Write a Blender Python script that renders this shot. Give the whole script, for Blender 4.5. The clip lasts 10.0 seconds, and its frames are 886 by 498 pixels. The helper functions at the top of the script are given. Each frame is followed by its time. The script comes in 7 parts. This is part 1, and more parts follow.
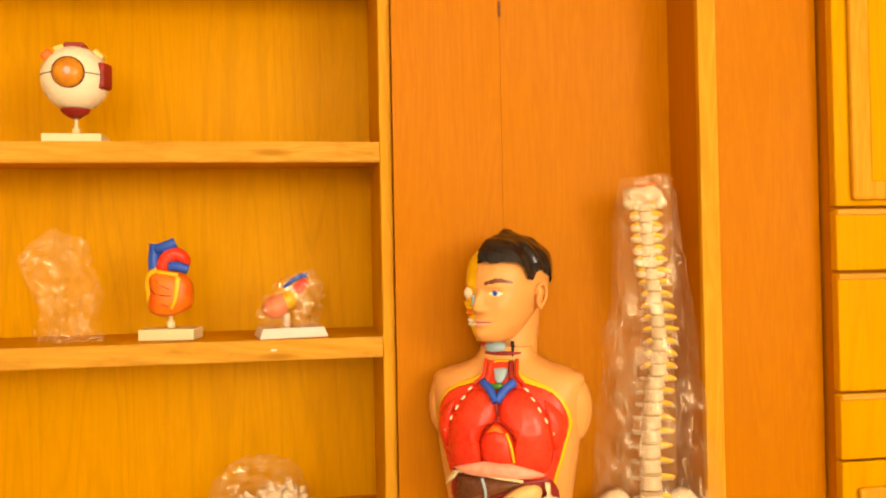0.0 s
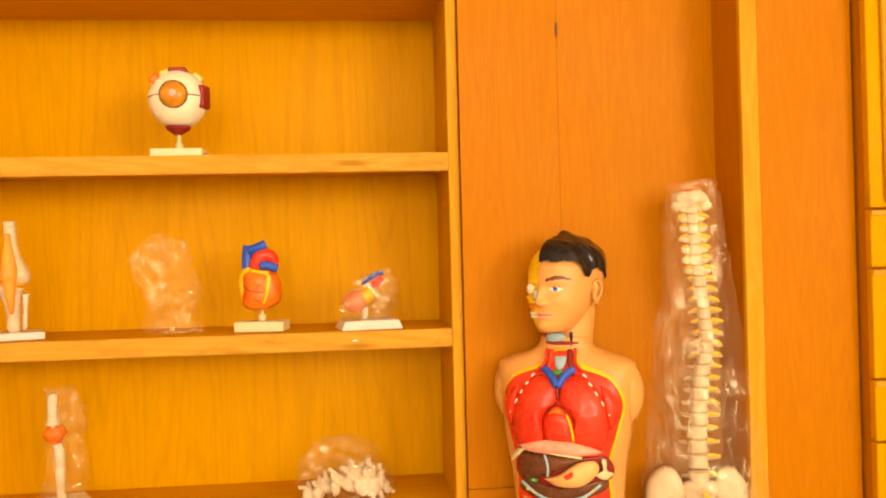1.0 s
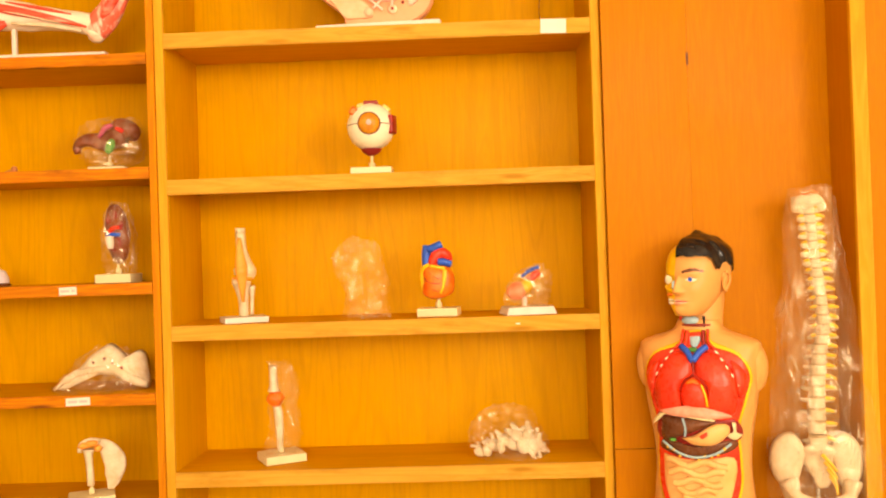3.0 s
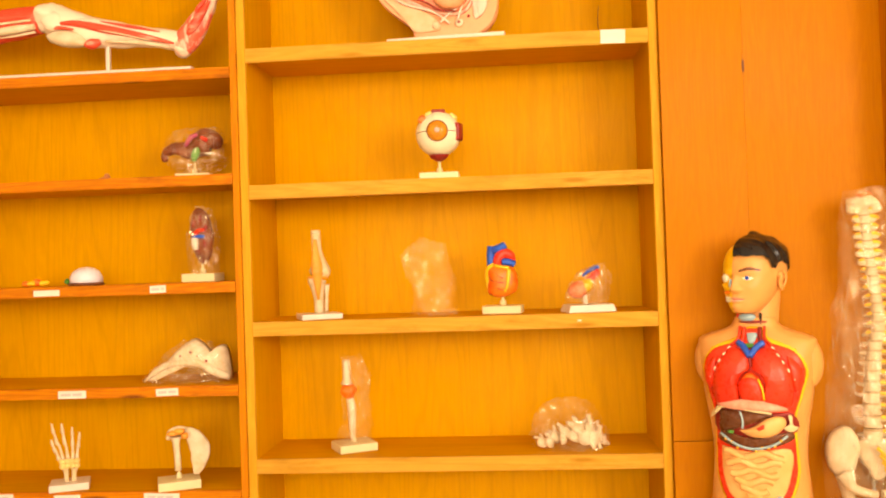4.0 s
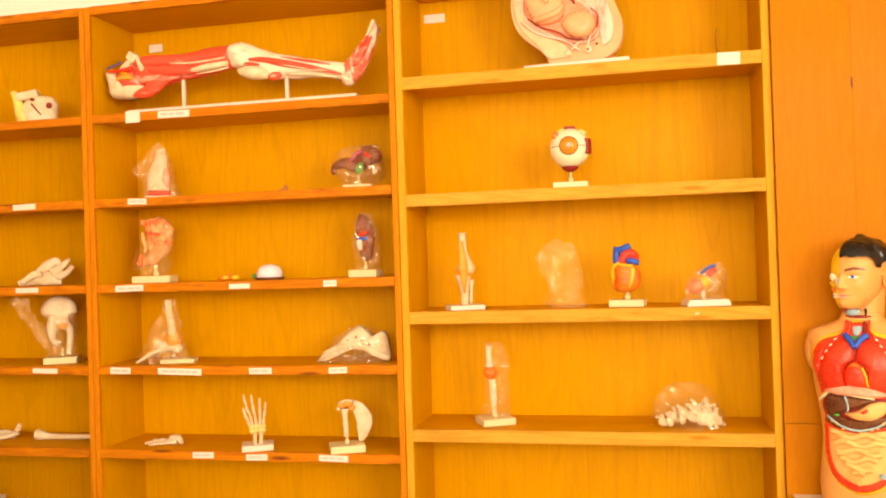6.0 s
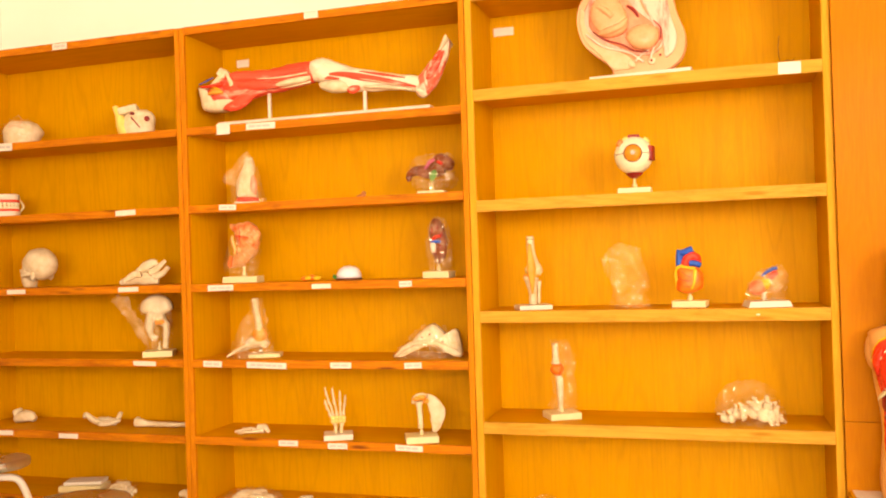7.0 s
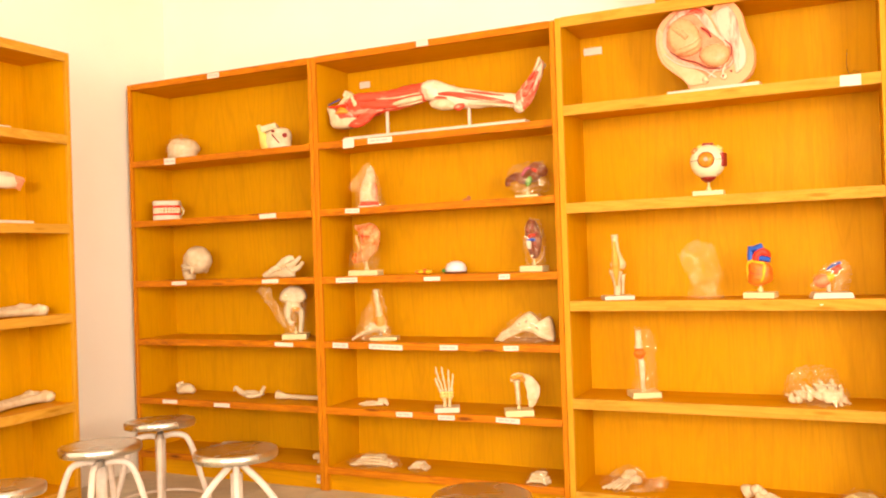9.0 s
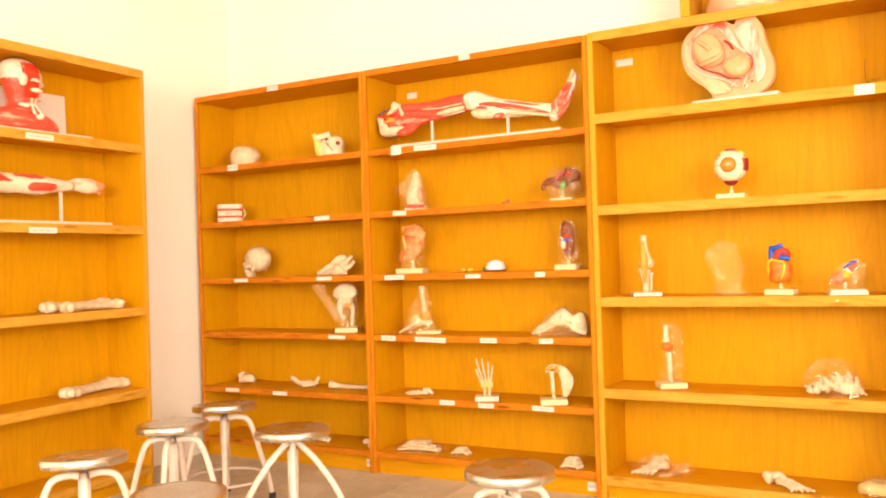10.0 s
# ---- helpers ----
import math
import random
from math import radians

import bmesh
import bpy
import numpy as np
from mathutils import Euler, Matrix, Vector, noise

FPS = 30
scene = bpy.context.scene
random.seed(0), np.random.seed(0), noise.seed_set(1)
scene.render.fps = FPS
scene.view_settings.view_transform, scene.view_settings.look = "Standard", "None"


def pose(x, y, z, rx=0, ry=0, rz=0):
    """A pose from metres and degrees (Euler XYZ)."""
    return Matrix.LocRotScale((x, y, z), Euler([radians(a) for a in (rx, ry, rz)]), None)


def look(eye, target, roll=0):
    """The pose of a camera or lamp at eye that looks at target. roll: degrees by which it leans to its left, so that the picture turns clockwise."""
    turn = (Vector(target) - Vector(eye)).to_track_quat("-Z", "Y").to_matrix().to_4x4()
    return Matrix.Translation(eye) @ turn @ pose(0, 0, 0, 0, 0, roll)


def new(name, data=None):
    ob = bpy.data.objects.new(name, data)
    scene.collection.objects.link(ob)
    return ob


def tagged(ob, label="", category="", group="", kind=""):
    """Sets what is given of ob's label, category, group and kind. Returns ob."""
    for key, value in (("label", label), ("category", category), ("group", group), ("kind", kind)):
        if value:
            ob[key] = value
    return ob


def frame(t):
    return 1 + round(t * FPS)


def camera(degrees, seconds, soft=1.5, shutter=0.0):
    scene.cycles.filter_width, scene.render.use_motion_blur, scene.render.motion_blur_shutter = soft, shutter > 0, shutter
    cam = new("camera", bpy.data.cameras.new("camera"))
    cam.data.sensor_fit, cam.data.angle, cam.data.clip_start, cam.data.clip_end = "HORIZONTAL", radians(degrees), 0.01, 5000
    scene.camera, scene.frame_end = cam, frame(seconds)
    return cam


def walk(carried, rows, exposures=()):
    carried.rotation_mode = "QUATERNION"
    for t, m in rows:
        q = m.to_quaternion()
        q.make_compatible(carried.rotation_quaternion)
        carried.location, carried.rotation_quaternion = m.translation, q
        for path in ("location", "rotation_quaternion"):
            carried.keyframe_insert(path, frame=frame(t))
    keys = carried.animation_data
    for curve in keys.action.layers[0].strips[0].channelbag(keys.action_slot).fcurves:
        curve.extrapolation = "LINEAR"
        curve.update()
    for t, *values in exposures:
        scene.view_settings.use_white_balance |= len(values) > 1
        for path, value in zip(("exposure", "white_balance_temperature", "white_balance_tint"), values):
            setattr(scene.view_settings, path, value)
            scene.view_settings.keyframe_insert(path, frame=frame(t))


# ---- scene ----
cam = camera(54.7, 10.0, soft=2.0)
PATH = [
    (0, (-0.143, -1.813, 1.07), (0.159, 0.164, 1.094), -1.1),
    (0.5, (-0.166, -1.901, 1.074), (0.079, 0.084, 1.095), -1.2),
    (1, (-0.217, -1.995, 1.081), (-0.016, -0.005, 1.095), -1.4),
    (1.5, (-0.271, -2.099, 1.076), (-0.116, -0.105, 1.094), -1.5),
    (2, (-0.345, -2.207, 1.062), (-0.223, -0.21, 1.093), -1.7),
    (2.5, (-0.349, -2.31, 1.084), (-0.321, -0.311, 1.097), -1.8),
    (4, (-0.42, -2.526, 1.071), (-0.576, -0.532, 1.102), -1.9),
    (4.5, (-0.417, -2.605, 1.086), (-0.647, -0.619, 1.106), -1.9),
    (5, (-0.433, -2.703, 1.09), (-0.72, -0.724, 1.109), -1.8),
    (5.5, (-0.427, -2.813, 1.09), (-0.786, -0.845, 1.111), -1.8),
    (7, (-0.387, -3.088, 1.117), (-0.974, -1.176, 1.135), -1.8),
    (7.5, (-0.349, -3.172, 1.121), (-1.01, -1.284, 1.138), -1.8),
    (8, (-0.3, -3.28, 1.12), (-1.022, -1.415, 1.137), -1.8),
    (8.5, (-0.214, -3.388, 1.129), (-1.006, -1.552, 1.14), -1.9),
    (9, (-0.132, -3.497, 1.116), (-0.985, -1.688, 1.133), -1.9),
    (9.5, (-0.043, -3.599, 1.111), (-0.956, -1.82, 1.131), -1.9),
    (10, (0.058, -3.726, 1.097), (-0.91, -1.976, 1.124), -1.8),
]
walk(cam, [(t, look(eye, target, roll)) for t, eye, target, roll in PATH], exposures=[(0, -0.66, 7750, 10), (2.5, -0.48, 7650, 10), (4.5, -0.42, 7550, 10), (7.5, -0.27, 7250, 10), (9.0, -0.17, 6900, 10), (10.0, -0.10, 6650, 10)])

# ---- daylight: sky, sun and two window lamps ----
WINDOWS = [("rear", -2.1, 0.9, 1.05, 2.45), ("right", -5.4, -3.0, 1.05, 2.45)]
world = bpy.data.worlds.new("sky")
scene.world = world
world.use_nodes = True
_wn = world.node_tree.nodes
_sky = _wn.new("ShaderNodeTexSky")
_sky.sky_type = "NISHITA"
_sky.sun_disc = False
_sky.sun_elevation, _sky.sun_rotation = radians(48), radians(200)
world.node_tree.links.new(_sky.outputs[0], _wn["Background"].inputs[0])
_wn["Background"].inputs[1].default_value = 0.1

sun = new("sun", bpy.data.lights.new("sun", "SUN"))
sun.data.energy, sun.data.angle, sun.data.color = 3.0, radians(0.5), (1.0, 0.95, 0.86)
sun.matrix_world = look((2, 4, 8), (0, 0, 0))


def window_lamp(name, eye, target, w, h, watts, colour):
    lamp = new(name, bpy.data.lights.new(name, "AREA"))
    lamp.data.shape, lamp.data.size, lamp.data.size_y = "RECTANGLE", w, h
    lamp.data.energy, lamp.data.color = watts, colour
    lamp.matrix_world = look(eye, target)
    return lamp


window_lamp("window_light_rear", (-0.6, -6.02, 1.75), (-0.6, 0, 1.60), 2.96, 1.36, 232, (1.0, 0.88, 0.80))
window_lamp("window_light_right", (2.37, -4.2, 1.75), (0, -3.7, 1.60), 2.36, 1.36, 290, (1.0, 0.88, 0.80))


# ---- materials ----
def nodes_of(name):
    m = bpy.data.materials.new(name)
    m.use_nodes = True
    nt = m.node_tree
    return m, nt, nt.nodes["Principled BSDF"], nt.nodes["Material Output"]


def node(nt, kind, links=(), **values):
    n = nt.nodes.new(kind)
    for k, v in values.items():
        n.inputs[k.replace("_", " ")].default_value = v
    for src, dst in links:
        nt.links.new(src, n.inputs[dst])
    return n


def ramp(nt, src, stops):
    r = nt.nodes.new("ShaderNodeValToRGB")
    el = r.color_ramp.elements
    while len(el) < len(stops):
        el.new(0.5)
    for e, (p, c) in zip(el, stops):
        e.position = p
        e.color = (*c, 1) if len(c) == 3 else (c[0], c[0], c[0], 1)
    nt.links.new(src, r.inputs[0])
    return r


def mixc(nt, fac, a, b, kind="MIX"):
    n = nt.nodes.new("ShaderNodeMix")
    n.data_type, n.blend_type = "RGBA", kind
    for v, i in ((fac, 0), (a, 6), (b, 7)):
        if isinstance(v, (float, int)):
            n.inputs[i].default_value = v
        elif isinstance(v, tuple):
            n.inputs[i].default_value = (*v, 1)
        else:
            nt.links.new(v, n.inputs[i])
    return n.outputs[2]


def wood(name, light, dark, knot=None, axis="z", rough=0.58, fine=1.0, figured=1.0):
    """Veneer or solid wood: streaks and flame figure along one axis, blotches, and knots where asked."""
    m, nt, bsdf, _ = nodes_of(name)
    co = nt.nodes.new("ShaderNodeTexCoord").outputs["Object"]
    rnd = nt.nodes.new("ShaderNodeObjectInfo").outputs["Random"]
    off = node(nt, "ShaderNodeVectorMath", ((co, 0),))
    off.operation = "ADD"
    sc = node(nt, "ShaderNodeMath", ((rnd, 0),))
    sc.operation = "MULTIPLY"
    sc.inputs[1].default_value = 7.0
    nt.links.new(sc.outputs[0], off.inputs[1])
    long, wide = 1.1, 16.0
    stretch = {"z": (wide, wide, long), "x": (long, wide, wide), "y": (wide, long, wide)}[axis]
    mp = node(nt, "ShaderNodeMapping", ((off.outputs[0], 0),), Scale=stretch)
    figure = node(nt, "ShaderNodeTexNoise", ((mp.outputs[0], 0),), Scale=1.0, Detail=4.0, Roughness=0.55, Distortion=0.7)
    rings = node(nt, "ShaderNodeMath", ((figure.outputs[0], 0),))
    rings.operation = "MULTIPLY"
    rings.inputs[1].default_value = 11.0
    saw = node(nt, "ShaderNodeMath", ((rings.outputs[0], 0),))
    saw.operation = "PINGPONG"
    saw.inputs[1].default_value = 0.5
    mp2 = node(nt, "ShaderNodeMapping", ((off.outputs[0], 0),), Scale=tuple(8 * s for s in stretch))
    grain = node(nt, "ShaderNodeTexNoise", ((mp2.outputs[0], 0),), Scale=1.6, Detail=5.0, Roughness=0.65)
    blot = node(nt, "ShaderNodeTexNoise", ((off.outputs[0], 0),), Scale=2.3, Detail=3.0)
    a = ramp(nt, saw.outputs[0], ((0.0, (0.0,)), (0.5, (1.0,))))
    fac = mixc(nt, 0.46 * fine, grain.outputs[0], a.outputs[0])
    f2 = ramp(nt, fac, ((0.28, (0.0,)), (0.72, (1.0,))))
    col = mixc(nt, f2.outputs[0], dark, light)
    mid = tuple(0.5 * (p + q) for p, q in zip(light, dark))
    shade = ramp(nt, blot.outputs[0], ((0.35, (0.0,)), (0.7, (0.5,))))
    col = mixc(nt, shade.outputs[0], col, mid)
    fmap = node(nt, "ShaderNodeMapping", ((off.outputs[0], 0),), Scale=tuple(0.42 if q == long else 6.5 for q in stretch))
    flame = node(nt, "ShaderNodeTexNoise", ((fmap.outputs[0], 0),), Scale=1.0, Detail=1.0, Roughness=0.4, Distortion=0.0)
    many = node(nt, "ShaderNodeMath", ((flame.outputs[0], 0),))
    many.operation = "MULTIPLY"
    many.inputs[1].default_value = 17.0
    arch = node(nt, "ShaderNodeMath", ((many.outputs[0], 0),))
    arch.operation = "PINGPONG"
    arch.inputs[1].default_value = 0.5
    line = ramp(nt, arch.outputs[0], ((0.0, (0.22 * figured,)), (0.20, (0.0,))))
    col = mixc(nt, line.outputs[0], col, tuple(0.66 * q for q in dark))
    gmap = node(nt, "ShaderNodeMapping", ((off.outputs[0], 0),), Scale=tuple(0.5 if q == long else 1.6 for q in stretch))
    grime = node(nt, "ShaderNodeTexNoise", ((gmap.outputs[0], 0),), Scale=5.0, Detail=7.0, Roughness=0.72)
    gf = ramp(nt, grime.outputs[0], ((0.52, (0.0,)), (0.76, (0.26 * figured,))))
    col = mixc(nt, gf.outputs[0], col, tuple(0.55 * q for q in dark))
    if knot:
        kmap = node(nt, "ShaderNodeMapping", ((off.outputs[0], 0),), Scale=tuple(1.0 if s == long else 5.0 for s in stretch))
        vor = node(nt, "ShaderNodeTexVoronoi", ((kmap.outputs[0], 0),), Scale=4.2, Randomness=1.0)
        kf = ramp(nt, vor.outputs[0], ((0.08, (0.85,)), (0.22, (0.0,))))
        col = mixc(nt, kf.outputs[0], col, knot)
        dmap = node(nt, "ShaderNodeMapping", ((off.outputs[0], 0),), Scale=tuple(0.35 if s == long else 1.4 for s in stretch))
        dirt = node(nt, "ShaderNodeTexNoise", ((dmap.outputs[0], 0),), Scale=14.0, Detail=6.0, Roughness=0.7)
        df = ramp(nt, dirt.outputs[0], ((0.55, (0.0,)), (0.72, (0.55,))))
        col = mixc(nt, df.outputs[0], col, tuple(0.9 * k for k in knot))
    nt.links.new(col, bsdf.inputs["Base Color"])
    bsdf.inputs["Specular IOR Level"].default_value = 0.10
    bump = node(nt, "ShaderNodeBump", ((f2.outputs[0], "Height"),), Strength=0.06, Distance=0.002)
    nt.links.new(bump.outputs[0], bsdf.inputs["Normal"])
    rr = ramp(nt, blot.outputs[0], ((0.3, (rough - 0.08,)), (0.7, (rough + 0.12,))))
    nt.links.new(rr.outputs[0], bsdf.inputs["Roughness"])
    return m


def plain(name, colour, rough=0.4, other=None, scale=14.0, bump=0.0, metal=0.0, spec=0.3, detail=3.0, coat=0.0, contrast=(0.35, 0.65), stretch=None):
    """A moulded, painted or bare surface with uneven colour, fine relief and uneven gloss."""
    m, nt, bsdf, _ = nodes_of(name)
    co = nt.nodes.new("ShaderNodeTexCoord").outputs["Object"]
    if stretch:
        co = node(nt, "ShaderNodeMapping", ((co, 0),), Scale=stretch).outputs[0]
    n = node(nt, "ShaderNodeTexNoise", ((co, 0),), Scale=scale, Detail=detail, Roughness=0.6)
    other = other or tuple(0.82 * c for c in colour)
    r = ramp(nt, n.outputs[0], ((contrast[0], other), (contrast[1], colour)))
    nt.links.new(r.outputs[0], bsdf.inputs["Base Color"])
    fine = node(nt, "ShaderNodeTexNoise", ((co, 0),), Scale=scale * 7, Detail=2.0)
    rr = ramp(nt, fine.outputs[0], ((0.3, (max(0.02, rough - 0.07),)), (0.7, (rough + 0.08,))))
    nt.links.new(rr.outputs[0], bsdf.inputs["Roughness"])
    bsdf.inputs["Metallic"].default_value = metal
    bsdf.inputs["Specular IOR Level"].default_value = spec
    bsdf.inputs["Coat Weight"].default_value = coat
    if bump:
        b = node(nt, "ShaderNodeBump", ((fine.outputs[0], "Height"),), Strength=bump, Distance=0.004)
        nt.links.new(b.outputs[0], bsdf.inputs["Normal"])
    return m


def film_plastic(name, low, high, scale, tall=0.5, shine=0.10):
    """Thin clear polythene: see-through, with milky lines painted in as highlights on its creases, and sharp small
    glints.
    """
    m, nt, bsdf, out = nodes_of(name)
    co = nt.nodes.new("ShaderNodeTexCoord").outputs["Object"]
    long = node(nt, "ShaderNodeMapping", ((co, 0),), Scale=(1.0, 1.0, tall))
    n = node(nt, "ShaderNodeTexNoise", ((long.outputs[0], 0),), Scale=scale, Detail=3.0, Roughness=0.55, Distortion=1.2)
    many = node(nt, "ShaderNodeMath", ((n.outputs[0], 0),))
    many.operation = "MULTIPLY"
    many.inputs[1].default_value = 7.0
    ridge = node(nt, "ShaderNodeMath", ((many.outputs[0], 0),))
    ridge.operation = "PINGPONG"
    ridge.inputs[1].default_value = 0.5
    warp = node(nt, "ShaderNodeVectorMath", ((long.outputs[0], 0), (n.outputs[1], 1)))
    warp.operation = "MULTIPLY_ADD"
    warp.inputs[1].default_value = (1, 1, 1)
    soft = node(nt, "ShaderNodeVectorMath", ((n.outputs[1], 0),))
    soft.operation = "SCALE"
    soft.inputs[3].default_value = 0.05
    nt.links.new(soft.outputs[0], warp.inputs[2])
    facet = node(nt, "ShaderNodeTexVoronoi", ((warp.outputs[0], 0),), Scale=scale * 1.1)
    patch = node(nt, "ShaderNodeTexNoise", ((co, 0),), Scale=scale * 0.8, Detail=1.0)
    # pale opaque streaks along noise ridges, standing for shine on the creases
    crease_highlights = ramp(nt, ridge.outputs[0], ((0.0, (low,)), (0.455, (low * 1.3,)), (0.5, (high,))))
    few = ramp(nt, patch.outputs[0], ((0.45, (0.45,)), (0.62, (1.0,))))
    fac = node(nt, "ShaderNodeMath", ((crease_highlights.outputs[0], 0), (few.outputs[0], 1)))
    fac.operation = "MULTIPLY"
    bsdf.inputs["Base Color"].default_value = (0.90, 0.72, 0.44, 1)
    bsdf.inputs["Roughness"].default_value = 0.4
    b0 = node(nt, "ShaderNodeBump", ((n.outputs[0], "Height"),), Strength=0.35, Distance=0.008)
    b = node(nt, "ShaderNodeBump", ((facet.outputs[0], "Height"), (b0.outputs[0], "Normal")), Strength=0.3, Distance=0.010)
    nt.links.new(b.outputs[0], bsdf.inputs["Normal"])
    clear = nt.nodes.new("ShaderNodeBsdfTransparent")
    mix = nt.nodes.new("ShaderNodeMixShader")
    nt.links.new(fac.outputs[0], mix.inputs[0])
    nt.links.new(clear.outputs[0], mix.inputs[1])
    nt.links.new(bsdf.outputs[0], mix.inputs[2])
    gloss = nt.nodes.new("ShaderNodeBsdfGlossy")
    gloss.inputs["Roughness"].default_value = 0.12
    gloss.inputs["Color"].default_value = (1.0, 0.82, 0.52, 1)
    nt.links.new(b.outputs[0], gloss.inputs["Normal"])
    top = nt.nodes.new("ShaderNodeMixShader")
    top.inputs[0].default_value = shine
    nt.links.new(mix.outputs[0], top.inputs[1])
    nt.links.new(gloss.outputs[0], top.inputs[2])
    nt.links.new(top.outputs[0], out.inputs[0])
    return m


VENEER = wood("yellow_veneer", (0.655, 0.309, 0.0030), (0.60, 0.268, 0.0022), fine=0.6)
VENEER_X = wood("yellow_veneer_shelf", (0.66, 0.296, 0.0035), (0.60, 0.258, 0.0026), axis="x", fine=0.7)
LIP = wood("pale_pine_lipping", (0.63, 0.322, 0.042), (0.55, 0.256, 0.024), knot=(0.36, 0.15, 0.008), axis="x")
LIP_Z = wood("pale_pine_lipping_upright", (0.65, 0.320, 0.026), (0.58, 0.255, 0.014), axis="z")
RED_LIP = wood("reddish_pine_lipping", (0.62, 0.205, 0.007), (0.46, 0.122, 0.005), knot=(0.13, 0.026, 0.004), axis="x")
RED_LIP_Z = wood("reddish_pine_lipping_upright", (0.63, 0.215, 0.007), (0.50, 0.150, 0.005), axis="z")
LAMINATE = wood("orange_laminate", (0.50, 0.170, 0.002), (0.445, 0.142, 0.0015), rough=0.5, fine=0.6, figured=0.2)
WHITE_WALL = plain("cream_wall_paint", (0.90, 0.835, 0.715), 0.75, (0.88, 0.80, 0.67), 1.3, 0.12)
CEILING_PAINT = plain("white_ceiling_paint", (0.86, 0.84, 0.78), 0.8, (0.82, 0.80, 0.74), 1.5, 0.1)
GREY_STONE = plain("grey_floor_stone", (0.66, 0.56, 0.40), 0.36, (0.54, 0.45, 0.32), 5.0, 0.1)
GROUT = plain("dark_grout", (0.20, 0.17, 0.13), 0.85)
CREAM = plain("cream_plastic", (0.736, 0.607, 0.320), 0.36, (0.699, 0.563, 0.280), 9.0)
WHITE_PLASTIC = plain("white_plastic", (0.718, 0.598, 0.464), 0.34, (0.672, 0.546, 0.400), 9.0)
BONE = plain("bone_plastic", (0.73, 0.57, 0.33), 0.48, (0.60, 0.42, 0.20), 22.0, 0.25)
WHITE_BONE = plain("white_bone_plastic", (0.736, 0.598, 0.392), 0.46, (0.607, 0.440, 0.240), 24.0, 0.25)
IVORY = plain("ivory_plastic", (0.827, 0.728, 0.493), 0.28, (0.808, 0.701, 0.459), 6.0)
SKIN = plain("skin_coloured_plastic", (0.71, 0.325, 0.088), 0.40, (0.68, 0.298, 0.074), 9.0)
PINK = plain("pink_plastic", (0.80, 0.22, 0.12), 0.36, (0.86, 0.40, 0.26), 22.0)
PALE_PINK = plain("pale_pink_plastic", (0.80, 0.37, 0.20), 0.38, (0.76, 0.30, 0.15), 14.0)
PEACH = plain("peach_plastic", (0.86, 0.46, 0.16), 0.36, (0.80, 0.38, 0.11), 20.0)
RED = plain("red_plastic", (0.84, 0.052, 0.018), 0.3, (0.66, 0.028, 0.012), 12.0)
DARK_RED = plain("dark_red_plastic", (0.30, 0.020, 0.012), 0.35, (0.22, 0.014, 0.010), 14.0)
MUSCLE = plain("muscle_red_plastic", (0.74, 0.075, 0.036), 0.34, (0.84, 0.36, 0.24), 34.0, contrast=(0.33, 0.45), detail=5.0, stretch=(0.16, 1.0, 1.0))
TENDON = plain("tendon_cream_plastic", (0.84, 0.66, 0.46), 0.38, (0.82, 0.40, 0.25), 34.0, contrast=(0.30, 0.46), detail=5.0, stretch=(0.18, 1.0, 1.0))
ORANGE = plain("orange_red_plastic", (0.78, 0.105, 0.012), 0.34, (0.80, 0.20, 0.018), 22.0)
CARTILAGE = plain("orange_cartilage_plastic", (0.84, 0.34, 0.05), 0.4, (0.78, 0.26, 0.03), 18.0)
YELLOW = plain("yellow_plastic", (0.84, 0.50, 0.024), 0.34, (0.80, 0.44, 0.018), 16.0)
BLUE = plain("blue_plastic", (0.02, 0.10, 0.50), 0.32, (0.015, 0.075, 0.40), 14.0)
PALE_BLUE = plain("pale_blue_plastic", (0.36, 0.50, 0.52), 0.35)
BROWN = plain("brown_plastic", (0.17, 0.055, 0.018), 0.28, (0.12, 0.036, 0.012), 14.0)
MAROON = plain("maroon_plastic", (0.25, 0.056, 0.016), 0.28, (0.14, 0.028, 0.010), 20.0)
GREEN = plain("green_plastic", (0.10, 0.32, 0.05), 0.35)
BLACK = plain("black_gloss_paint", (0.010, 0.007, 0.005), 0.13, (0.018, 0.012, 0.008), 20.0, spec=0.3)
# white bone again, darkened for the shade inside the niche
SPINE_BONE = plain("shaded_bone_plastic", (0.699, 0.554, 0.336), 0.46, (0.607, 0.440, 0.240), 24.0, 0.25)
IRIS = plain("amber_iris_plastic", (0.66, 0.27, 0.02), 0.2, (0.50, 0.17, 0.012), 60.0)
MAUVE = plain("mauve_white_plastic", (0.78, 0.70, 0.72), 0.28, (0.74, 0.65, 0.66), 14.0)
PAPER = plain("white_paper", (0.754, 0.660, 0.536), 0.8, (0.708, 0.607, 0.480), 20.0)
INK = plain("faded_ink", (0.56, 0.48, 0.42), 0.8)
STEEL = plain("worn_steel", (0.70, 0.70, 0.66), 0.27, (0.62, 0.61, 0.56), 0.8, 0.0, metal=1.0)
LEG_PAINT = plain("off_white_enamel", (0.737, 0.620, 0.510), 0.33, (0.660, 0.536, 0.422), 26.0, 0.05)
RUBBER = plain("black_rubber", (0.03, 0.026, 0.022), 0.7)
BAG = film_plastic("clear_bag_film", 0.022, 0.60, 17.0, shine=0.075)
BAG_LIGHT = film_plastic("thin_bag_film", 0.016, 0.40, 20.0, shine=0.05)


# ---- mesh helpers ----
def fresh():
    return bmesh.new()


def mark(verts, mi, smooth=True):
    for f in {f for v in verts for f in v.link_faces}:
        f.material_index, f.smooth = mi, smooth


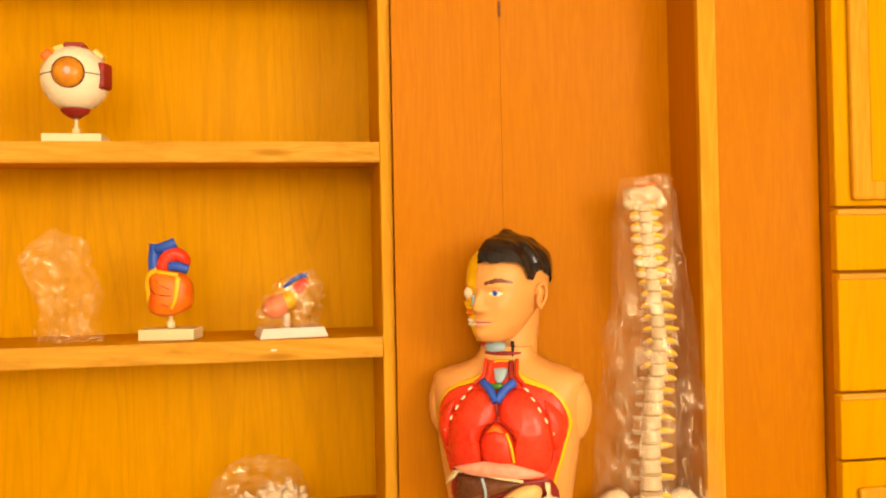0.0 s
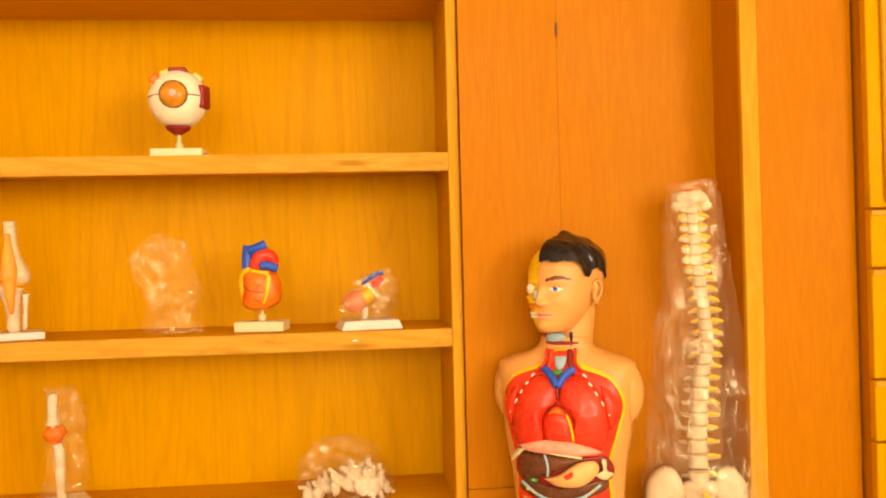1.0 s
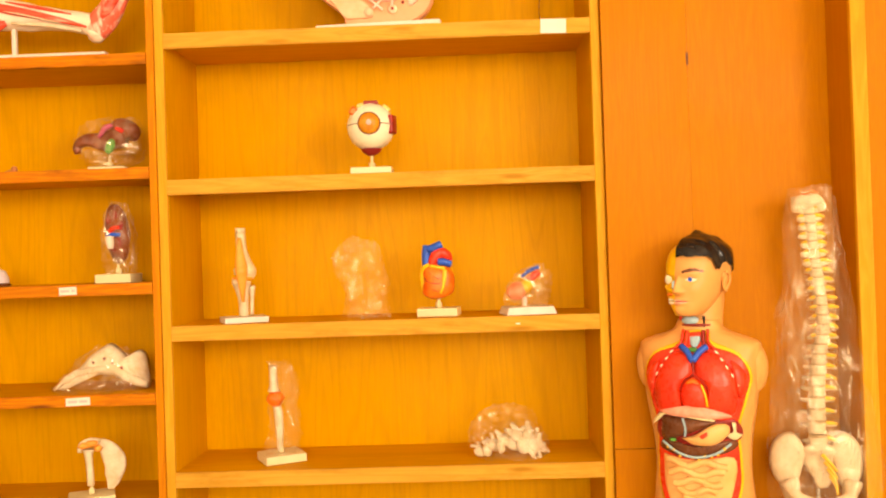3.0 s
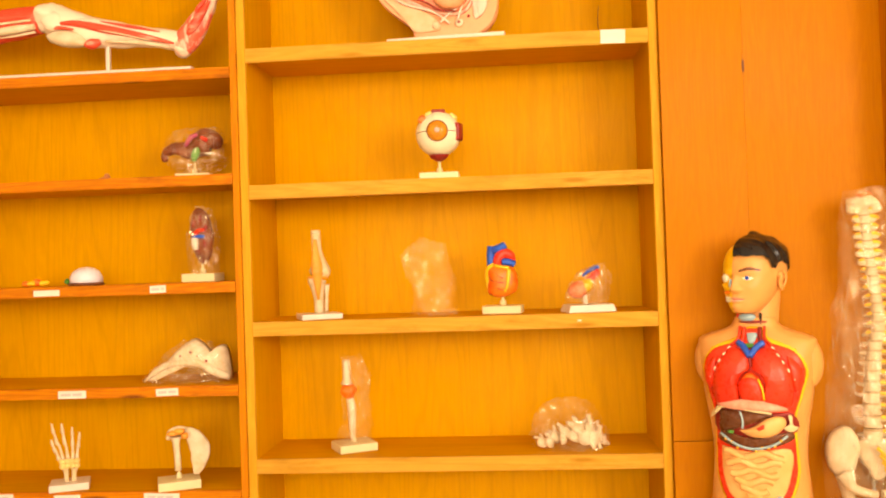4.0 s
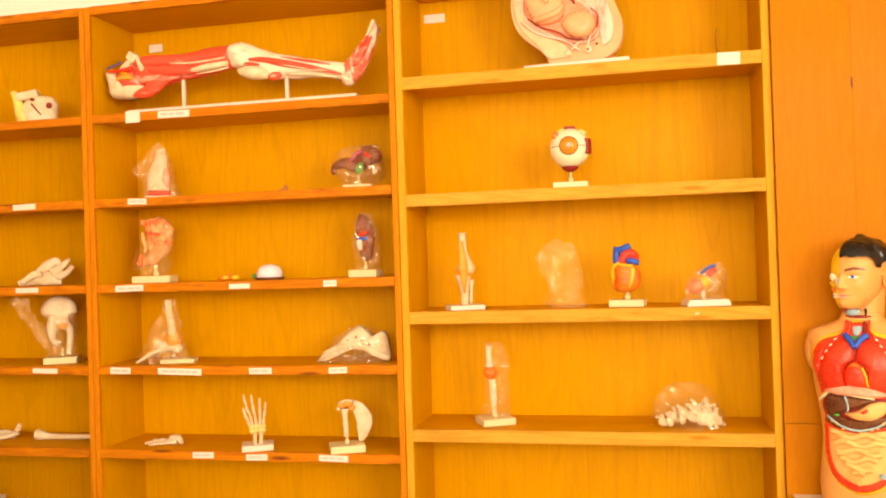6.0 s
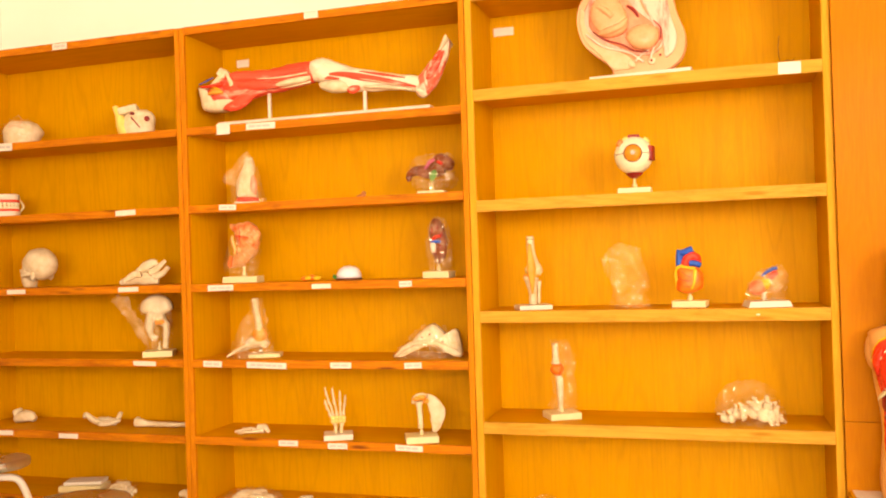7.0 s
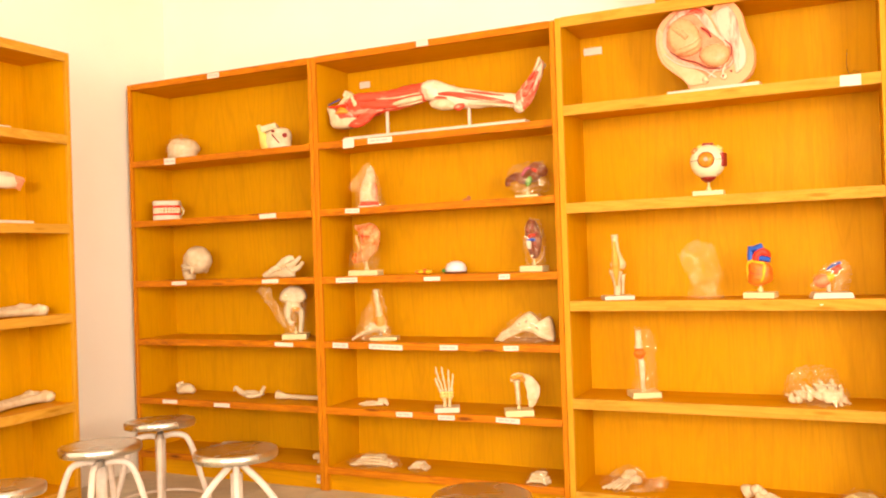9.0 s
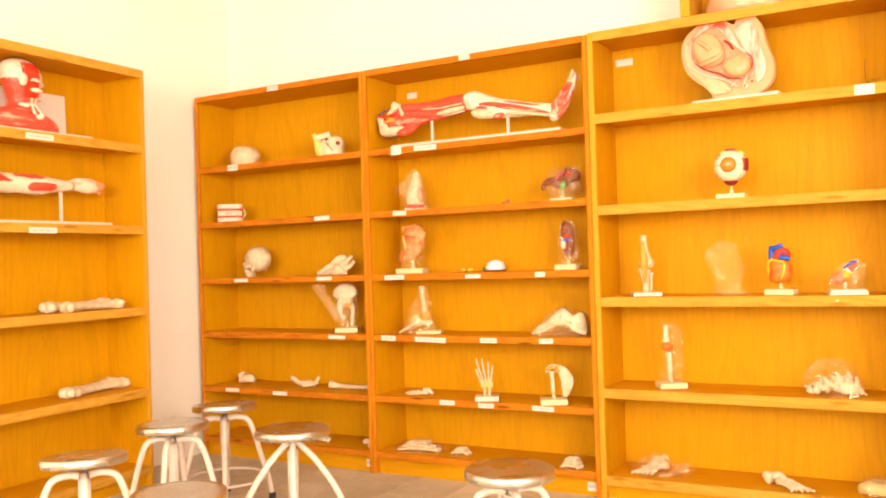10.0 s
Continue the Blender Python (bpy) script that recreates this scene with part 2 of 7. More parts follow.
def box(bm, x0, x1, y0, y1, z0, z1, bevel=0.0, mi=0, m=None):
    made = bmesh.ops.create_cube(bm, size=1.0)["verts"]
    for v in made:
        v.co = Vector((x0 + (v.co.x + 0.5) * (x1 - x0), y0 + (v.co.y + 0.5) * (y1 - y0), z0 + (v.co.z + 0.5) * (z1 - z0)))
        if m:
            v.co = m @ v.co
    mark(made, mi, False)
    if bevel:
        edges = list({e for v in made for e in v.link_edges})
        out = bmesh.ops.bevel(bm, geom=edges, offset=bevel, segments=2, affect="EDGES", profile=0.5)
        for f in out["faces"]:
            f.material_index = mi


def ball(bm, c, r, rot=(0, 0, 0), mi=0, u=16, v=10):
    r = (r, r, r) if isinstance(r, (int, float)) else r
    made = bmesh.ops.create_uvsphere(bm, u_segments=u, v_segments=v, radius=1.0)["verts"]
    m = pose(*c, *rot) @ Matrix.Diagonal((*r, 1))
    for p in made:
        p.co = m @ p.co
    mark(made, mi)
    return made


def spline(points, steps=5):
    """A smooth run of points through the given ones; each may carry any number of values."""
    p = [np.array(q, float) for q in points]
    p = [2 * p[0] - p[1]] + p + [2 * p[-1] - p[-2]]
    out = []
    for a, b, c, d in zip(p, p[1:], p[2:], p[3:]):
        for s in np.linspace(0, 1, steps, endpoint=False):
            out.append(0.5 * (2 * b + (c - a) * s + (2 * a - 5 * b + 4 * c - d) * s**2 + (3 * b - a - 3 * c + d) * s**3))
    return out + [p[-2]]


def skin(bm, rings, mi=0, caps=True, closed=True):
    """Faces between rings of points, with end caps."""
    vs = [[bm.verts.new(p) for p in ring] for ring in rings]
    n = len(vs[0])
    for a, b in zip(vs, vs[1:]):
        for i in range(n if closed else n - 1):
            f = bm.faces.new((a[i], a[(i + 1) % n], b[(i + 1) % n], b[i]))
            f.material_index, f.smooth = mi, True
    if caps and closed:
        for ring in (vs[0][::-1], vs[-1]):
            f = bm.faces.new(ring)
            f.material_index = mi
    return [v for ring in vs for v in ring]


def tube(bm, points, mi=0, seg=10, steps=5, flat=1.0):
    """A swept rod. Points are x, y, z, radius; flat squeezes it across."""
    path = spline(points, steps)
    rings, side = [], None
    for i, q in enumerate(path):
        way = Vector(path[min(i + 1, len(path) - 1)][:3] - path[max(i - 1, 0)][:3])
        if way.length < 1e-9:
            way = Vector((0, 0, 1))
        way.normalize()
        if side is None:
            side = way.orthogonal().normalized() if abs(way.y) > 0.9 else Vector((0, 1, 0)).cross(way).normalized()
        side = (side - way * side.dot(way)).normalized()
        up = way.cross(side)
        r = float(max(q[3], 0.0004))
        rings.append([Vector(q[:3]) + r * math.cos(a) * side + flat * r * math.sin(a) * up for a in np.linspace(0, 2 * math.pi, seg, endpoint=False)])
    return skin(bm, rings, mi)


def loft(bm, rings, mi=0, seg=24, steps=4, power=2.0, caps=True):
    """Level rings of x, y, z, half width, half depth; power over 2 squares them."""
    out = []
    for x, y, z, w, d in spline(rings, steps):
        ring = []
        for a in np.linspace(0, 2 * math.pi, seg, endpoint=False):
            c, s = math.cos(a), math.sin(a)
            ring.append(Vector((x + max(w, 1e-4) * math.copysign(abs(c) ** (2 / power), c), y + max(d, 1e-4) * math.copysign(abs(s) ** (2 / power), s), z)))
        out.append(ring)
    return skin(bm, out, mi, caps)


def wobble(verts, amp, scale, seed=0.0):
    for v in verts:
        v.co += amp * noise.noise_vector(v.co * scale + Vector((seed, 1.7 * seed, 0.3 * seed)))


def crumple(verts, amp, scale, seed=0.0):
    """Sharp dents and ridges, as in handled film."""
    mid = sum((v.co for v in verts), Vector()) / len(verts)
    for v in verts:
        d = noise.voronoi(v.co * scale + Vector((seed, 0.7 * seed, 1.3 * seed)))[0]
        out = v.co - mid
        out.z *= 0.3
        if out.length > 1e-6:
            v.co += out.normalized() * amp * (0.45 - d[0])


def crease(bm, seed):
    """Breaks the film into flat, unevenly cut facets."""
    bmesh.ops.triangulate(bm, faces=bm.faces, quad_method="ALTERNATE")
    wobble(bm.verts, 0.0035, 130, seed)
    for f in bm.faces:
        f.smooth = False


def lathe(bm, profile, mi=0, seg=32, c=(0, 0, 0)):
    rings = [[Vector((c[0] + r * math.cos(a), c[1] + r * math.sin(a), c[2] + z)) for a in np.linspace(0, 2 * math.pi, seg, endpoint=False)] for r, z in profile]
    return skin(bm, rings, mi)


def part(name, bm, material, parent, label=""):
    """Links a bmesh as one mesh object under a thing or a part."""
    me = bpy.data.meshes.new(name)
    bmesh.ops.recalc_face_normals(bm, faces=bm.faces)
    bm.to_mesh(me)
    bm.free()
    for m in material if isinstance(material, (list, tuple)) else (material,):
        me.materials.append(m)
    ob = new(name, me)
    ob.parent = parent
    return tagged(ob, label)


def thing(name, at, label, category, turn=0.0, group="", kind=""):
    ob = new(name)
    ob.empty_display_size = 0.05
    ob.matrix_world = pose(*at, 0, 0, turn)
    return tagged(ob, label, category, group, kind)


def structure(name, bm, material, label, category):
    return tagged(part(name, bm, material, None), label, category, kind="structure")


# ---- room ----
LEFT, RIGHT, BACK, REAR, TOP = -3.69, 2.30, 0.33, -5.95, 3.05
bm = fresh()
box(bm, LEFT - 0.2, RIGHT + 0.2, BACK, BACK + 0.2, 0, TOP)
structure("wall_back", bm, WHITE_WALL, "cream painted plain wall behind the bookcases", "wall")
bm = fresh()
box(bm, LEFT - 0.2, LEFT, REAR, BACK, 0, TOP)
structure("wall_left", bm, WHITE_WALL, "cream painted plain side wall", "wall")


def pierced(bm, along, lo, hi, t0, t1, w0, w1, z0, z1):
    """A wall along x or y, between lo and hi, t0 and t1 thick, with one opening."""
    for a, b, c, d in ((lo, w0, 0, TOP), (w1, hi, 0, TOP), (w0, w1, 0, z0), (w0, w1, z1, TOP)):
        if along == "x":
            box(bm, a, b, t0, t1, c, d)
        else:
            box(bm, t0, t1, a, b, c, d)


bm = fresh()
pierced(bm, "x", LEFT - 0.2, RIGHT + 0.2, REAR - 0.2, REAR, *WINDOWS[0][1:])
structure("wall_rear", bm, WHITE_WALL, "cream painted wall with a wide window opening", "wall")
bm = fresh()
pierced(bm, "y", REAR, BACK, RIGHT, RIGHT + 0.2, *WINDOWS[1][1:])
structure("wall_right", bm, WHITE_WALL, "cream painted wall with a window opening", "wall")
bm = fresh()
box(bm, LEFT - 0.2, RIGHT + 0.2, REAR - 0.2, BACK + 0.2, TOP, TOP + 0.15)
structure("ceiling", bm, CEILING_PAINT, "white painted flat ceiling", "ceiling")
bm = fresh()
box(bm, LEFT - 0.2, RIGHT + 0.2, REAR - 0.2, BACK + 0.2, -0.15, -0.004)
floor = structure("floor", bm, GROUT, "grey stone tiled floor with thin dark joints", "floor")
bm = fresh()
box(bm, -300, 300, -300, 300, -0.6, -0.5)
structure("ground", bm, GREY_STONE, "plain grey ground outside the windows", "ground")
for along, w0, w1, z0, z1, at in (("x", *WINDOWS[0][1:], REAR - 0.1), ("y", *WINDOWS[1][1:], RIGHT + 0.1)):
    win = tagged(thing("window_1" if along == "x" else "window_2", (0, 0, 0), "white framed window with clear panes", "window"), kind="structure")
    bm = fresh()
    cuts = [w0, 0.5 * (w0 + w1), w1]
    for c in cuts:
        lo, hi = max(w0, c - 0.025), min(w1, c + 0.025)
        box(bm, *((lo, hi, at - 0.02, at + 0.02) if along == "x" else (at - 0.02, at + 0.02, lo, hi)), z0, z1)
    for lo, hi in ((z0, z0 + 0.04), (z1 - 0.04, z1)):
        box(bm, *((w0, w1, at - 0.024, at + 0.024) if along == "x" else (at - 0.024, at + 0.024, w0, w1)), lo, hi)
    part("window_frame", bm, WHITE_PLASTIC, win)


# ---- bookcases ----
def bookcase(at, width, height, depth, tops, thick, lip, lip_z, label, turn=0.0, side=0.022, sag=0.0):
    """An open case: origin at the floor, front edge on y = 0, left side at x = 0."""
    case = thing("bookcase", at, label, "bookcase", turn, "wooden model bookcases")
    for x0 in (0.0, width - side):
        bm = fresh()
        box(bm, x0, x0 + side, 0.018, depth, 0, height)
        sp = part("side_panel", bm, VENEER, case)
        bm = fresh()
        box(bm, x0, x0 + side, 0.0, 0.018, 0, height, 0.003)
        part("edge_strip", bm, lip_z, sp)
    bm = fresh()
    box(bm, side, width - side, depth - 0.008, depth - 0.001, 0.02, height - 0.003)
    part("back_panel", bm, VENEER, case)
    bm = fresh()
    box(bm, side, width - side, 0.018, depth - 0.009, height - 0.028, height)
    tp = part("top_panel", bm, VENEER_X, case)
    bm = fresh()
    box(bm, side + 0.0005, width - side - 0.0005, -0.001, 0.018, height - thick, height + 0.001, 0.003)
    part("edge_strip", bm, lip, tp)
    for i, z in enumerate(tops):
        bm = fresh()
        n = 8
        for a in range(n):
            x0, x1 = side + (width - 2 * side) * a / n, side + (width - 2 * side) * (a + 1) / n
            box(bm, x0, x1, 0.018, depth - 0.009, z - min(0.022, thick), z)
        bmesh.ops.remove_doubles(bm, verts=bm.verts, dist=1e-5)
        inner = [f for f in bm.faces if abs(f.normal.x) > 0.9 and side + 0.01 < f.calc_center_median().x < width - side - 0.01]
        bmesh.ops.delete(bm, geom=inner, context="FACES")
        for v in bm.verts:
            s = (v.co.x - side) / (width - 2 * side)
            v.co.z -= sag * 4 * s * (1 - s)
        sh = part("shelf", bm, VENEER_X, case)
        bm = fresh()
        for a in range(n):
            x0, x1 = side + 0.0005 + (width - 2 * side - 0.001) * a / n, side + 0.0005 + (width - 2 * side - 0.001) * (a + 1) / n
            box(bm, x0, x1, -0.001, 0.018, z - thick, z + 0.001)
        bmesh.ops.remove_doubles(bm, verts=bm.verts, dist=1e-5)
        inner = [f for f in bm.faces if abs(f.normal.x) > 0.9 and side + 0.01 < f.calc_center_median().x < width - side - 0.01]
        bmesh.ops.delete(bm, geom=inner, context="FACES")
        long = [e for e in bm.edges if abs(e.verts[0].co.x - e.verts[1].co.x) > 0.05]
        bmesh.ops.bevel(bm, geom=long, offset=0.003, segments=2, affect="EDGES")
        for v in bm.verts:
            s = (v.co.x - side) / (width - 2 * side)
            v.co.z -= sag * 4 * s * (1 - s)
        part("edge_strip", bm, lip, sh)
    bm = fresh()
    box(bm, side, width - side, 0.03, 0.05, 0, tops[-1] - thick)
    part("plinth", bm, VENEER_X, case)
    return case


AB = [1.684, 1.360, 1.034, 0.722, 0.405, 0.115]
DL = [1.735, 1.321, 0.908, 0.496, 0.105]
bookcase((-3.655, 0, 0), 1.196, 2.104, 0.31, AB, 0.032, RED_LIP, RED_LIP_Z, "tall open bookcase with reddish pine edges, half full of bone models")
bookcase((-2.457, 0, 0), 1.230, 2.104, 0.31, AB, 0.032, RED_LIP, RED_LIP_Z, "tall open bookcase with reddish pine edges, holding joint and organ models")
bookcase((-1.225, 0, 0), 1.253, 2.110, 0.31, DL, 0.042, LIP, LIP_Z, "tall open bookcase with pale yellow pine edges, holding organ models", side=0.026)
bookcase((-3.385, -1.82, 0), 1.20, 2.120, 0.30, DL, 0.042, LIP, LIP_Z, "open bookcase with yellow pine edges against the side wall", turn=90)


# ---- niche and wardrobe beside the bookcases ----
niche = thing("cupboard_niche", (0, 0, 0), "orange laminated cupboard niche with a torso and a spine inside", "cupboard")
bm = fresh()
box(bm, 0.0295, 0.2628, -0.0172, 0.03, 0.536, 2.6)
part("back_panel", bm, LAMINATE, niche)
bm = fresh()
box(bm, 0.0295, 0.2628, -0.0172, 0.03, 0.06, 0.534)
part("lower_back_panel", bm, LAMINATE, niche)
bm = fresh()
box(bm, 0.264, 0.645, -0.015, 0.03, 0.06, 2.6)
part("back_panel", bm, LAMINATE, niche)
bm = fresh()
box(bm, 0.260, 0.2655, -0.0200, -0.0185, 1.588, 1.622, 0.001)
part("hinge", bm, BROWN, niche, "small dark hinge in the joint")
bm = fresh()
box(bm, 0.645, 0.680, -0.152, 0.03, 0.06, 2.6)
sp = part("side_panel", bm, LAMINATE, niche)
bm = fresh()
box(bm, 0.642, 0.682, -0.17, -0.152, 0.06, 2.6, 0.003)
part("edge_strip", bm, LIP_Z, sp, "pale yellow upright edge strip")
bm = fresh()
box(bm, 0.682, 0.905, -0.166, -0.146, 0.06, 2.6, 0.002)
part("front_panel", bm, LAMINATE, niche)
bm = fresh()
box(bm, 0.034, 0.641, -0.235, -0.019, 0.29, 0.31, 0.002)
part("bench_top", bm, VENEER_X, niche)
bm = fresh()
box(bm, 0.034, 0.641, -0.25, -0.235, 0.27, 0.311, 0.003)
part("edge_strip", bm, LIP, niche)
bm = fresh()
box(bm, 0.034, 0.641, -0.205, -0.19, 0, 0.27)
part("kick_board", bm, VENEER_X, niche)
bm = fresh()
box(bm, 0.034, 0.925, -0.165, 0.03, 2.6, 2.63)
part("top_panel", bm, LAMINATE, niche)

wardrobe = thing("wardrobe", (0.905, -0.205, 0), "tall yellow wooden wardrobe with panelled doors", "wardrobe")
bm = fresh()
box(bm, 0.006, 1.0, 0.012, 0.60, 0, 2.5)
part("carcass", bm, LAMINATE, wardrobe)
for z0, z1, has_panel in ((1.162, 2.48, True), (1.031, 1.156, False), (0.786, 1.025, False), (0.648, 0.781, False), (0.08, 0.643, True)):
    bm = fresh()
    box(bm, 0.004, 0.49, -0.012, 0.012, z0, z1, 0.004)
    front = part("door" if has_panel else "drawer_front", bm, VENEER, wardrobe)
    if has_panel:
        bm = fresh()
        box(bm, 0.035, 0.46, -0.026, -0.012, z0 + 0.012, z1 - 0.05, 0.007)
        part("raised_panel", bm, LIP_Z, front)
        bm = fresh()
        box(bm, 0.075, 0.42, -0.028, -0.0255, z0 + 0.05, z1 - 0.09, 0.001)
        part("inset", bm, VENEER, front)
    else:
        bm = fresh()
        box(bm, 0.005, 0.489, -0.016, -0.012, z1 - 0.012, z1, 0.002)
        part("lip", bm, LIP, front)

upper = thing("wall_cabinet", (-0.80, 0.0, 2.1125), "small open yellow wooden cabinet on top of the bookcase", "cabinet")
for x0 in (0.0, 0.80):
    bm = fresh()
    box(bm, x0, x0 + 0.04, 0, 0.28, 0, 0.42, 0.003)
    part("side_panel", bm, LIP_Z, upper)
bm = fresh()
box(bm, 0.04, 0.80, 0.27, 0.278, 0.0, 0.42)
part("back_panel", bm, VENEER, upper)
bm = fresh()
box(bm, 0.0, 0.84, 0.0, 0.28, 0.421, 0.445, 0.003)
part("top_panel", bm, VENEER_X, upper)
pack = thing("wrapped_model", (-0.55, 0.12, 2.1125), "pale pink and white model wrapped in film on the cabinet floor", "model")
bm = fresh()
vs = loft(bm, [(0, 0, 0, 0.15, 0.08), (0, 0, 0.05, 0.16, 0.085), (0.01, 0, 0.11, 0.12, 0.06), (0.02, 0, 0.13, 0.04, 0.02)], 0)
wobble(vs, 0.02, 14, 3)
part("body", bm, PALE_PINK, pack)
bm = fresh()
vs = loft(bm, [(0, 0, 0, 0.17, 0.095), (0, 0, 0.07, 0.175, 0.1), (0.01, 0, 0.14, 0.11, 0.07), (0.02, 0, 0.16, 0.05, 0.03)], 0)
wobble(vs, 0.02, 12, 5)
part("plastic_bag", bm, BAG, pack)


# ---- shelf labels ----
def label_strip(x, z, w, h, bars=1, y=-0.0018, turn=0.0, ox=0.0, tilt=0.0):
    lab = tagged(new("shelf_label"), "small white paper label stuck on the shelf edge", "label", "shelf labels")
    lab.matrix_world = pose(x, y, z, 0, tilt, 0) if not turn else pose(ox, x, z, 0, tilt, turn)
    bm = fresh()
    box(bm, -w / 2, w / 2, -0.0008, 0.0008, -h / 2, h / 2)
    part("paper", bm, PAPER, lab)
    if bars:
        bm = fresh()
        x0 = -0.40 * w
        while x0 < 0.36 * w:
            run = min(random.uniform(0.018, 0.034), 0.40 * w - x0)
            box(bm, x0, x0 + run, -0.0013, -0.0009, -0.16 * h, 0.16 * h)
            x0 += run + 0.006
        part("print_bar", bm, INK, lab)
    return lab


for x, z, w, h, b in ((-3.367, 1.668, 0.075, 0.034, 1), (-2.742, 1.346, 0.10, 0.022, 0), (-3.327, 1.020, 0.10, 0.019, 0), (-2.739, 1.020, 0.10, 0.019, 0),
                      (-2.668, 0.706, 0.11, 0.019, 0), (-3.415, 0.392, 0.10, 0.02, 0), (-3.067, 0.388, 0.10, 0.02, 0), (-3.058, 2.088, 0.075, 0.026, 1),
                      (-2.259, 1.668, 0.060, 0.045, 0), (-2.088, 1.668, 0.130, 0.026, 1), (-2.250, 1.346, 0.078, 0.022, 1), (-2.293, 1.018, 0.118, 0.023, 1),
                      (-1.841, 1.016, 0.082, 0.018, 0), (-1.489, 1.018, 0.050, 0.022, 1), (-2.340, 0.706, 0.086, 0.024, 1), (-2.093, 0.702, 0.178, 0.024, 1),
                      (-1.768, 0.704, 0.088, 0.023, 1), (-1.469, 0.706, 0.069, 0.022, 1), (-2.006, 0.392, 0.084, 0.022, 1), (-1.792, 0.388, 0.083, 0.022, 1),
                      (-1.495, 0.390, 0.110, 0.022, 1), (-1.851, 2.090, 0.060, 0.026, 0), (-0.100, 1.714, 0.071, 0.040, 0)):
    label_strip(x, z, w, h, b, tilt=random.uniform(-2, 2))
for x, z in ((-2.498, 0.045), (-1.278, 0.042)):
    label_strip(x, z, 0.042, 0.040, 1, y=0.0285)
for x, z, w, h in ((-1.142, 2.020, 0.082, 0.032), (-2.333, 2.005, 0.060, 0.032)):
    label_strip(x, z, w, h, 0, y=0.3005)
for y, z in ((-1.225, 1.712), (-1.22, 1.290)):
    label_strip(y, z, 0.14, 0.026, 1, turn=90, ox=-3.3832)


# ---- stools ----
def stool(at, height, splay, turn, ring, tip=0.0, group="metal laboratory stools"):
    st = thing("stool", at, "round steel-topped laboratory stool on bent white enamelled legs", "stool", turn, group)
    h = height
    bm = fresh()
    lathe(bm, [(0.001, h - 0.004), (0.06, h - 0.0045), (0.12, h - 0.002), (0.138, h), (0.144, h - 0.003), (0.146, h - 0.014), (0.145, h - 0.027), (0.141, h - 0.031), (0.136, h - 0.028), (0.136, h - 0.014), (0.02, h - 0.014), (0.001, h - 0.014)])
    lean = pose(0, 0, h - 0.015, 0, 0, -turn) @ pose(0, 0, 0, 0.7 * tip, 0.7 * tip, 0) @ pose(0, 0, 0.015 - h, 0, 0, turn)
    for v in bm.verts:
        v.co = lean @ v.co
    part("seat", bm, STEEL, st)
    bm = fresh()
    lathe(bm, [(0.001, h - 0.30), (0.021, h - 0.30), (0.021, h - 0.085), (0.001, h - 0.085)], seg=16)
    part("sleeve", bm, LEG_PAINT, st)
    bm = fresh()
    lathe(bm, [(0.001, h - 0.20), (0.012, h - 0.20), (0.012, h - 0.02), (0.045, h - 0.018), (0.045, h - 0.0145), (0.001, h - 0.0145)], seg=16)
    part("spindle", bm, STEEL, st)
    for k in range(4):
        a = radians(90 * k)
        c, s = math.cos(a), math.sin(a)
        if splay:
            run = [(0.016, h - 0.050), (0.030, h - 0.066), (0.095, h - 0.138), (0.172, h - 0.262), (0.245, 0.012)]
        else:
            run = [(0.016, h - 0.072), (0.055, h - 0.066), (0.105, h - 0.082), (0.135, h - 0.15), (0.165, 0.20), (0.195, 0.10), (0.21, 0.012)]
        bm = fresh()
        tube(bm, [(c * r, s * r, z, 0.0122) for r, z in run], seg=14)
        leg = part("leg", bm, LEG_PAINT, st)
        bm = fresh()
        r0 = run[-1][0]
        lathe(bm, [(0.001, 0), (0.016, 0), (0.017, 0.01), (0.0155, 0.03), (0.001, 0.03)], seg=14, c=(c * r0, s * r0, 0))
        part("rubber_foot", bm, RUBBER, leg)
    if ring:
        bm = fresh()
        R, n = 0.188, 40
        rings = []
        for i in range(n + 1):
            a = 2 * math.pi * i / n
            d = Vector((math.cos(a), math.sin(a), 0))
            rings.append([d * (R + 0.007 * math.cos(b)) + Vector((0, 0, 0.115 + 0.007 * math.sin(b))) for b in np.linspace(0, 2 * math.pi, 8, endpoint=False)])
        skin(bm, rings, 0, caps=False)
        part("foot_ring", bm, LEG_PAINT, st)
    return st


stool((-2.80, -0.72, 0), 0.462, False, 42, True, -3)
stool((-2.66, -1.17, 0), 0.462, False, 32, False, -1)
stool((-2.09, -1.10, 0), 0.465, True, 39, False, -1)
stool((-2.51, -1.72, 0), 0.458, False, 52, False, -4)
stool((-1.105, -1.23, 0), 0.428, False, 40, False)
stool((-1.93, -1.84, 0), 0.42, False, 10, False)


# ---- model helpers ----
def stand(th, w, d, h=0.022, material=CREAM, turn=0.0, taper=0.0, off=(0, 0)):
    bm = fresh()
    box(bm, -w / 2, w / 2, -d / 2, d / 2, 0, h, 0.0025)
    for v in bm.verts:
        if v.co.z > h * 0.6:
            v.co.x *= 1 - taper
            v.co.y *= 1 - taper
        v.co = pose(off[0], off[1], 0, 0, 0, turn) @ v.co
    return part("base", bm, material, th)


def rod(th, z0, z1, r=0.004, at=(0, 0), material=CREAM, collar=True):
    bm = fresh()
    prof = [(0.0005, z0), (r * 2.2, z0), (r * 2.0, z0 + 0.014), (r, z0 + 0.018), (r, z1), (0.0005, z1)] if collar else [(0.0005, z0), (r, z0), (r, z1), (0.0005, z1)]
    lathe(bm, prof, seg=14, c=(*at, 0))
    return part("rod", bm, material, th)


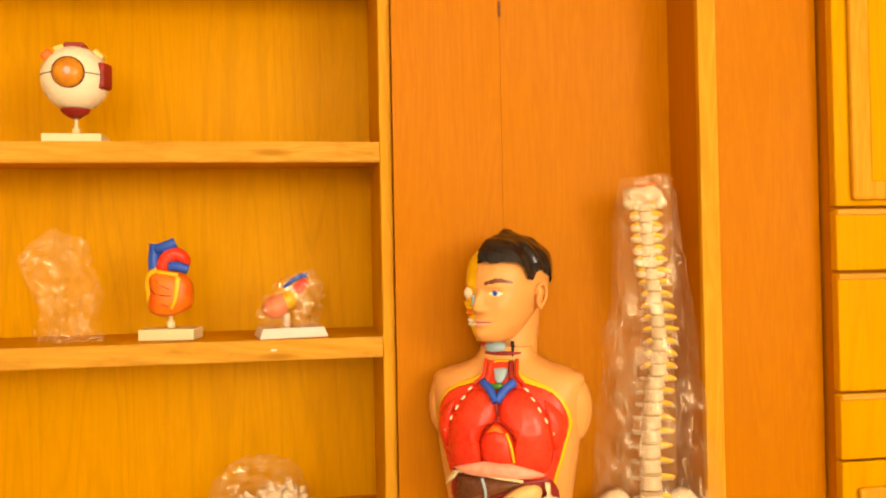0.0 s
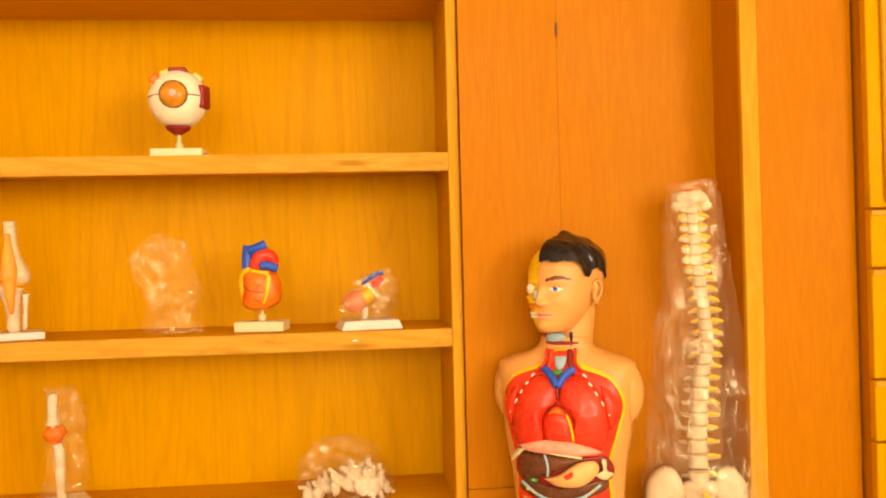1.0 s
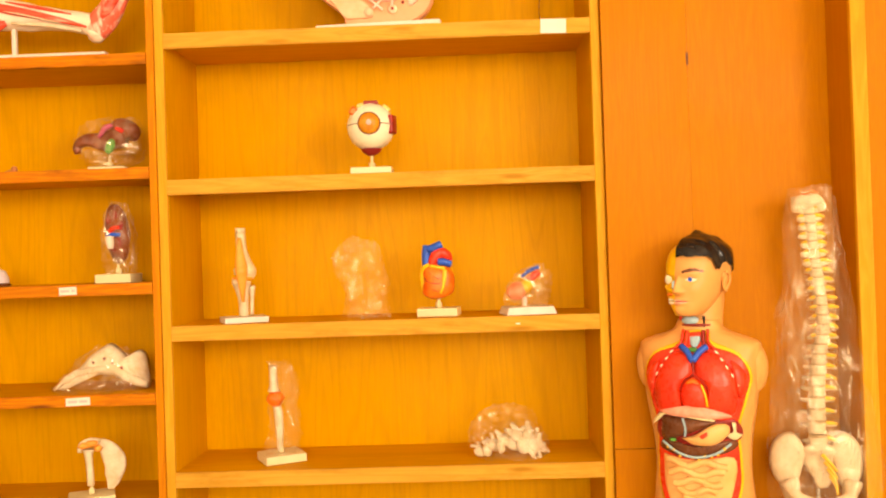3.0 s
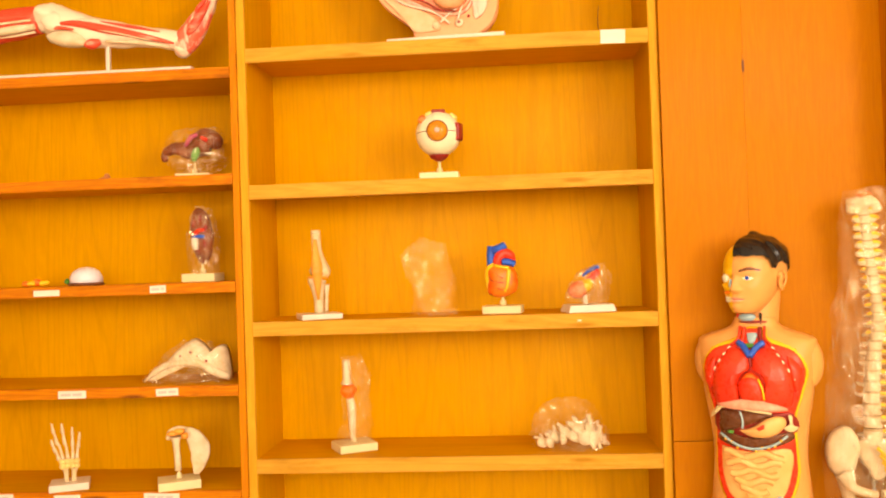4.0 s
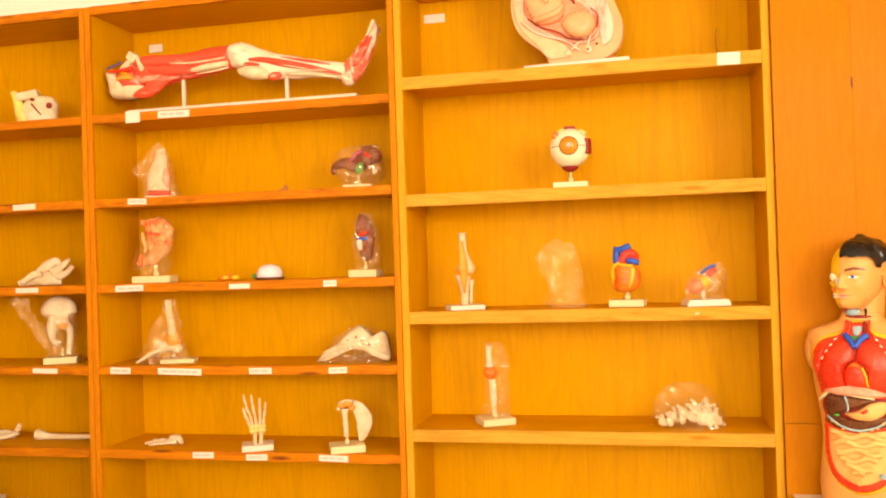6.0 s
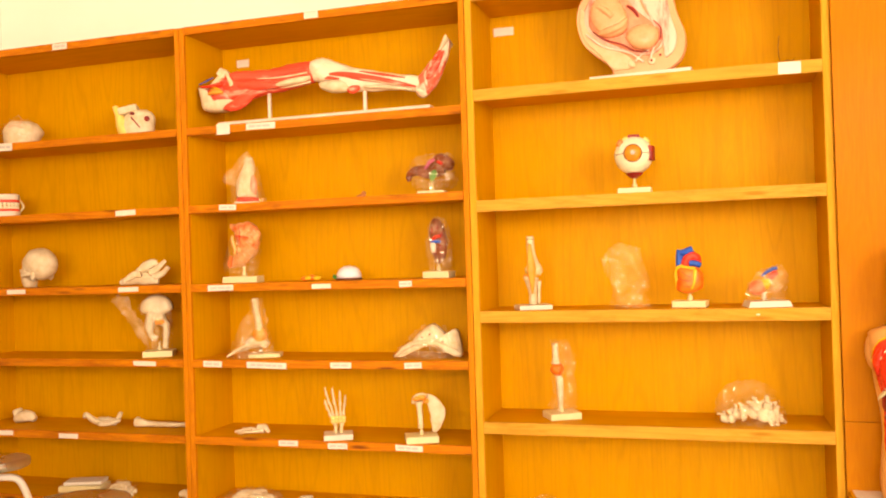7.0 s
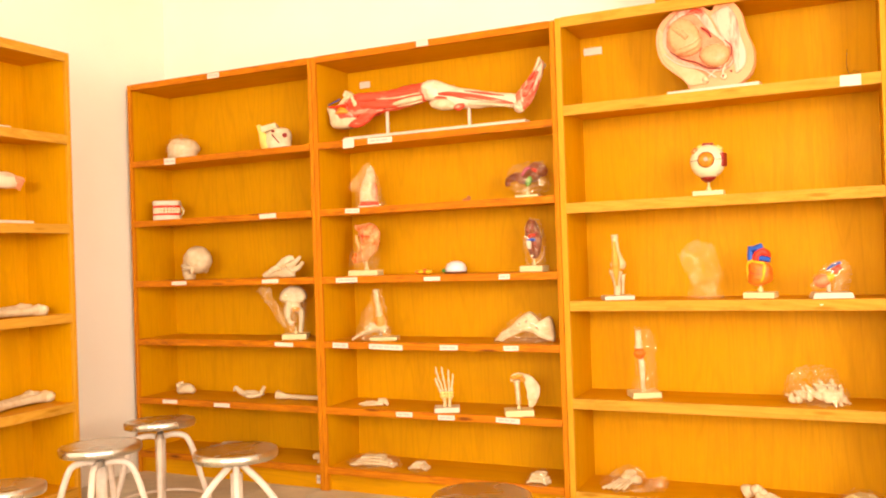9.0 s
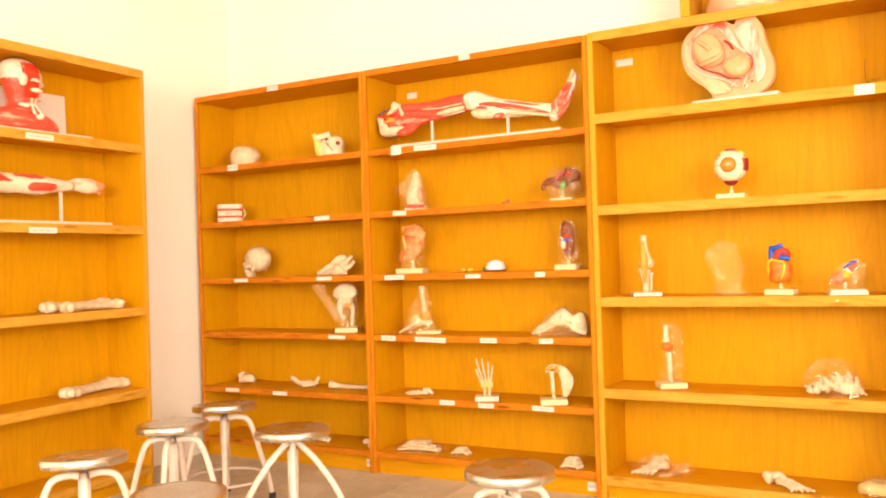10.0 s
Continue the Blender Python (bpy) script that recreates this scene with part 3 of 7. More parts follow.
def bag(th, rings, amp=0.012, scale=22, seed=1.0, material=None, steps=5, name="plastic_bag"):
    bm = fresh()
    vs = loft(bm, rings, 0, 34, steps)
    wobble(vs, amp, scale, seed)
    crumple(vs, amp * 1.6, scale * 1.5, seed)
    crumple(vs, amp * 0.9, scale * 3.4, seed + 9)
    crease(bm, seed)
    for v in bm.verts:
        v.co.z = max(v.co.z, 0.001)
    return part(name, bm, material or BAG, th, "clear crumpled plastic bag")


def long_bone(bm, a, b, r, head, mi=0, twist=0.0):
    """A shaft with two knuckled ends."""
    a, b = Vector(a), Vector(b)
    way = (b - a).normalized()
    side = way.cross(Vector((0, 0, 1))).normalized()
    pts = [(*(a + (b - a) * s + 0.004 * math.sin(3 * s + twist) * side), k) for s, k in ((0, head * 0.7), (0.06, head * 0.9), (0.16, r * 1.25), (0.5, r), (0.84, r * 1.25), (0.94, head * 0.9), (1, head * 0.7))]
    tube(bm, pts, mi, 12)
    for end, sgn in ((a, 1), (b, -1)):
        for k in (-1, 1):
            vs = ball(bm, end + side * k * head * 0.62 + way * sgn * 0.3 * head, (head * 0.72, head * 0.66, head * 0.72), mi=mi, u=12, v=8)
            wobble(vs, 0.003, 60, twist + k)


# ---- eye, knee, hearts and other models in the yellow-edged bookcase ----
th = thing("eye_model", (-0.625, 0.065, 1.3225), "large ivory eyeball model with red muscles on a stand", "anatomical model", 1)
stand(th, 0.117, 0.085, 0.019)
rod(th, 0.019, 0.075, 0.0042)
PALE_GOLD = plain("pale_gold_plastic", (0.82, 0.58, 0.16), 0.36)
bm = fresh()
ball(bm, (0, 0, 0.138), 0.068, u=40, v=24)
eb = part("eyeball", bm, IVORY, th)
bm = fresh()
lathe(bm, [(0.0684, -0.0012), (0.0688, -0.0006), (0.0688, 0.0006), (0.0684, 0.0012)], seg=48, c=(0, 0, 0.14))
part("seam", bm, BROWN, eb)
bm = fresh()
lathe(bm, [(0.0005, 0.012), (0.012, 0.0115), (0.022, 0.007), (0.0295, 0.0), (0.031, -0.004), (0.0005, -0.004)], seg=36)
for v in bm.verts:
    v.co = pose(0.0, -0.0630, 0.14, 90, 0, 0) @ v.co
part("iris", bm, IRIS, eb, "amber iris with a glossy cornea")
bm = fresh()
lathe(bm, [(0.0300, -0.003), (0.0300, 0.0008), (0.0318, 0.0008), (0.0326, -0.003)], seg=40)
for v in bm.verts:
    v.co = pose(0.0, -0.0630, 0.14, 90, 0, 0) @ v.co
part("iris_rim", bm, BROWN, eb, "thin brown rim round the iris")
# pupil coloured pale, a painted highlight at the middle of the iris
bm = fresh()
ball(bm, (0.0005, -0.0735, 0.141), (0.0085, 0.004, 0.0085))
part("pupil", bm, plain("pupil_highlight", (0.60, 0.42, 0.34), 0.12), eb)
for name, c, size, rot, mat_ in (("muscle", (0.060, -0.020, 0.14), (0.011, 0.018, 0.027), (0, 0, -20), DARK_RED),
                                 ("muscle", (0.002, 0.0, 0.205), (0.020, 0.022, 0.006), (0, 0, 0), DARK_RED), ("muscle", (-0.044, -0.030, 0.178), (0.013, 0.010, 0.012), (0, 40, 0), ORANGE),
                                 ("muscle", (0.045, 0.01, 0.19), (0.012, 0.016, 0.007), (0, 40, 0), PALE_GOLD), ("muscle", (-0.026, -0.02, 0.196), (0.010, 0.010, 0.006), (0, -20, 0), PALE_GOLD)):
    bm = fresh()
    box(bm, -size[0], size[0], -size[1], size[1], -size[2], size[2], min(size) * 0.5, m=pose(*c, *rot))
    part(name, bm, mat_, eb)
bm = fresh()
loft(bm, [(0, -0.005, 0.055, 0.009, 0.009), (0, -0.005, 0.066, 0.026, 0.022), (0, -0.005, 0.074, 0.03, 0.026)], 0, 20)
part("muscle", bm, DARK_RED, eb)

th = thing("knee_joint_model", (-1.015, 0.09, 0.909), "bone coloured knee joint model with orange ligaments on a white base", "anatomical model", 24)
stand(th, 0.125, 0.10, 0.017, WHITE_PLASTIC)
bm = fresh()
tube(bm, [(0.0, 0, 0.017, 0.014), (0.0, 0, 0.06, 0.0145), (-0.003, 0, 0.095, 0.020), (-0.004, 0, 0.115, 0.028), (-0.002, 0, 0.124, 0.026)], 0, 18)
tube(bm, [(0.024, 0.01, 0.02, 0.006), (0.026, 0.01, 0.07, 0.006), (0.026, 0.006, 0.105, 0.010)], 0, 10)
part("tibia", bm, WHITE_BONE, th)
bm = fresh()
tube(bm, [(0.002, 0, 0.132, 0.028), (0.006, 0, 0.150, 0.033), (0.004, 0, 0.175, 0.022), (-0.002, 0, 0.21, 0.0155), (-0.004, 0, 0.262, 0.0135)], 0, 18)
ball(bm, (0.021, 0.0, 0.146), (0.017, 0.022, 0.021))
part("femur", bm, BONE, th)
bm = fresh()
lathe(bm, [(0.0005, 0.262), (0.0142, 0.262), (0.0142, 0.274), (0.0005, 0.274)], seg=18, c=(-0.004, 0, 0))
part("cut_end", bm, WHITE_BONE, th)
bm = fresh()
tube(bm, [(-0.010, -0.014, 0.245, 0.006), (-0.010, -0.02, 0.20, 0.012), (-0.008, -0.027, 0.155, 0.018), (-0.008, -0.028, 0.125, 0.014), (-0.006, -0.022, 0.085, 0.008), (-0.004, -0.016, 0.06, 0.004)], 0, 14, flat=0.6)
ball(bm, (-0.009, -0.030, 0.147), (0.017, 0.010, 0.019))
part("ligament", bm, CARTILAGE, th, "orange patellar ligament")
bm = fresh()
lathe(bm, [(0.0005, 0.1245), (0.030, 0.1245), (0.032, 0.128), (0.030, 0.1315), (0.0005, 0.1315)], seg=24)
part("meniscus", bm, CARTILAGE, th)

th = thing("plastic_bag", (-0.665, 0.12, 0.909), "empty clear crumpled plastic bag standing on the shelf", "bag", 5)
bm = fresh()
vs = loft(bm, [(0.012, 0, 0.0, 0.086, 0.040), (0.006, 0, 0.02, 0.080, 0.040), (0.0, 0, 0.06, 0.066, 0.034), (0.006, 0, 0.10, 0.078, 0.030), (-0.006, 0, 0.15, 0.084, 0.028), (-0.014, 0, 0.19, 0.082, 0.024), (0.0, 0, 0.225, 0.062, 0.016), (0.008, 0, 0.242, 0.040, 0.008), (0.012, 0, 0.248, 0.02, 0.004)], 0, 38, 5)
wobble(vs, 0.016, 11, 3.1)
crumple(vs, 0.032, 13, 7.7)
crumple(vs, 0.007, 36, 2.2)
crease(bm, 4)
for v in bm.verts:
    v.co.z = max(v.co.z, 0.001)
part("film", bm, film_plastic("loose_bag_film", 0.020, 0.55, 13.0, 0.45, 0.035), th)

th = thing("heart_model", (-0.447, 0.105, 0.909), "orange heart model with red and blue vessels on a cream stand", "anatomical model", -8)
stand(th, 0.118, 0.075, 0.024)
rod(th, 0.024, 0.062, 0.0045)
bm = fresh()
vs = loft(bm, [(-0.008, 0, 0.052, 0.014, 0.012), (-0.008, 0, 0.056, 0.032, 0.026), (-0.002, 0, 0.068, 0.043, 0.035), (0.002, 0, 0.095, 0.045, 0.038), (0.0, 0, 0.122, 0.044, 0.036), (-0.004, 0, 0.143, 0.036, 0.028), (-0.006, 0, 0.153, 0.020, 0.016), (-0.006, 0, 0.155, 0.006, 0.006)], 0, 36, 4, 2.5)
wobble(vs, 0.004, 30, 2)
body = part("body", bm, ORANGE, th)
bm = fresh()
for pts in ([(-0.020, -0.026, 0.150, 0.006), (-0.036, -0.020, 0.140, 0.008), (-0.044, -0.012, 0.120, 0.008), (-0.044, -0.010, 0.095, 0.006), (-0.042, -0.012, 0.072, 0.004)], [(0.026, -0.033, 0.134, 0.006), (0.024, -0.0355, 0.110, 0.0065), (0.020, -0.0365, 0.085, 0.004), (0.012, -0.036, 0.066, 0.003)], [(-0.018, -0.030, 0.146, 0.005), (0.004, -0.034, 0.142, 0.004), (0.026, -0.031, 0.138, 0.005)]):
    tube(bm, pts, 0, 10, flat=0.6)
part("fat_pad", bm, YELLOW, body, "yellow fat on the heart")
bm = fresh()
for pts in ([(-0.036, -0.026, 0.112, 0.0010), (-0.024, -0.0345, 0.100, 0.0012), (-0.006, -0.0385, 0.096, 0.0010), (0.012, -0.0385, 0.094, 0.0008)], [(-0.034, -0.026, 0.086, 0.0008), (-0.016, -0.036, 0.080, 0.0011), (0.006, -0.038, 0.072, 0.0008)], [(-0.020, -0.034, 0.128, 0.0008), (-0.008, -0.0375, 0.116, 0.0010), (0.010, -0.038, 0.108, 0.0008)], [(0.034, -0.028, 0.118, 0.0009), (0.037, -0.025, 0.100, 0.0010), (0.034, -0.025, 0.080, 0.0008)], [(-0.040, -0.014, 0.066, 0.0016), (-0.030, -0.022, 0.059, 0.0018), (-0.018, -0.022, 0.056, 0.0014)]):
    tube(bm, pts, 0, 6)
part("seam", bm, DARK_RED, body)
bm = fresh()
tube(bm, [(-0.012, -0.006, 0.140, 0.016), (-0.008, -0.008, 0.165, 0.0165), (0.008, -0.006, 0.183, 0.0165), (0.026, 0.0, 0.176, 0.015), (0.030, 0.008, 0.160, 0.013)], 0, 14)
tube(bm, [(-0.006, 0.004, 0.185, 0.007), (-0.008, 0.004, 0.212, 0.006)], 0, 10)
part("aorta", bm, RED, th, "red aortic arch")
bm = fresh()
tube(bm, [(-0.032, -0.002, 0.145, 0.013), (-0.033, -0.002, 0.175, 0.013), (-0.029, -0.002, 0.206, 0.013)], 0, 12)
tube(bm, [(-0.026, -0.006, 0.194, 0.0115), (-0.004, -0.010, 0.200, 0.012), (0.014, -0.006, 0.208, 0.012)], 0, 12)
tube(bm, [(0.004, -0.020, 0.157, 0.010), (0.020, -0.018, 0.157, 0.0105), (0.040, -0.008, 0.150, 0.010)], 0, 12)
part("vein", bm, BLUE, th, "blue venous vessels")

th = thing("small_heart_model", (-0.192, 0.075, 0.909), "small wrapped heart model tilted on a white base", "anatomical model", 10)
stand(th, 0.145, 0.105, 0.022, WHITE_PLASTIC, taper=0.09)
bm = fresh()
vs = ball(bm, (-0.030, 0, 0.066), (0.030, 0.026, 0.026), (0, -30, 0), u=20, v=14)
wobble(vs, 0.003, 40, 1)
part("body", bm, plain("coral_plastic", (0.84, 0.22, 0.09), 0.35), th)
bm = fresh()
ball(bm, (-0.004, -0.004, 0.079), (0.018, 0.020, 0.022), (0, 40, 0))
part("fat_pad", bm, YELLOW, th)
bm = fresh()
tube(bm, [(0.0, 0.0, 0.092, 0.010), (0.018, 0.0, 0.105, 0.012), (0.036, 0.0, 0.120, 0.010)], 0, 12)
part("aorta", bm, RED, th)
bm = fresh()
tube(bm, [(-0.012, 0.012, 0.106, 0.004), (0.012, 0.010, 0.124, 0.006), (0.038, 0.002, 0.134, 0.006)], 0, 10)
part("vein", bm, BLUE, th)
bm = fresh()
lathe(bm, [(0.0005, 0.022), (0.008, 0.022), (0.006, 0.05), (0.0005, 0.05)], seg=12, c=(-0.008, 0, 0))
part("rod", bm, WHITE_PLASTIC, th)
bag(th, [(0.0, 0, 0.024, 0.064, 0.045), (0.0, 0, 0.045, 0.068, 0.046), (0.006, 0, 0.09, 0.062, 0.036), (0.026, 0, 0.13, 0.036, 0.02), (0.036, 0, 0.146, 0.014, 0.008)], 0.010, 26, 4, BAG)

th = thing("elbow_joint_model", (-0.925, 0.125, 0.497), "elbow joint model in a clear bag on a cream base", "anatomical model", 28)
stand(th, 0.12, 0.105, 0.024)
bm = fresh()
tube(bm, [(-0.004, 0, 0.03, 0.008), (-0.004, 0, 0.08, 0.011), (-0.006, 0, 0.14, 0.013), (-0.012, 0, 0.165, 0.010)], 0, 14)
part("ulna", bm, WHITE_BONE, th)
bm = fresh()
tube(bm, [(-0.018, 0, 0.205, 0.018), (-0.018, 0, 0.225, 0.012), (-0.019, 0, 0.28, 0.011)], 0, 14)
part("humerus", bm, WHITE_BONE, th)
bm = fresh()
vs = ball(bm, (-0.015, -0.004, 0.185), (0.026, 0.022, 0.024), u=20, v=14)
wobble(vs, 0.006, 45, 2)
part("ligament", bm, ORANGE, th, "orange ligaments round the joint")
rod(th, 0.024, 0.05, 0.004)
bag(th, [(0.004, 0, 0.024, 0.062, 0.05), (0.004, 0, 0.05, 0.056, 0.045), (0.012, 0, 0.10, 0.044, 0.034), (0.010, 0, 0.18, 0.044, 0.032), (0.014, 0, 0.25, 0.046, 0.028), (0.008, 0, 0.285, 0.042, 0.014), (0.000, 0, 0.296, 0.030, 0.005)], 0.012, 24, 6, BAG_LIGHT)


def vertebra(bm, c, s, rot, mi=0, tips=None):
    m = pose(*c, *rot)
    vs = ball(bm, (0, 0, 0), (0.020 * s, 0.016 * s, 0.010 * s), u=12, v=8, mi=mi)
    vs += tube(bm, [(0.0, 0.012 * s, 0, 0.006 * s), (0, 0.022 * s, -0.003 * s, 0.006 * s), (0, 0.032 * s, -0.008 * s, 0.005 * s)], mi, 6, 3)
    for k in (-1, 1):
        vs += tube(bm, [(k * 0.008 * s, 0.012 * s, 0, 0.005 * s), (k * 0.019 * s, 0.014 * s, 0.002 * s, 0.005 * s), (k * 0.029 * s, 0.015 * s, 0.003 * s, 0.0055 * s)], tips if tips is not None else mi, 6, 3)
    for v in vs:
        v.co = m @ v.co


th = thing("bag_of_vertebrae", (-0.258, 0.115, 0.497), "clear bag of loose white vertebrae lying on the shelf", "anatomical model")
for k, (x, y, z, s, rx, ry, rz) in enumerate(((-0.085, -0.03, 0.018, 0.8, 60, 10, 20), (-0.062, -0.035, 0.020, 0.85, 80, 30, 50), (-0.045, -0.02, 0.035, 0.9, 40, 60, 10), (-0.022, -0.035, 0.030, 0.9, 90, 0, 80), (-0.012, -0.03, 0.052, 0.95, 30, 20, 0),
                                             (0.012, -0.03, 0.040, 1.0, 90, 40, 10), (0.026, -0.03, 0.066, 1.05, 60, 0, 30), (0.042, -0.04, 0.036, 1.1, 90, 80, 0), (0.058, -0.03, 0.060, 1.1, 70, 60, 40), (0.068, -0.035, 0.030, 1.1, 90, 90, 20), (0.084, -0.02, 0.045, 1.0, 50, 90, 60), (0.095, -0.01, 0.024, 0.9, 20, 60, 0),
                                             (-0.03, 0.01, 0.03, 1.0, 10, 20, 60), (0.03, 0.01, 0.04, 1.1, 40, 20, 0))):
    bm = fresh()
    vertebra(bm, (x, y, z * 0.88 + 0.004), s * 1.20, (rx, ry, rz))
    wobble(bm.verts, 0.003, 60, k)
    for v in bm.verts:
        v.co.z = max(v.co.z, 0.001)
    part("vertebra", bm, WHITE_BONE, th)
bag(th, [(0.0, -0.01, 0.0, 0.115, 0.075), (0.0, -0.01, 0.025, 0.122, 0.078), (-0.004, -0.005, 0.07, 0.108, 0.066), (-0.008, 0, 0.115, 0.090, 0.05), (-0.004, 0, 0.140, 0.060, 0.03), (0, 0, 0.152, 0.02, 0.012)], 0.011, 20, 8, BAG)

th = thing("pregnancy_model", (-0.603, 0.085, 1.736), "pink pelvis section model with a pregnant womb on a white base", "anatomical model", -4)
stand(th, 0.356, 0.13, 0.014, WHITE_PLASTIC, off=(0.015, 0))
bm = fresh()
# thick slab outline: back, buttock, belly
outer = spline([(0.10, 0.345), (0.128, 0.30), (0.145, 0.22), (0.172, 0.14), (0.160, 0.06), (0.10, 0.016), (0.0, 0.014), (-0.075, 0.018), (-0.085, 0.05), (-0.13, 0.085), (-0.185, 0.14), (-0.205, 0.21), (-0.200, 0.27), (-0.17, 0.315), (-0.10, 0.355), (-0.03, 0.350), (0.018, 0.318), (0.034, 0.346), (0.060, 0.350)], 3)
for s, off, mi in ((1.0, 0.0, 0),):
    front = [bm.verts.new((x, -0.045, z)) for x, z in outer]
    mid = [bm.verts.new((x * 1.01, 0.0, z)) for x, z in outer]
    rear = [bm.verts.new((x * 0.86 + 0.01, 0.06, 0.5 * 0.18 * 0.28 + z * 0.86)) for x, z in outer]
    n = len(outer)
    for a, b in ((front, mid), (mid, rear)):
        for i in range(n):
            f = bm.faces.new((a[i], a[(i + 1) % n], b[(i + 1) % n], b[i]))
            f.smooth = True
    bm.faces.new(front)
    bm.faces.new(rear[::-1])
body = part("body", bm, plain("peach_skin_plastic", (0.82, 0.37, 0.18), 0.36, (0.80, 0.32, 0.14), 9.0), th)
FAT = plain("cream_fat_plastic", (0.84, 0.48, 0.27), 0.36, (0.82, 0.40, 0.20), 24.0)
STREAKED = plain("pink_streaked_plastic", (0.84, 0.50, 0.36), 0.36, (0.80, 0.22, 0.15), 46.0, contrast=(0.36, 0.52), detail=5.0, stretch=(1.0, 1.0, 0.2))


def slab(name, pts, y0, y1, material, parent, label="", inset=0.0):
    """A raised flat-backed shape with a softly domed face, from an outline in x and z."""
    out = [np.array(q) for q in spline(list(pts) + [pts[0]], 4)[:-1]]
    c = sum(out) / len(out)
    bm = fresh()
    rings = []
    for s, d in ((1.0, 0.0), (0.97, 0.55), (0.86, 0.85), (0.6, 1.0), (0.25, 1.04)):
        rings.append([Vector((c[0] + (q[0] - c[0]) * s, y0 + (y1 - y0) * d, c[1] + (q[1] - c[1]) * s)) for q in out])
    skin(bm, rings, 0)
    return part(name, bm, material, parent, label)


slab("fat_layer", [(-0.078, 0.03), (-0.13, 0.095), (-0.178, 0.15), (-0.198, 0.22), (-0.192, 0.27), (-0.18, 0.262), (-0.178, 0.20), (-0.150, 0.14), (-0.085, 0.105), (-0.02, 0.075), (0.0, 0.035)], -0.0455, -0.050, FAT, body)
slab("back_section", [(0.015, 0.30), (0.05, 0.322), (0.085, 0.325), (0.112, 0.28), (0.128, 0.20), (0.145, 0.14), (0.138, 0.085), (0.105, 0.06), (0.10, 0.11), (0.085, 0.16), (0.05, 0.22)], -0.0455, -0.052, STREAKED, body, "pink streaked spine and back section")
slab("womb_wall", [(-0.178, 0.26), (-0.15, 0.305), (-0.09, 0.345), (-0.03, 0.338), (0.01, 0.295), (0.04, 0.23), (0.092, 0.18), (0.104, 0.12), (0.070, 0.078), (0.0, 0.080), (-0.10, 0.12), (-0.155, 0.165), (-0.180, 0.21)], -0.0455, -0.054, STREAKED, body, "pink womb wall")
slab("womb", [(-0.16, 0.24), (-0.135, 0.29), (-0.085, 0.318), (-0.04, 0.308), (0.0, 0.25), (0.06, 0.19), (0.094, 0.15), (0.092, 0.11), (0.060, 0.086), (0.0, 0.090), (-0.10, 0.138), (-0.155, 0.19)], -0.053, -0.060, plain("warm_pink_plastic", (0.78, 0.23, 0.11), 0.34, (0.80, 0.34, 0.18), 26.0), body)
SALMON = plain("salmon_plastic", (0.82, 0.36, 0.17), 0.28, (0.80, 0.32, 0.14), 12.0)
slab("rounded_mass", [(-0.154, 0.255), (-0.134, 0.288), (-0.095, 0.300), (-0.058, 0.285), (-0.030, 0.247), (-0.018, 0.201), (-0.026, 0.165), (-0.063, 0.148), (-0.112, 0.154), (-0.146, 0.205)], -0.057, -0.090, SALMON, body)
slab("rounded_mass", [(-0.030, 0.139), (-0.014, 0.168), (0.036, 0.181), (0.078, 0.165), (0.088, 0.129), (0.066, 0.096), (0.028, 0.089), (-0.007, 0.105)], -0.057, -0.094, SALMON, body)
for pts in ([(-0.120, -0.076, 0.165, 0.010), (-0.080, -0.088, 0.168, 0.013), (-0.040, -0.088, 0.182, 0.012), (-0.020, -0.080, 0.205, 0.007)], [(-0.135, -0.076, 0.265, 0.008), (-0.100, -0.090, 0.245, 0.011), (-0.070, -0.090, 0.215, 0.010)]):
    bm = fresh()
    tube(bm, pts, 0, 14, 6)
    part("folded_limb", bm, SALMON, body)
bm = fresh()
for pts in ([(-0.145, -0.066, 0.175, 0.0022), (-0.10, -0.070, 0.140, 0.003), (-0.04, -0.070, 0.116, 0.003), (0.0, -0.070, 0.090, 0.003), (0.05, -0.070, 0.082, 0.002)], [(0.090, -0.066, 0.120, 0.0022), (0.094, -0.066, 0.160, 0.0025), (0.070, -0.066, 0.190, 0.002)], [(-0.020, -0.064, 0.255, 0.004), (0.004, -0.066, 0.235, 0.006), (0.018, -0.064, 0.210, 0.004)]):
    tube(bm, pts, 0, 8)
part("cavity_edge", bm, DARK_RED, body)
bm = fresh()
for pts in ([(0.002, -0.058, 0.055, 0.0035), (0.03, -0.06, 0.08, 0.003), (0.06, -0.06, 0.10, 0.003), (0.078, -0.058, 0.15, 0.003)], [(0.055, -0.058, 0.06, 0.0035), (0.065, -0.06, 0.09, 0.003), (0.08, -0.06, 0.14, 0.003), (0.06, -0.058, 0.21, 0.003)], [(-0.17, -0.056, 0.17, 0.003), (-0.11, -0.058, 0.12, 0.003), (-0.02, -0.058, 0.088, 0.003), (0.03, -0.058, 0.05, 0.0035)]):
    tube(bm, pts, 0, 8)
part("canal", bm, WHITE_PLASTIC, body)
for x, z, r in ((0.058, 0.052, 0.013), (-0.012, 0.048, 0.012)):
    bm = fresh()
    ball(bm, (x, -0.052, z), (r, 0.007, r))
    part("bone_section", bm, WHITE_BONE, body)
for x, z in ((0.058, 0.052), (0.088, 0.068)):
    bm = fresh()
    ball(bm, (x, -0.058, z), (0.0045, 0.004, 0.0045))
    part("canal_mouth", bm, DARK_RED, body)
bm = fresh()
tube(bm, [(-0.075, -0.058, 0.318, 0.004), (-0.04, -0.060, 0.325, 0.010), (-0.012, -0.058, 0.305, 0.007)], 0, 10)
part("placenta", bm, MUSCLE, body)

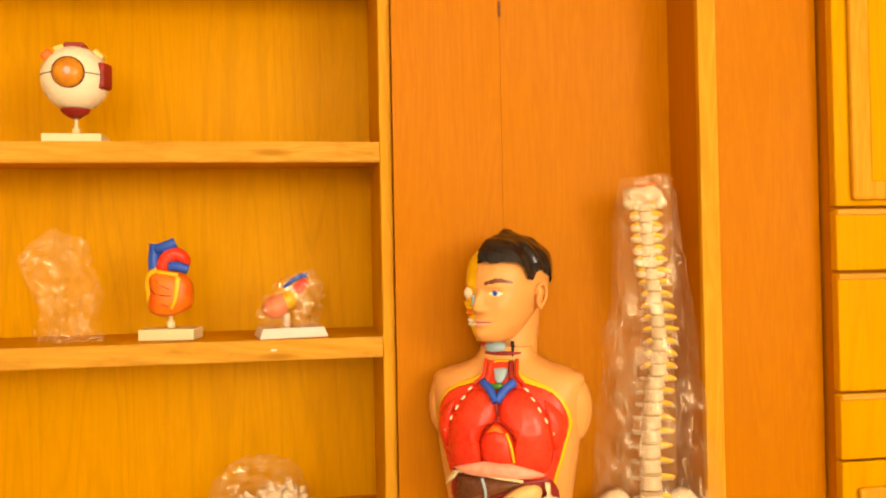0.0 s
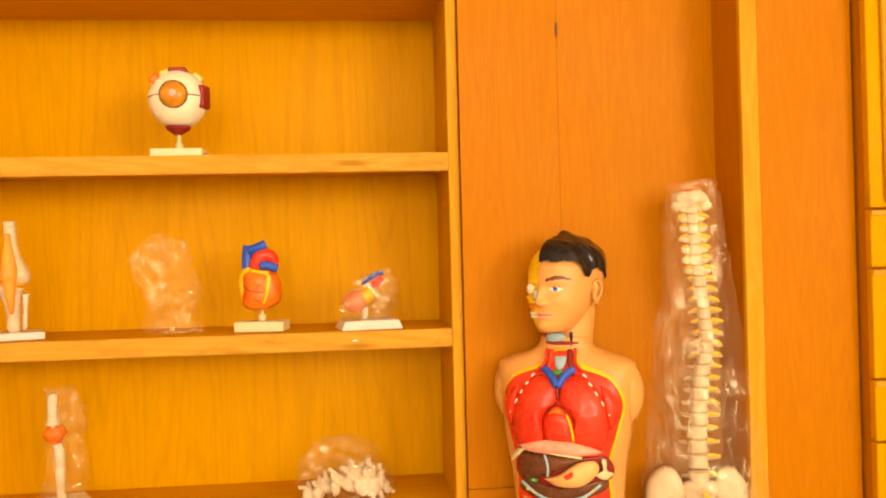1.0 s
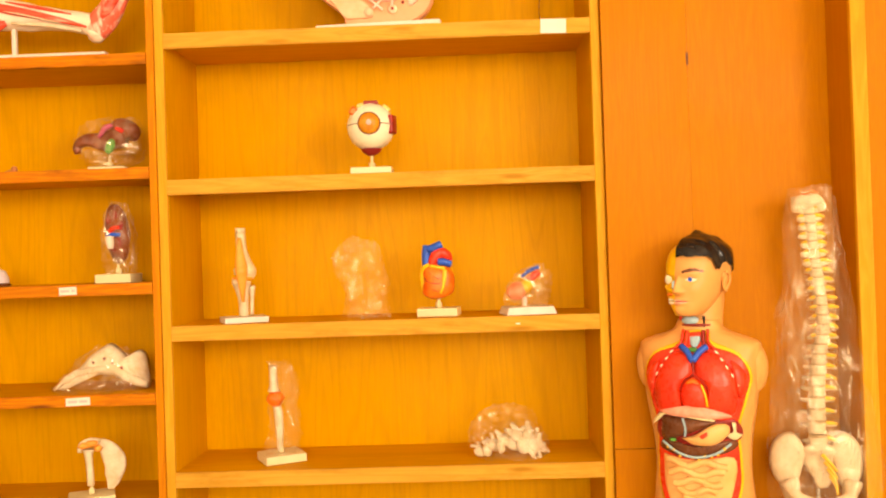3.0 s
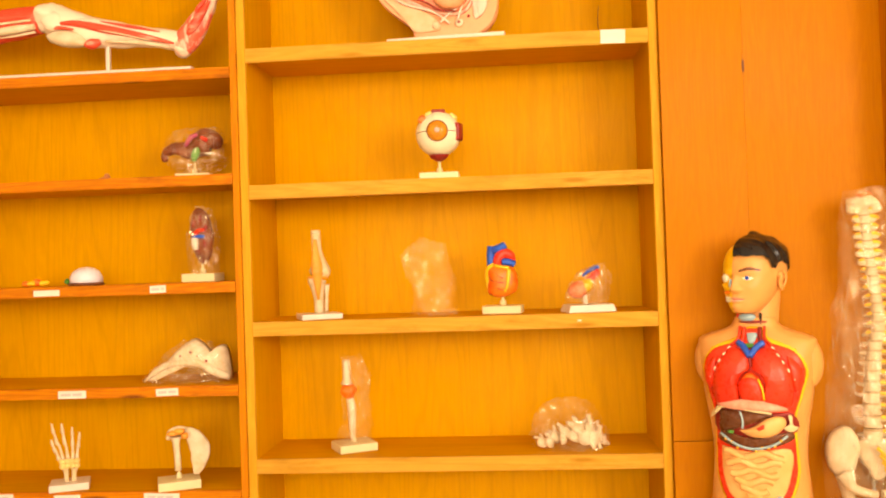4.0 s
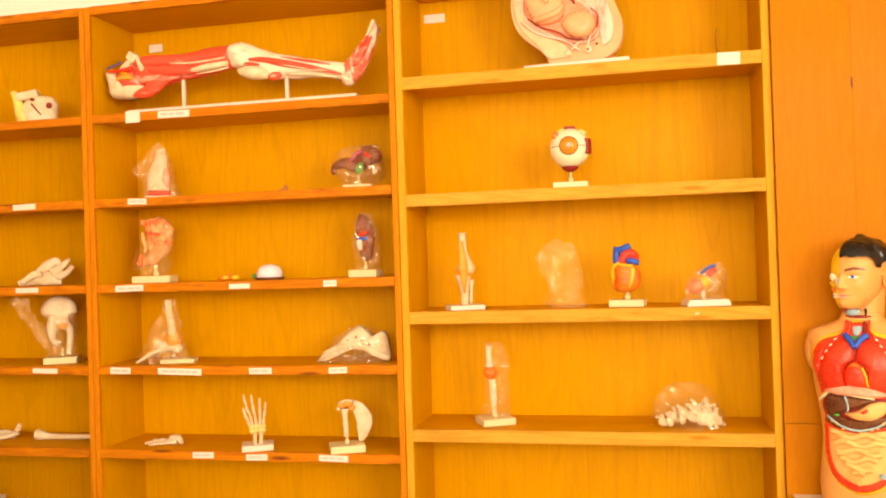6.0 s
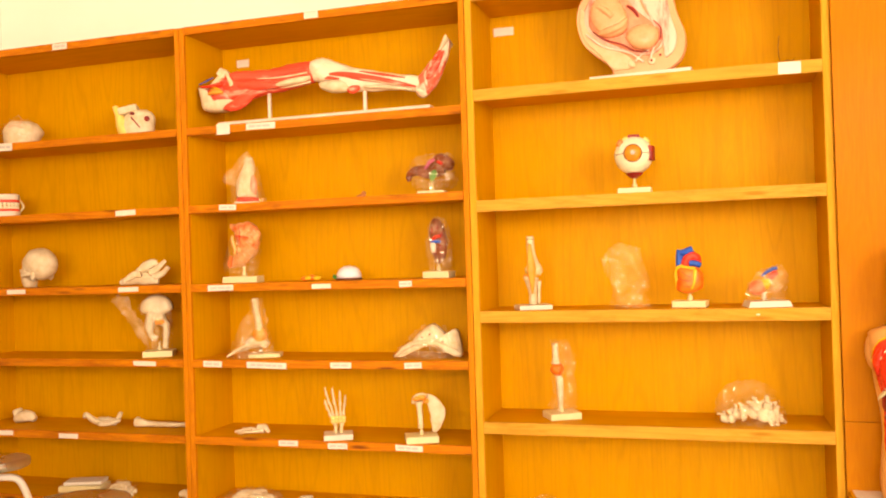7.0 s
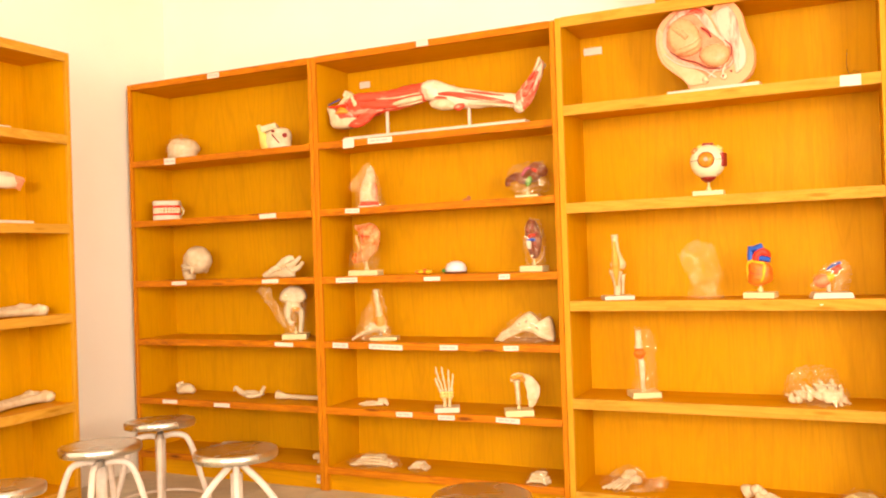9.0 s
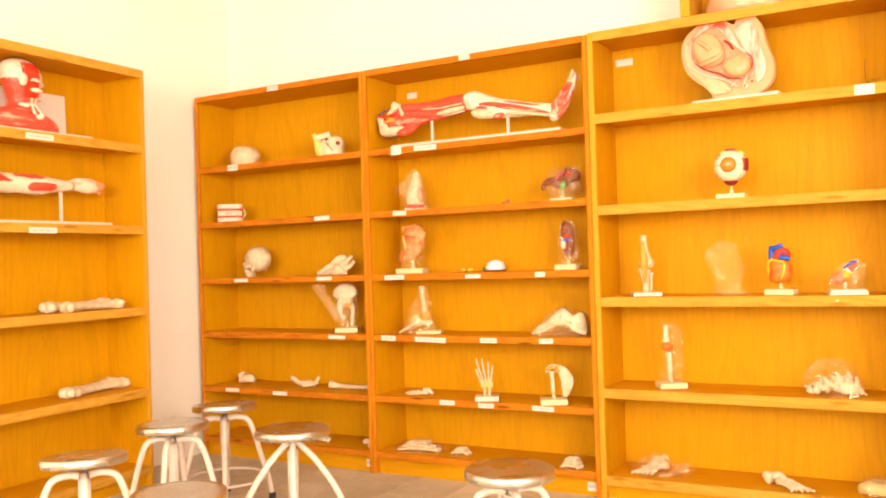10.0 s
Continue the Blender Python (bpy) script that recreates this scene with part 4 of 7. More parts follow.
th = thing("bagged_foot_bones", (-1.005, 0.11, 0.106), "crumpled clear bag with foot bones lying on the bottom shelf", "anatomical model")
bm = fresh()
for k in range(5):
    tube(bm, [(-0.03 + 0.012 * k, 0.02, 0.035, 0.010), (-0.06 + 0.016 * k, -0.03, 0.022, 0.006), (-0.095 + 0.022 * k, -0.055, 0.010, 0.006)], 0, 8)
for x, y, z in ((-0.01, 0.03, 0.04), (0.03, 0.02, 0.035), (0.0, 0.05, 0.05)):
    wobble(ball(bm, (x, y, z), (0.028, 0.022, 0.02)), 0.006, 40, x * 30)
part("bones", bm, WHITE_BONE, th)
bag(th, [(-0.01, 0, 0.0, 0.105, 0.07), (-0.01, 0, 0.03, 0.10, 0.066), (0.0, 0.02, 0.065, 0.07, 0.04), (0.02, 0.03, 0.085, 0.03, 0.02)], 0.014, 22, 11)
bag(th, [(0.12, 0.0, 0.0, 0.036, 0.04), (0.125, 0, 0.03, 0.036, 0.036), (0.135, 0, 0.06, 0.022, 0.02)], 0.012, 30, 13)

th = thing("foot_skeleton", (-0.455, 0.075, 0.106), "cream skeleton of a foot lying on the bottom shelf", "anatomical model", -36)
bm = fresh()
for c, r in (((-0.085, 0, 0.028), (0.030, 0.022, 0.026)), ((-0.045, 0.004, 0.042), (0.026, 0.022, 0.022)), ((-0.018, 0.012, 0.036), (0.018, 0.016, 0.016)), ((-0.016, -0.016, 0.026), (0.018, 0.016, 0.014))):
    wobble(ball(bm, c, r), 0.006, 42, c[0] * 50)
part("heel_bones", bm, WHITE_BONE, th)
for k in range(5):
    bm = fresh()
    y0 = 0.022 - 0.011 * k
    L = 0.115 - 0.012 * k
    tube(bm, [(0.0, y0, 0.034 - 0.003 * k, 0.007), (0.03, y0 * 1.2, 0.028 - 0.002 * k, 0.0048), (0.055, y0 * 1.45, 0.018, 0.007), (0.075, y0 * 1.6, 0.014, 0.005), (L, y0 * 1.8, 0.008, 0.0055)], 0, 8)
    part("toe_ray", bm, WHITE_BONE, th)

th = thing("wrapped_bundle", (-0.105, 0.12, 0.106), "dull bundle wrapped in thin clear film on the bottom shelf", "bag")
bag(th, [(0, 0, 0, 0.09, 0.06), (0, 0, 0.03, 0.092, 0.06), (0, 0, 0.06, 0.06, 0.04), (0, 0, 0.075, 0.02, 0.012)], 0.010, 24, 17, BAG_LIGHT, name="film")
bm = fresh()
wobble(loft(bm, [(0, 0, 0.002, 0.075, 0.045), (0, 0, 0.03, 0.076, 0.045), (0, 0, 0.05, 0.04, 0.03)], 0), 0.008, 30, 2)
part("contents", bm, plain("buff_plastic", (0.80, 0.60, 0.25), 0.5), th)

# paint loss, a twig-like crack and an old scrap on the boards
th = thing("cable", (-0.105, 0.293, 1.80), "thin dark cable end hanging on the back board", "cable")
bm = fresh()
tube(bm, [(0.0, 0.004, 0.09, 0.0010), (-0.004, 0, 0.05, 0.0010), (-0.002, -0.002, 0.01, 0.0010), (0.008, -0.004, -0.012, 0.0010), (0.022, -0.004, 0.0, 0.0010), (0.040, -0.004, -0.006, 0.0010), (0.052, 0.0, 0.004, 0.0009)], 0, 6)
part("wire", bm, BROWN, th)
th = thing("paper_scrap", (-0.225, -0.0005, 0.888), "tiny white paper scrap on the shelf edge", "paper")
bm = fresh()
box(bm, -0.006, 0.006, -0.0022, -0.0008, -0.002, 0.002)
part("scrap", bm, PAPER, th)


# ---- torso and spine in the niche ----
def torso_model():
    """One plain mesh: a half body with painted organs, standing on the bench."""
    bm = fresh()
    mats = [SKIN, YELLOW, RED, DARK_RED, BROWN, PEACH, BLUE, PALE_BLUE, BLACK, IVORY, PINK, ORANGE, CREAM, GREEN]
    rows = [(0.0, 0.132, 0.085), (0.06, 0.138, 0.090), (0.13, 0.132, 0.088), (0.21, 0.126, 0.086), (0.29, 0.132, 0.090), (0.37, 0.146, 0.094), (0.43, 0.152, 0.094), (0.48, 0.158, 0.086), (0.512, 0.162, 0.074), (0.531, 0.158, 0.064), (0.543, 0.130, 0.058), (0.554, 0.094, 0.054), (0.566, 0.068, 0.051), (0.580, 0.059, 0.050), (0.590, 0.056, 0.050)]
    zs, ws, ds = zip(*rows)
    P = 2.5
    loft(bm, [(0, 0, z, w, d) for z, w, d in rows], 0, 40, 3, P)
    for k in (-1, 1):
        tube(bm, [(k * 0.070, 0.004, 0.520, 0.034), (k * 0.112, 0.004, 0.508, 0.040), (k * 0.134, 0.005, 0.488, 0.039), (k * 0.142, 0.006, 0.455, 0.034), (k * 0.140, 0.007, 0.424, 0.026), (k * 0.132, 0.008, 0.404, 0.014)], 0, 28, 6, flat=1.15)

    def front(x, z, off):
        x *= 1.05
        z = np.interp(z, (0.04, 0.20, 0.30, 0.37, 0.47, 0.56), (0.045, 0.240, 0.342, 0.413, 0.494, 0.570))
        w, d = np.interp(z, zs, ws), np.interp(z, zs, ds)
        q = min(abs(x) / w, 0.98)
        return Vector((x, -d * (1 - q**P) ** (1 / P) - off, z))

    def pillow(pts, off, h, mi, dents=0.0, seed=0.0):
        out = [np.array(q, float) for q in spline(list(pts) + [pts[0]], 4)[:-1]]
        c = sum(out) / len(out)
        rings = []
        for s in (1.0, 0.985, 0.94, 0.84, 0.68, 0.48, 0.25, 0.06):
            lift = h * (1 - s**2.6) ** 0.5
            ring = []
            for q in out:
                p = c + (q - c) * s
                extra = dents * noise.noise(Vector((p[0] * 70, p[1] * 70, seed)))
                ring.append(front(float(p[0]), float(p[1]), off + lift + extra * (1 - s**4)))
            rings.append(ring)
        skin(bm, rings, mi)

    def cord(pts, r, mi, off=0.004):
        tube(bm, [(*front(x, z, off + e), r) for x, z, e in pts], mi, 8, 5)

    pillow([(-0.034, 0.548), (0, 0.556), (0.034, 0.548), (0.042, 0.522), (0.108, 0.488), (0.136, 0.42), (0.124, 0.35), (0.104, 0.28), (0.106, 0.20), (0.104, 0.13), (0.07, 0.07), (0.0, 0.045), (-0.07, 0.07), (-0.104, 0.13), (-0.106, 0.20), (-0.104, 0.28), (-0.124, 0.35), (-0.136, 0.42), (-0.108, 0.488), (-0.042, 0.522)], 0.000, 0.0045, 1)
    pillow([(-0.025, 0.545), (0, 0.550), (0.025, 0.545), (0.033, 0.512), (0.102, 0.482), (0.130, 0.42), (0.118, 0.35), (0.099, 0.28), (0.101, 0.20), (0.099, 0.135), (0.067, 0.076), (0.0, 0.052), (-0.067, 0.076), (-0.099, 0.135), (-0.101, 0.20), (-0.099, 0.28), (-0.118, 0.35), (-0.130, 0.42), (-0.102, 0.482), (-0.033, 0.512)], 0.006, 0.004, 2)
    for k in (-1, 1):
        pillow([(k * 0.003, 0.480), (k * 0.030, 0.492), (k * 0.062, 0.482), (k * 0.090, 0.440), (k * 0.103, 0.390), (k * 0.101, 0.335), (k * 0.085, 0.312), (k * 0.036, 0.316), (k * 0.032, 0.345), (k * 0.034, 0.375), (k * 0.018, 0.412), (k * 0.003, 0.425)], 0.008, 0.026, 2, 0.003, k)
        pillow([(k * 0.088, 0.468), (k * 0.110, 0.448), (k * 0.127, 0.41), (k * 0.123, 0.368), (k * 0.104, 0.360)], 0.008, 0.016, 2)
        for j in range(5):
            s = j / 4
            ball(bm, front(k * (0.056 + 0.050 * s), 0.492 - 0.078 * s - 0.02 * s * s, 0.020), (0.0026, 0.003, 0.0062), (0, k * (-52 + 34 * s), 0), 9, 10, 6)
    pillow([(-0.034, 0.368), (-0.024, 0.396), (-0.004, 0.416), (0.016, 0.404), (0.034, 0.372), (0.038, 0.340), (0.024, 0.320), (-0.010, 0.322), (-0.030, 0.338)], 0.010, 0.022, 2, 0.002, 6)
    pillow([(-0.020, 0.394), (-0.006, 0.412), (0.010, 0.408), (0.016, 0.394), (0.000, 0.398)], 0.026, 0.008, 11)
    cord([(0.020, 0.394, 0.020), (0.030, 0.365, 0.026), (0.034, 0.335, 0.022)], 0.0030, 1)
    cord([(-0.036, 0.352, 0.010), (-0.036, 0.380, 0.012), (-0.020, 0.408, 0.012), (0.0, 0.424, 0.012)], 0.0022, 3)
    cord([(0.0, 0.430, 0.010), (-0.002, 0.460, 0.014), (0.0, 0.478, 0.012)], 0.004, 3)
    pillow([(-0.092, 0.318), (-0.03, 0.334), (0.03, 0.332), (0.09, 0.312), (0.05, 0.304), (-0.05, 0.306)], 0.022, 0.012, 10)
    pillow([(-0.096, 0.312), (-0.05, 0.308), (0.0, 0.302), (0.06, 0.300), (0.098, 0.298), (0.104, 0.25), (0.0, 0.225), (-0.096, 0.245)], 0.008, 0.006, 3)
    pillow([(-0.084, 0.302), (-0.02, 0.304), (0.05, 0.298), (0.03, 0.282), (-0.02, 0.262), (-0.06, 0.248), (-0.088, 0.25)], 0.012, 0.016, 4)
    cord([(-0.028, 0.304, 0.026), (-0.022, 0.28, 0.026), (-0.024, 0.258, 0.022)], 0.003, 7)
    pillow([(-0.034, 0.252), (0.0, 0.262), (0.04, 0.288), (0.075, 0.292), (0.082, 0.27), (0.05, 0.240), (0.0, 0.236)], 0.020, 0.020, 5)
    pillow([(0.012, 0.262), (0.032, 0.274), (0.036, 0.264), (0.018, 0.254)], 0.037, 0.004, 2)
    for sx, pts in ((-1, [(-0.094, 0.306), (-0.075, 0.314), (-0.088, 0.296), (-0.104, 0.284), (-0.114, 0.276), (-0.108, 0.292)]), (1, [(0.088, 0.296), (0.097, 0.292), (0.098, 0.27), (0.110, 0.262), (0.094, 0.250), (0.074, 0.262), (0.090, 0.272)])):
        pillow(pts, 0.016, 0.010, 12)
    cord([(-0.092, 0.308, 0.018), (-0.05, 0.314, 0.022), (0.0, 0.306, 0.024), (0.05, 0.300, 0.022)], 0.003, 12)
    pillow([(-0.084, 0.248), (0.0, 0.232), (0.088, 0.250), (0.09, 0.225), (0.0, 0.198), (-0.09, 0.218)], 0.010, 0.010, 4)
    cord([(-0.084, 0.240, 0.020), (-0.045, 0.216, 0.022), (0.0, 0.206, 0.022), (0.05, 0.218, 0.022), (0.085, 0.242, 0.018)], 0.0035, 7)
    for j in range(10):
        x = -0.07 + 0.0155 * j
        ball(bm, front(x, 0.204 + 4.6 * x * x + 0.004 * math.sin(j * 2.3), 0.026), (0.004, 0.003, 0.004), mi=1, u=8, v=6)
    ball(bm, front(-0.056, 0.246, 0.022), (0.010, 0.006, 0.005), mi=13, u=10, v=6)
    pillow([(-0.086, 0.205), (0.0, 0.196), (0.088, 0.205), (0.086, 0.14), (0.06, 0.092), (0.0, 0.07), (-0.06, 0.092), (-0.084, 0.14)], 0.008, 0.010, 5)
    for r_, row in enumerate((0.190, 0.171, 0.152, 0.133, 0.114, 0.097, 0.082)):
        half = 0.074 - 0.0045 * r_ - 0.0014 * r_ * r_
        cuts = [-half, -0.30 * half + 0.02 * math.sin(3.7 * r_), 0.36 * half + 0.02 * math.cos(2.9 * r_), half]
        for a, b in zip(cuts, cuts[1:]):
            cord([(x, row + 0.006 * math.sin(4.1 * r_ + 70 * x), 0.0165 + 0.002 * math.cos(50 * x + 2 * r_)) for x in np.linspace(a, b, 5)], 0.0096, 5)
    ball(bm, front(0.062, 0.098, 0.020), (0.010, 0.005, 0.009), mi=7, u=12, v=8)
    for k in (-1, 1):
        cord([(k * 0.020, 0.552, 0.004), (k * 0.022, 0.520, 0.008), (k * 0.030, 0.492, 0.010)], 0.006, 3 if k > 0 else 2)
        cord([(k * 0.031, 0.556, 0.003), (k * 0.034, 0.52, 0.006), (k * 0.05, 0.50, 0.008)], 0.004, 2)
        cord([(k * 0.032, 0.508, 0.016), (k * 0.016, 0.494, 0.022), (0.0, 0.466, 0.024)], 0.0085, 6)
    pillow([(-0.013, 0.536), (0.013, 0.536), (0.010, 0.512), (0.0, 0.502), (-0.010, 0.512)], 0.010, 0.008, 7)
    ball(bm, front(0.004, 0.498, 0.02), (0.007, 0.005, 0.006), mi=13, u=10, v=6)

    # the head, in a frame of its own
    n0 = len(bm.verts)
    hr = [(0.600, 0.012, 0.016, -0.040), (0.604, 0.030, 0.044, -0.040), (0.612, 0.040, 0.056, -0.037), (0.632, 0.055, 0.069, -0.030), (0.655, 0.066, 0.080, -0.020), (0.685, 0.075, 0.094, -0.006), (0.715, 0.081, 0.104, 0.008), (0.745, 0.081, 0.102, 0.010), (0.774, 0.071, 0.090, 0.012), (0.797, 0.048, 0.062, 0.014), (0.811, 0.014, 0.02, 0.014)]
    hz, hw, hd, hc = zip(*hr)

    def face(x, z, off=0.0):
        w, d, c = np.interp(z, hz, hw), np.interp(z, hz, hd), np.interp(z, hz, hc)
        return Vector((x, c - d * (1 - min(abs(x) / w, 0.98) ** 2.15) ** (1 / 2.15) - off, z))

    def bell(v, c, w):
        return math.exp(-((v - c) / w) ** 2)

    head = loft(bm, [(0, cy, z, w, d) for z, w, d, cy in hr], 0, 300, 14, 2.15)
    neck = loft(bm, [(0, 0.016, 0.556, 0.056, 0.050), (0, 0.020, 0.60, 0.056, 0.054), (0, 0.026, 0.65, 0.058, 0.056), (0, 0.026, 0.69, 0.056, 0.056)], 0, 40, 4, 2.15)
    shapes = []
    for v in head:
        x, y, z = v.co
        if y > np.interp(z, hz, hc):
            continue
        ax = abs(x)
        nose = np.interp(z, (0.658, 0.663, 0.670, 0.690, 0.712), (0.0, 0.65, 1.0, 0.55, 0.0))
        push = 0.019 * nose * bell(x, 0.002, 0.0075 + 0.006 * bell(z, 0.667, 0.008))
        push += 0.004 * bell(z, 0.667, 0.005) * bell(ax, 0.012, 0.006)
        push += 0.005 * bell(z, 0.714, 0.008) * bell(ax, 0.030, 0.024) - 0.007 * bell(z, 0.698, 0.010) * bell(ax, 0.032, 0.015) + 0.0025 * bell(z, 0.698, 0.006) * bell(ax, 0.034, 0.010)
        push += 0.0045 * bell(z, 0.6465, 0.0035) * bell(x, 0.002, 0.017) + 0.0045 * bell(z, 0.6365, 0.0035) * bell(x, 0.002, 0.015) - 0.0022 * bell(z, 0.6415, 0.0018) * bell(x, 0.002, 0.022)
        push += 0.006 * bell(z, 0.617, 0.010) * bell(x, 0.0, 0.018) + 0.003 * bell(z, 0.672, 0.014) * bell(ax, 0.046, 0.014) - 0.003 * bell(z, 0.640, 0.016) * bell(ax, 0.040, 0.014)
        shapes.append((v, push))
    for v, push in shapes:
        v.co.y -= push
    for f in {f for v in head for f in v.link_faces}:
        c = f.calc_center_median()
        x, z = c.x, c.z
        if x < -0.006 and z > 0.603:
            f.material_index = 1
            continue
        if c.y > -0.01:
            continue
        brow = 0.7175 + 0.006 * bell(x, 0.040, 0.020)
        if 0.013 < x < 0.062 and abs(z - brow) < 0.0040 * (1 - ((x - 0.034) / 0.032) ** 2) + 0.0006:
            f.material_index = 4
        elif -0.006 < x < 0.026 and abs(z - 0.6415) < 0.0062 * (1 - (x / 0.028) ** 2):
            f.material_index = 10 if abs(z - 0.6415) > 0.0009 else 3
        elif abs(x - 0.035) < 0.0135:
            q = 1 - ((x - 0.035) / 0.0135) ** 2
            if abs(z - 0.6985) < 0.0050 * q:
                d = math.hypot(x - 0.033, z - 0.6990)
                f.material_index = 8 if d < 0.0022 else (6 if d < 0.0052 else 9)
            elif 0 < z - 0.6985 < 0.0072 * q ** 0.7:
                f.material_index = 8 if z - 0.6985 < 0.0064 * q else 0
    for v in head:
        if v.co.x < -0.007 and v.co.z > 0.606:
            v.co = Vector((-0.007 + (v.co.x + 0.007) * 0.93, v.co.y * 0.955, v.co.z - 0.05 * max(0, v.co.z - 0.70)))
    hair = loft(bm, [(0, cy, z + 0.004, w + 0.004 + 0.004 * min(1, max(0, (z - 0.72) / 0.04)), d + 0.005 + 0.004 * min(1, max(0, (z - 0.72) / 0.04))) for z, w, d, cy in hr[5:]] + [(0, 0.014, 0.826, 0.006, 0.008)], 8, 180, 16, 2.15)
    gone = []
    for f in {f for v in hair for f in v.link_faces}:
        c = f.calc_center_median()
        line = np.interp(c.y, (-0.09, -0.060, -0.048, -0.036, -0.022, -0.010, 0.012, 0.040, 0.075, 0.13), (0.758, 0.757, 0.748, 0.724, 0.722, 0.738, 0.742, 0.732, 0.716, 0.704))
        if c.x < -0.005 or c.z < line + 0.003 * noise.noise(c * 60):
            gone.append(f)
        else:
            f.material_index, f.smooth = 8, True
    bmesh.ops.delete(bm, geom=gone, context="FACES")
    hair = [v for v in hair if v.is_valid]
    for v in hair:
        comb = noise.noise(Vector((v.co.x * 20, v.co.y * 46 + v.co.z * 20, v.co.z * 14)))
        out = (v.co - Vector((0, 0.01, 0.72))).normalized()
        v.co += out * (0.006 * comb + 0.003 * noise.noise(v.co * 28) + 0.004 * bell(v.co.y, -0.055, 0.04))
    for v in ball(bm, (0.079, 0.010, 0.688), (0.008, 0.018, 0.027), (14, 0, 24), 0, 24, 16):
        v.co.x += 0.003 * math.sin(160 * (v.co.z - 0.69)) * (1 if v.co.x > 0.08 else 0)
    tube(bm, [(0.079, -0.004, 0.694, 0.0025), (0.083, -0.004, 0.707, 0.003), (0.086, 0.009, 0.714, 0.0032), (0.088, 0.022, 0.704, 0.0032), (0.087, 0.020, 0.684, 0.003), (0.081, 0.008, 0.666, 0.0036)], 0, 10, 6)
    # bare skull half: eyeball, nasal bone, teeth and muscle
    ball(bm, face(-0.034, 0.699, -0.011), (0.014, 0.012, 0.014), mi=9, u=18, v=12)
    ball(bm, face(-0.038, 0.700, 0.0006), (0.0034, 0.002, 0.0034), mi=8, u=8, v=6)
    ball(bm, face(-0.009, 0.684, 0.002), (0.004, 0.007, 0.013), mi=7, u=10, v=8)
    tube(bm, [(*face(-0.010, 0.668, -0.002), 0.0045), (*face(-0.030, 0.672, -0.003), 0.005), (*face(-0.050, 0.680, -0.004), 0.004)], 1, 10)
    for k in range(4):
        for z in (0.6455, 0.6375):
            ball(bm, face(-0.010 - 0.008 * k, z, -0.0065), (0.0042, 0.005, 0.0042), mi=9, u=8, v=6)
    ball(bm, face(-0.026, 0.660, -0.006), (0.012, 0.008, 0.005), mi=11, u=10, v=8)
    bm.verts.ensure_lookup_table()
    turn = pose(-0.002, 0.0, 0, 0, 0, -21)
    for v in bm.verts[n0:]:
        v.co = turn @ v.co
    # throat ring under the chin
    lathe(bm, [(0.052, 0.574), (0.0575, 0.576), (0.0575, 0.580), (0.052, 0.582)], 3, 32)
    ball(bm, (-0.014, -0.046, 0.590), (0.024, 0.012, 0.012), mi=7, u=14, v=8)
    tube(bm, [(0.022, -0.045, 0.566, 0.004), (0.022, -0.046, 0.602, 0.004)], 8, 8)
    tube(bm, [(-0.042, -0.032, 0.566, 0.004), (-0.042, -0.032, 0.602, 0.004)], 2, 8)
    ob = part("torso_model", bm, mats, None)
    ob.matrix_world = pose(0.243, -0.118, 0.3120, 0, 0, -25) @ Matrix.Diagonal((0.950, 0.975, 0.988, 1))
    tagged(ob, "half-body anatomical torso with open chest standing on a bench", "anatomical model")


torso_model()

th = thing("bench_cloth", (0.20, -0.135, 0.311), "pale folded sheet lying on the bench under the torso", "sheet")

bm = fresh()
box(bm, -0.155, 0.22, -0.09, 0.125, -0.0002, 0.0004)
part("sheet", bm, WHITE_PLASTIC, th)

th = thing("spine_model", (0.540, -0.125, 0.3115), "white spine and pelvis model wrapped in a tall clear bag", "anatomical model", -10)
bm = fresh()
lathe(bm, [(0.0005, 0), (0.055, 0), (0.055, 0.012), (0.02, 0.018), (0.0005, 0.018)], seg=28)
part("base", bm, WHITE_PLASTIC, th)
bm = fresh()
tube(bm, [(0.0, 0.02, 0.015, 0.006), (0.0, 0.02, 0.15, 0.006), (0.0, 0.02, 0.26, 0.006)], 0, 10)
part("pole", bm, STEEL, th)
DISC = plain("buff_disc_plastic", (0.50, 0.33, 0.15), 0.5)
N = 24
SPINE_Z = (0.245, 0.345, 0.405, 0.475, 0.540, 0.590, 0.640, 0.750, 0.870)
SPINE_X = (0.012, 0.012, 0.017, 0.024, 0.036, 0.035, 0.029, 0.014, 0.006)
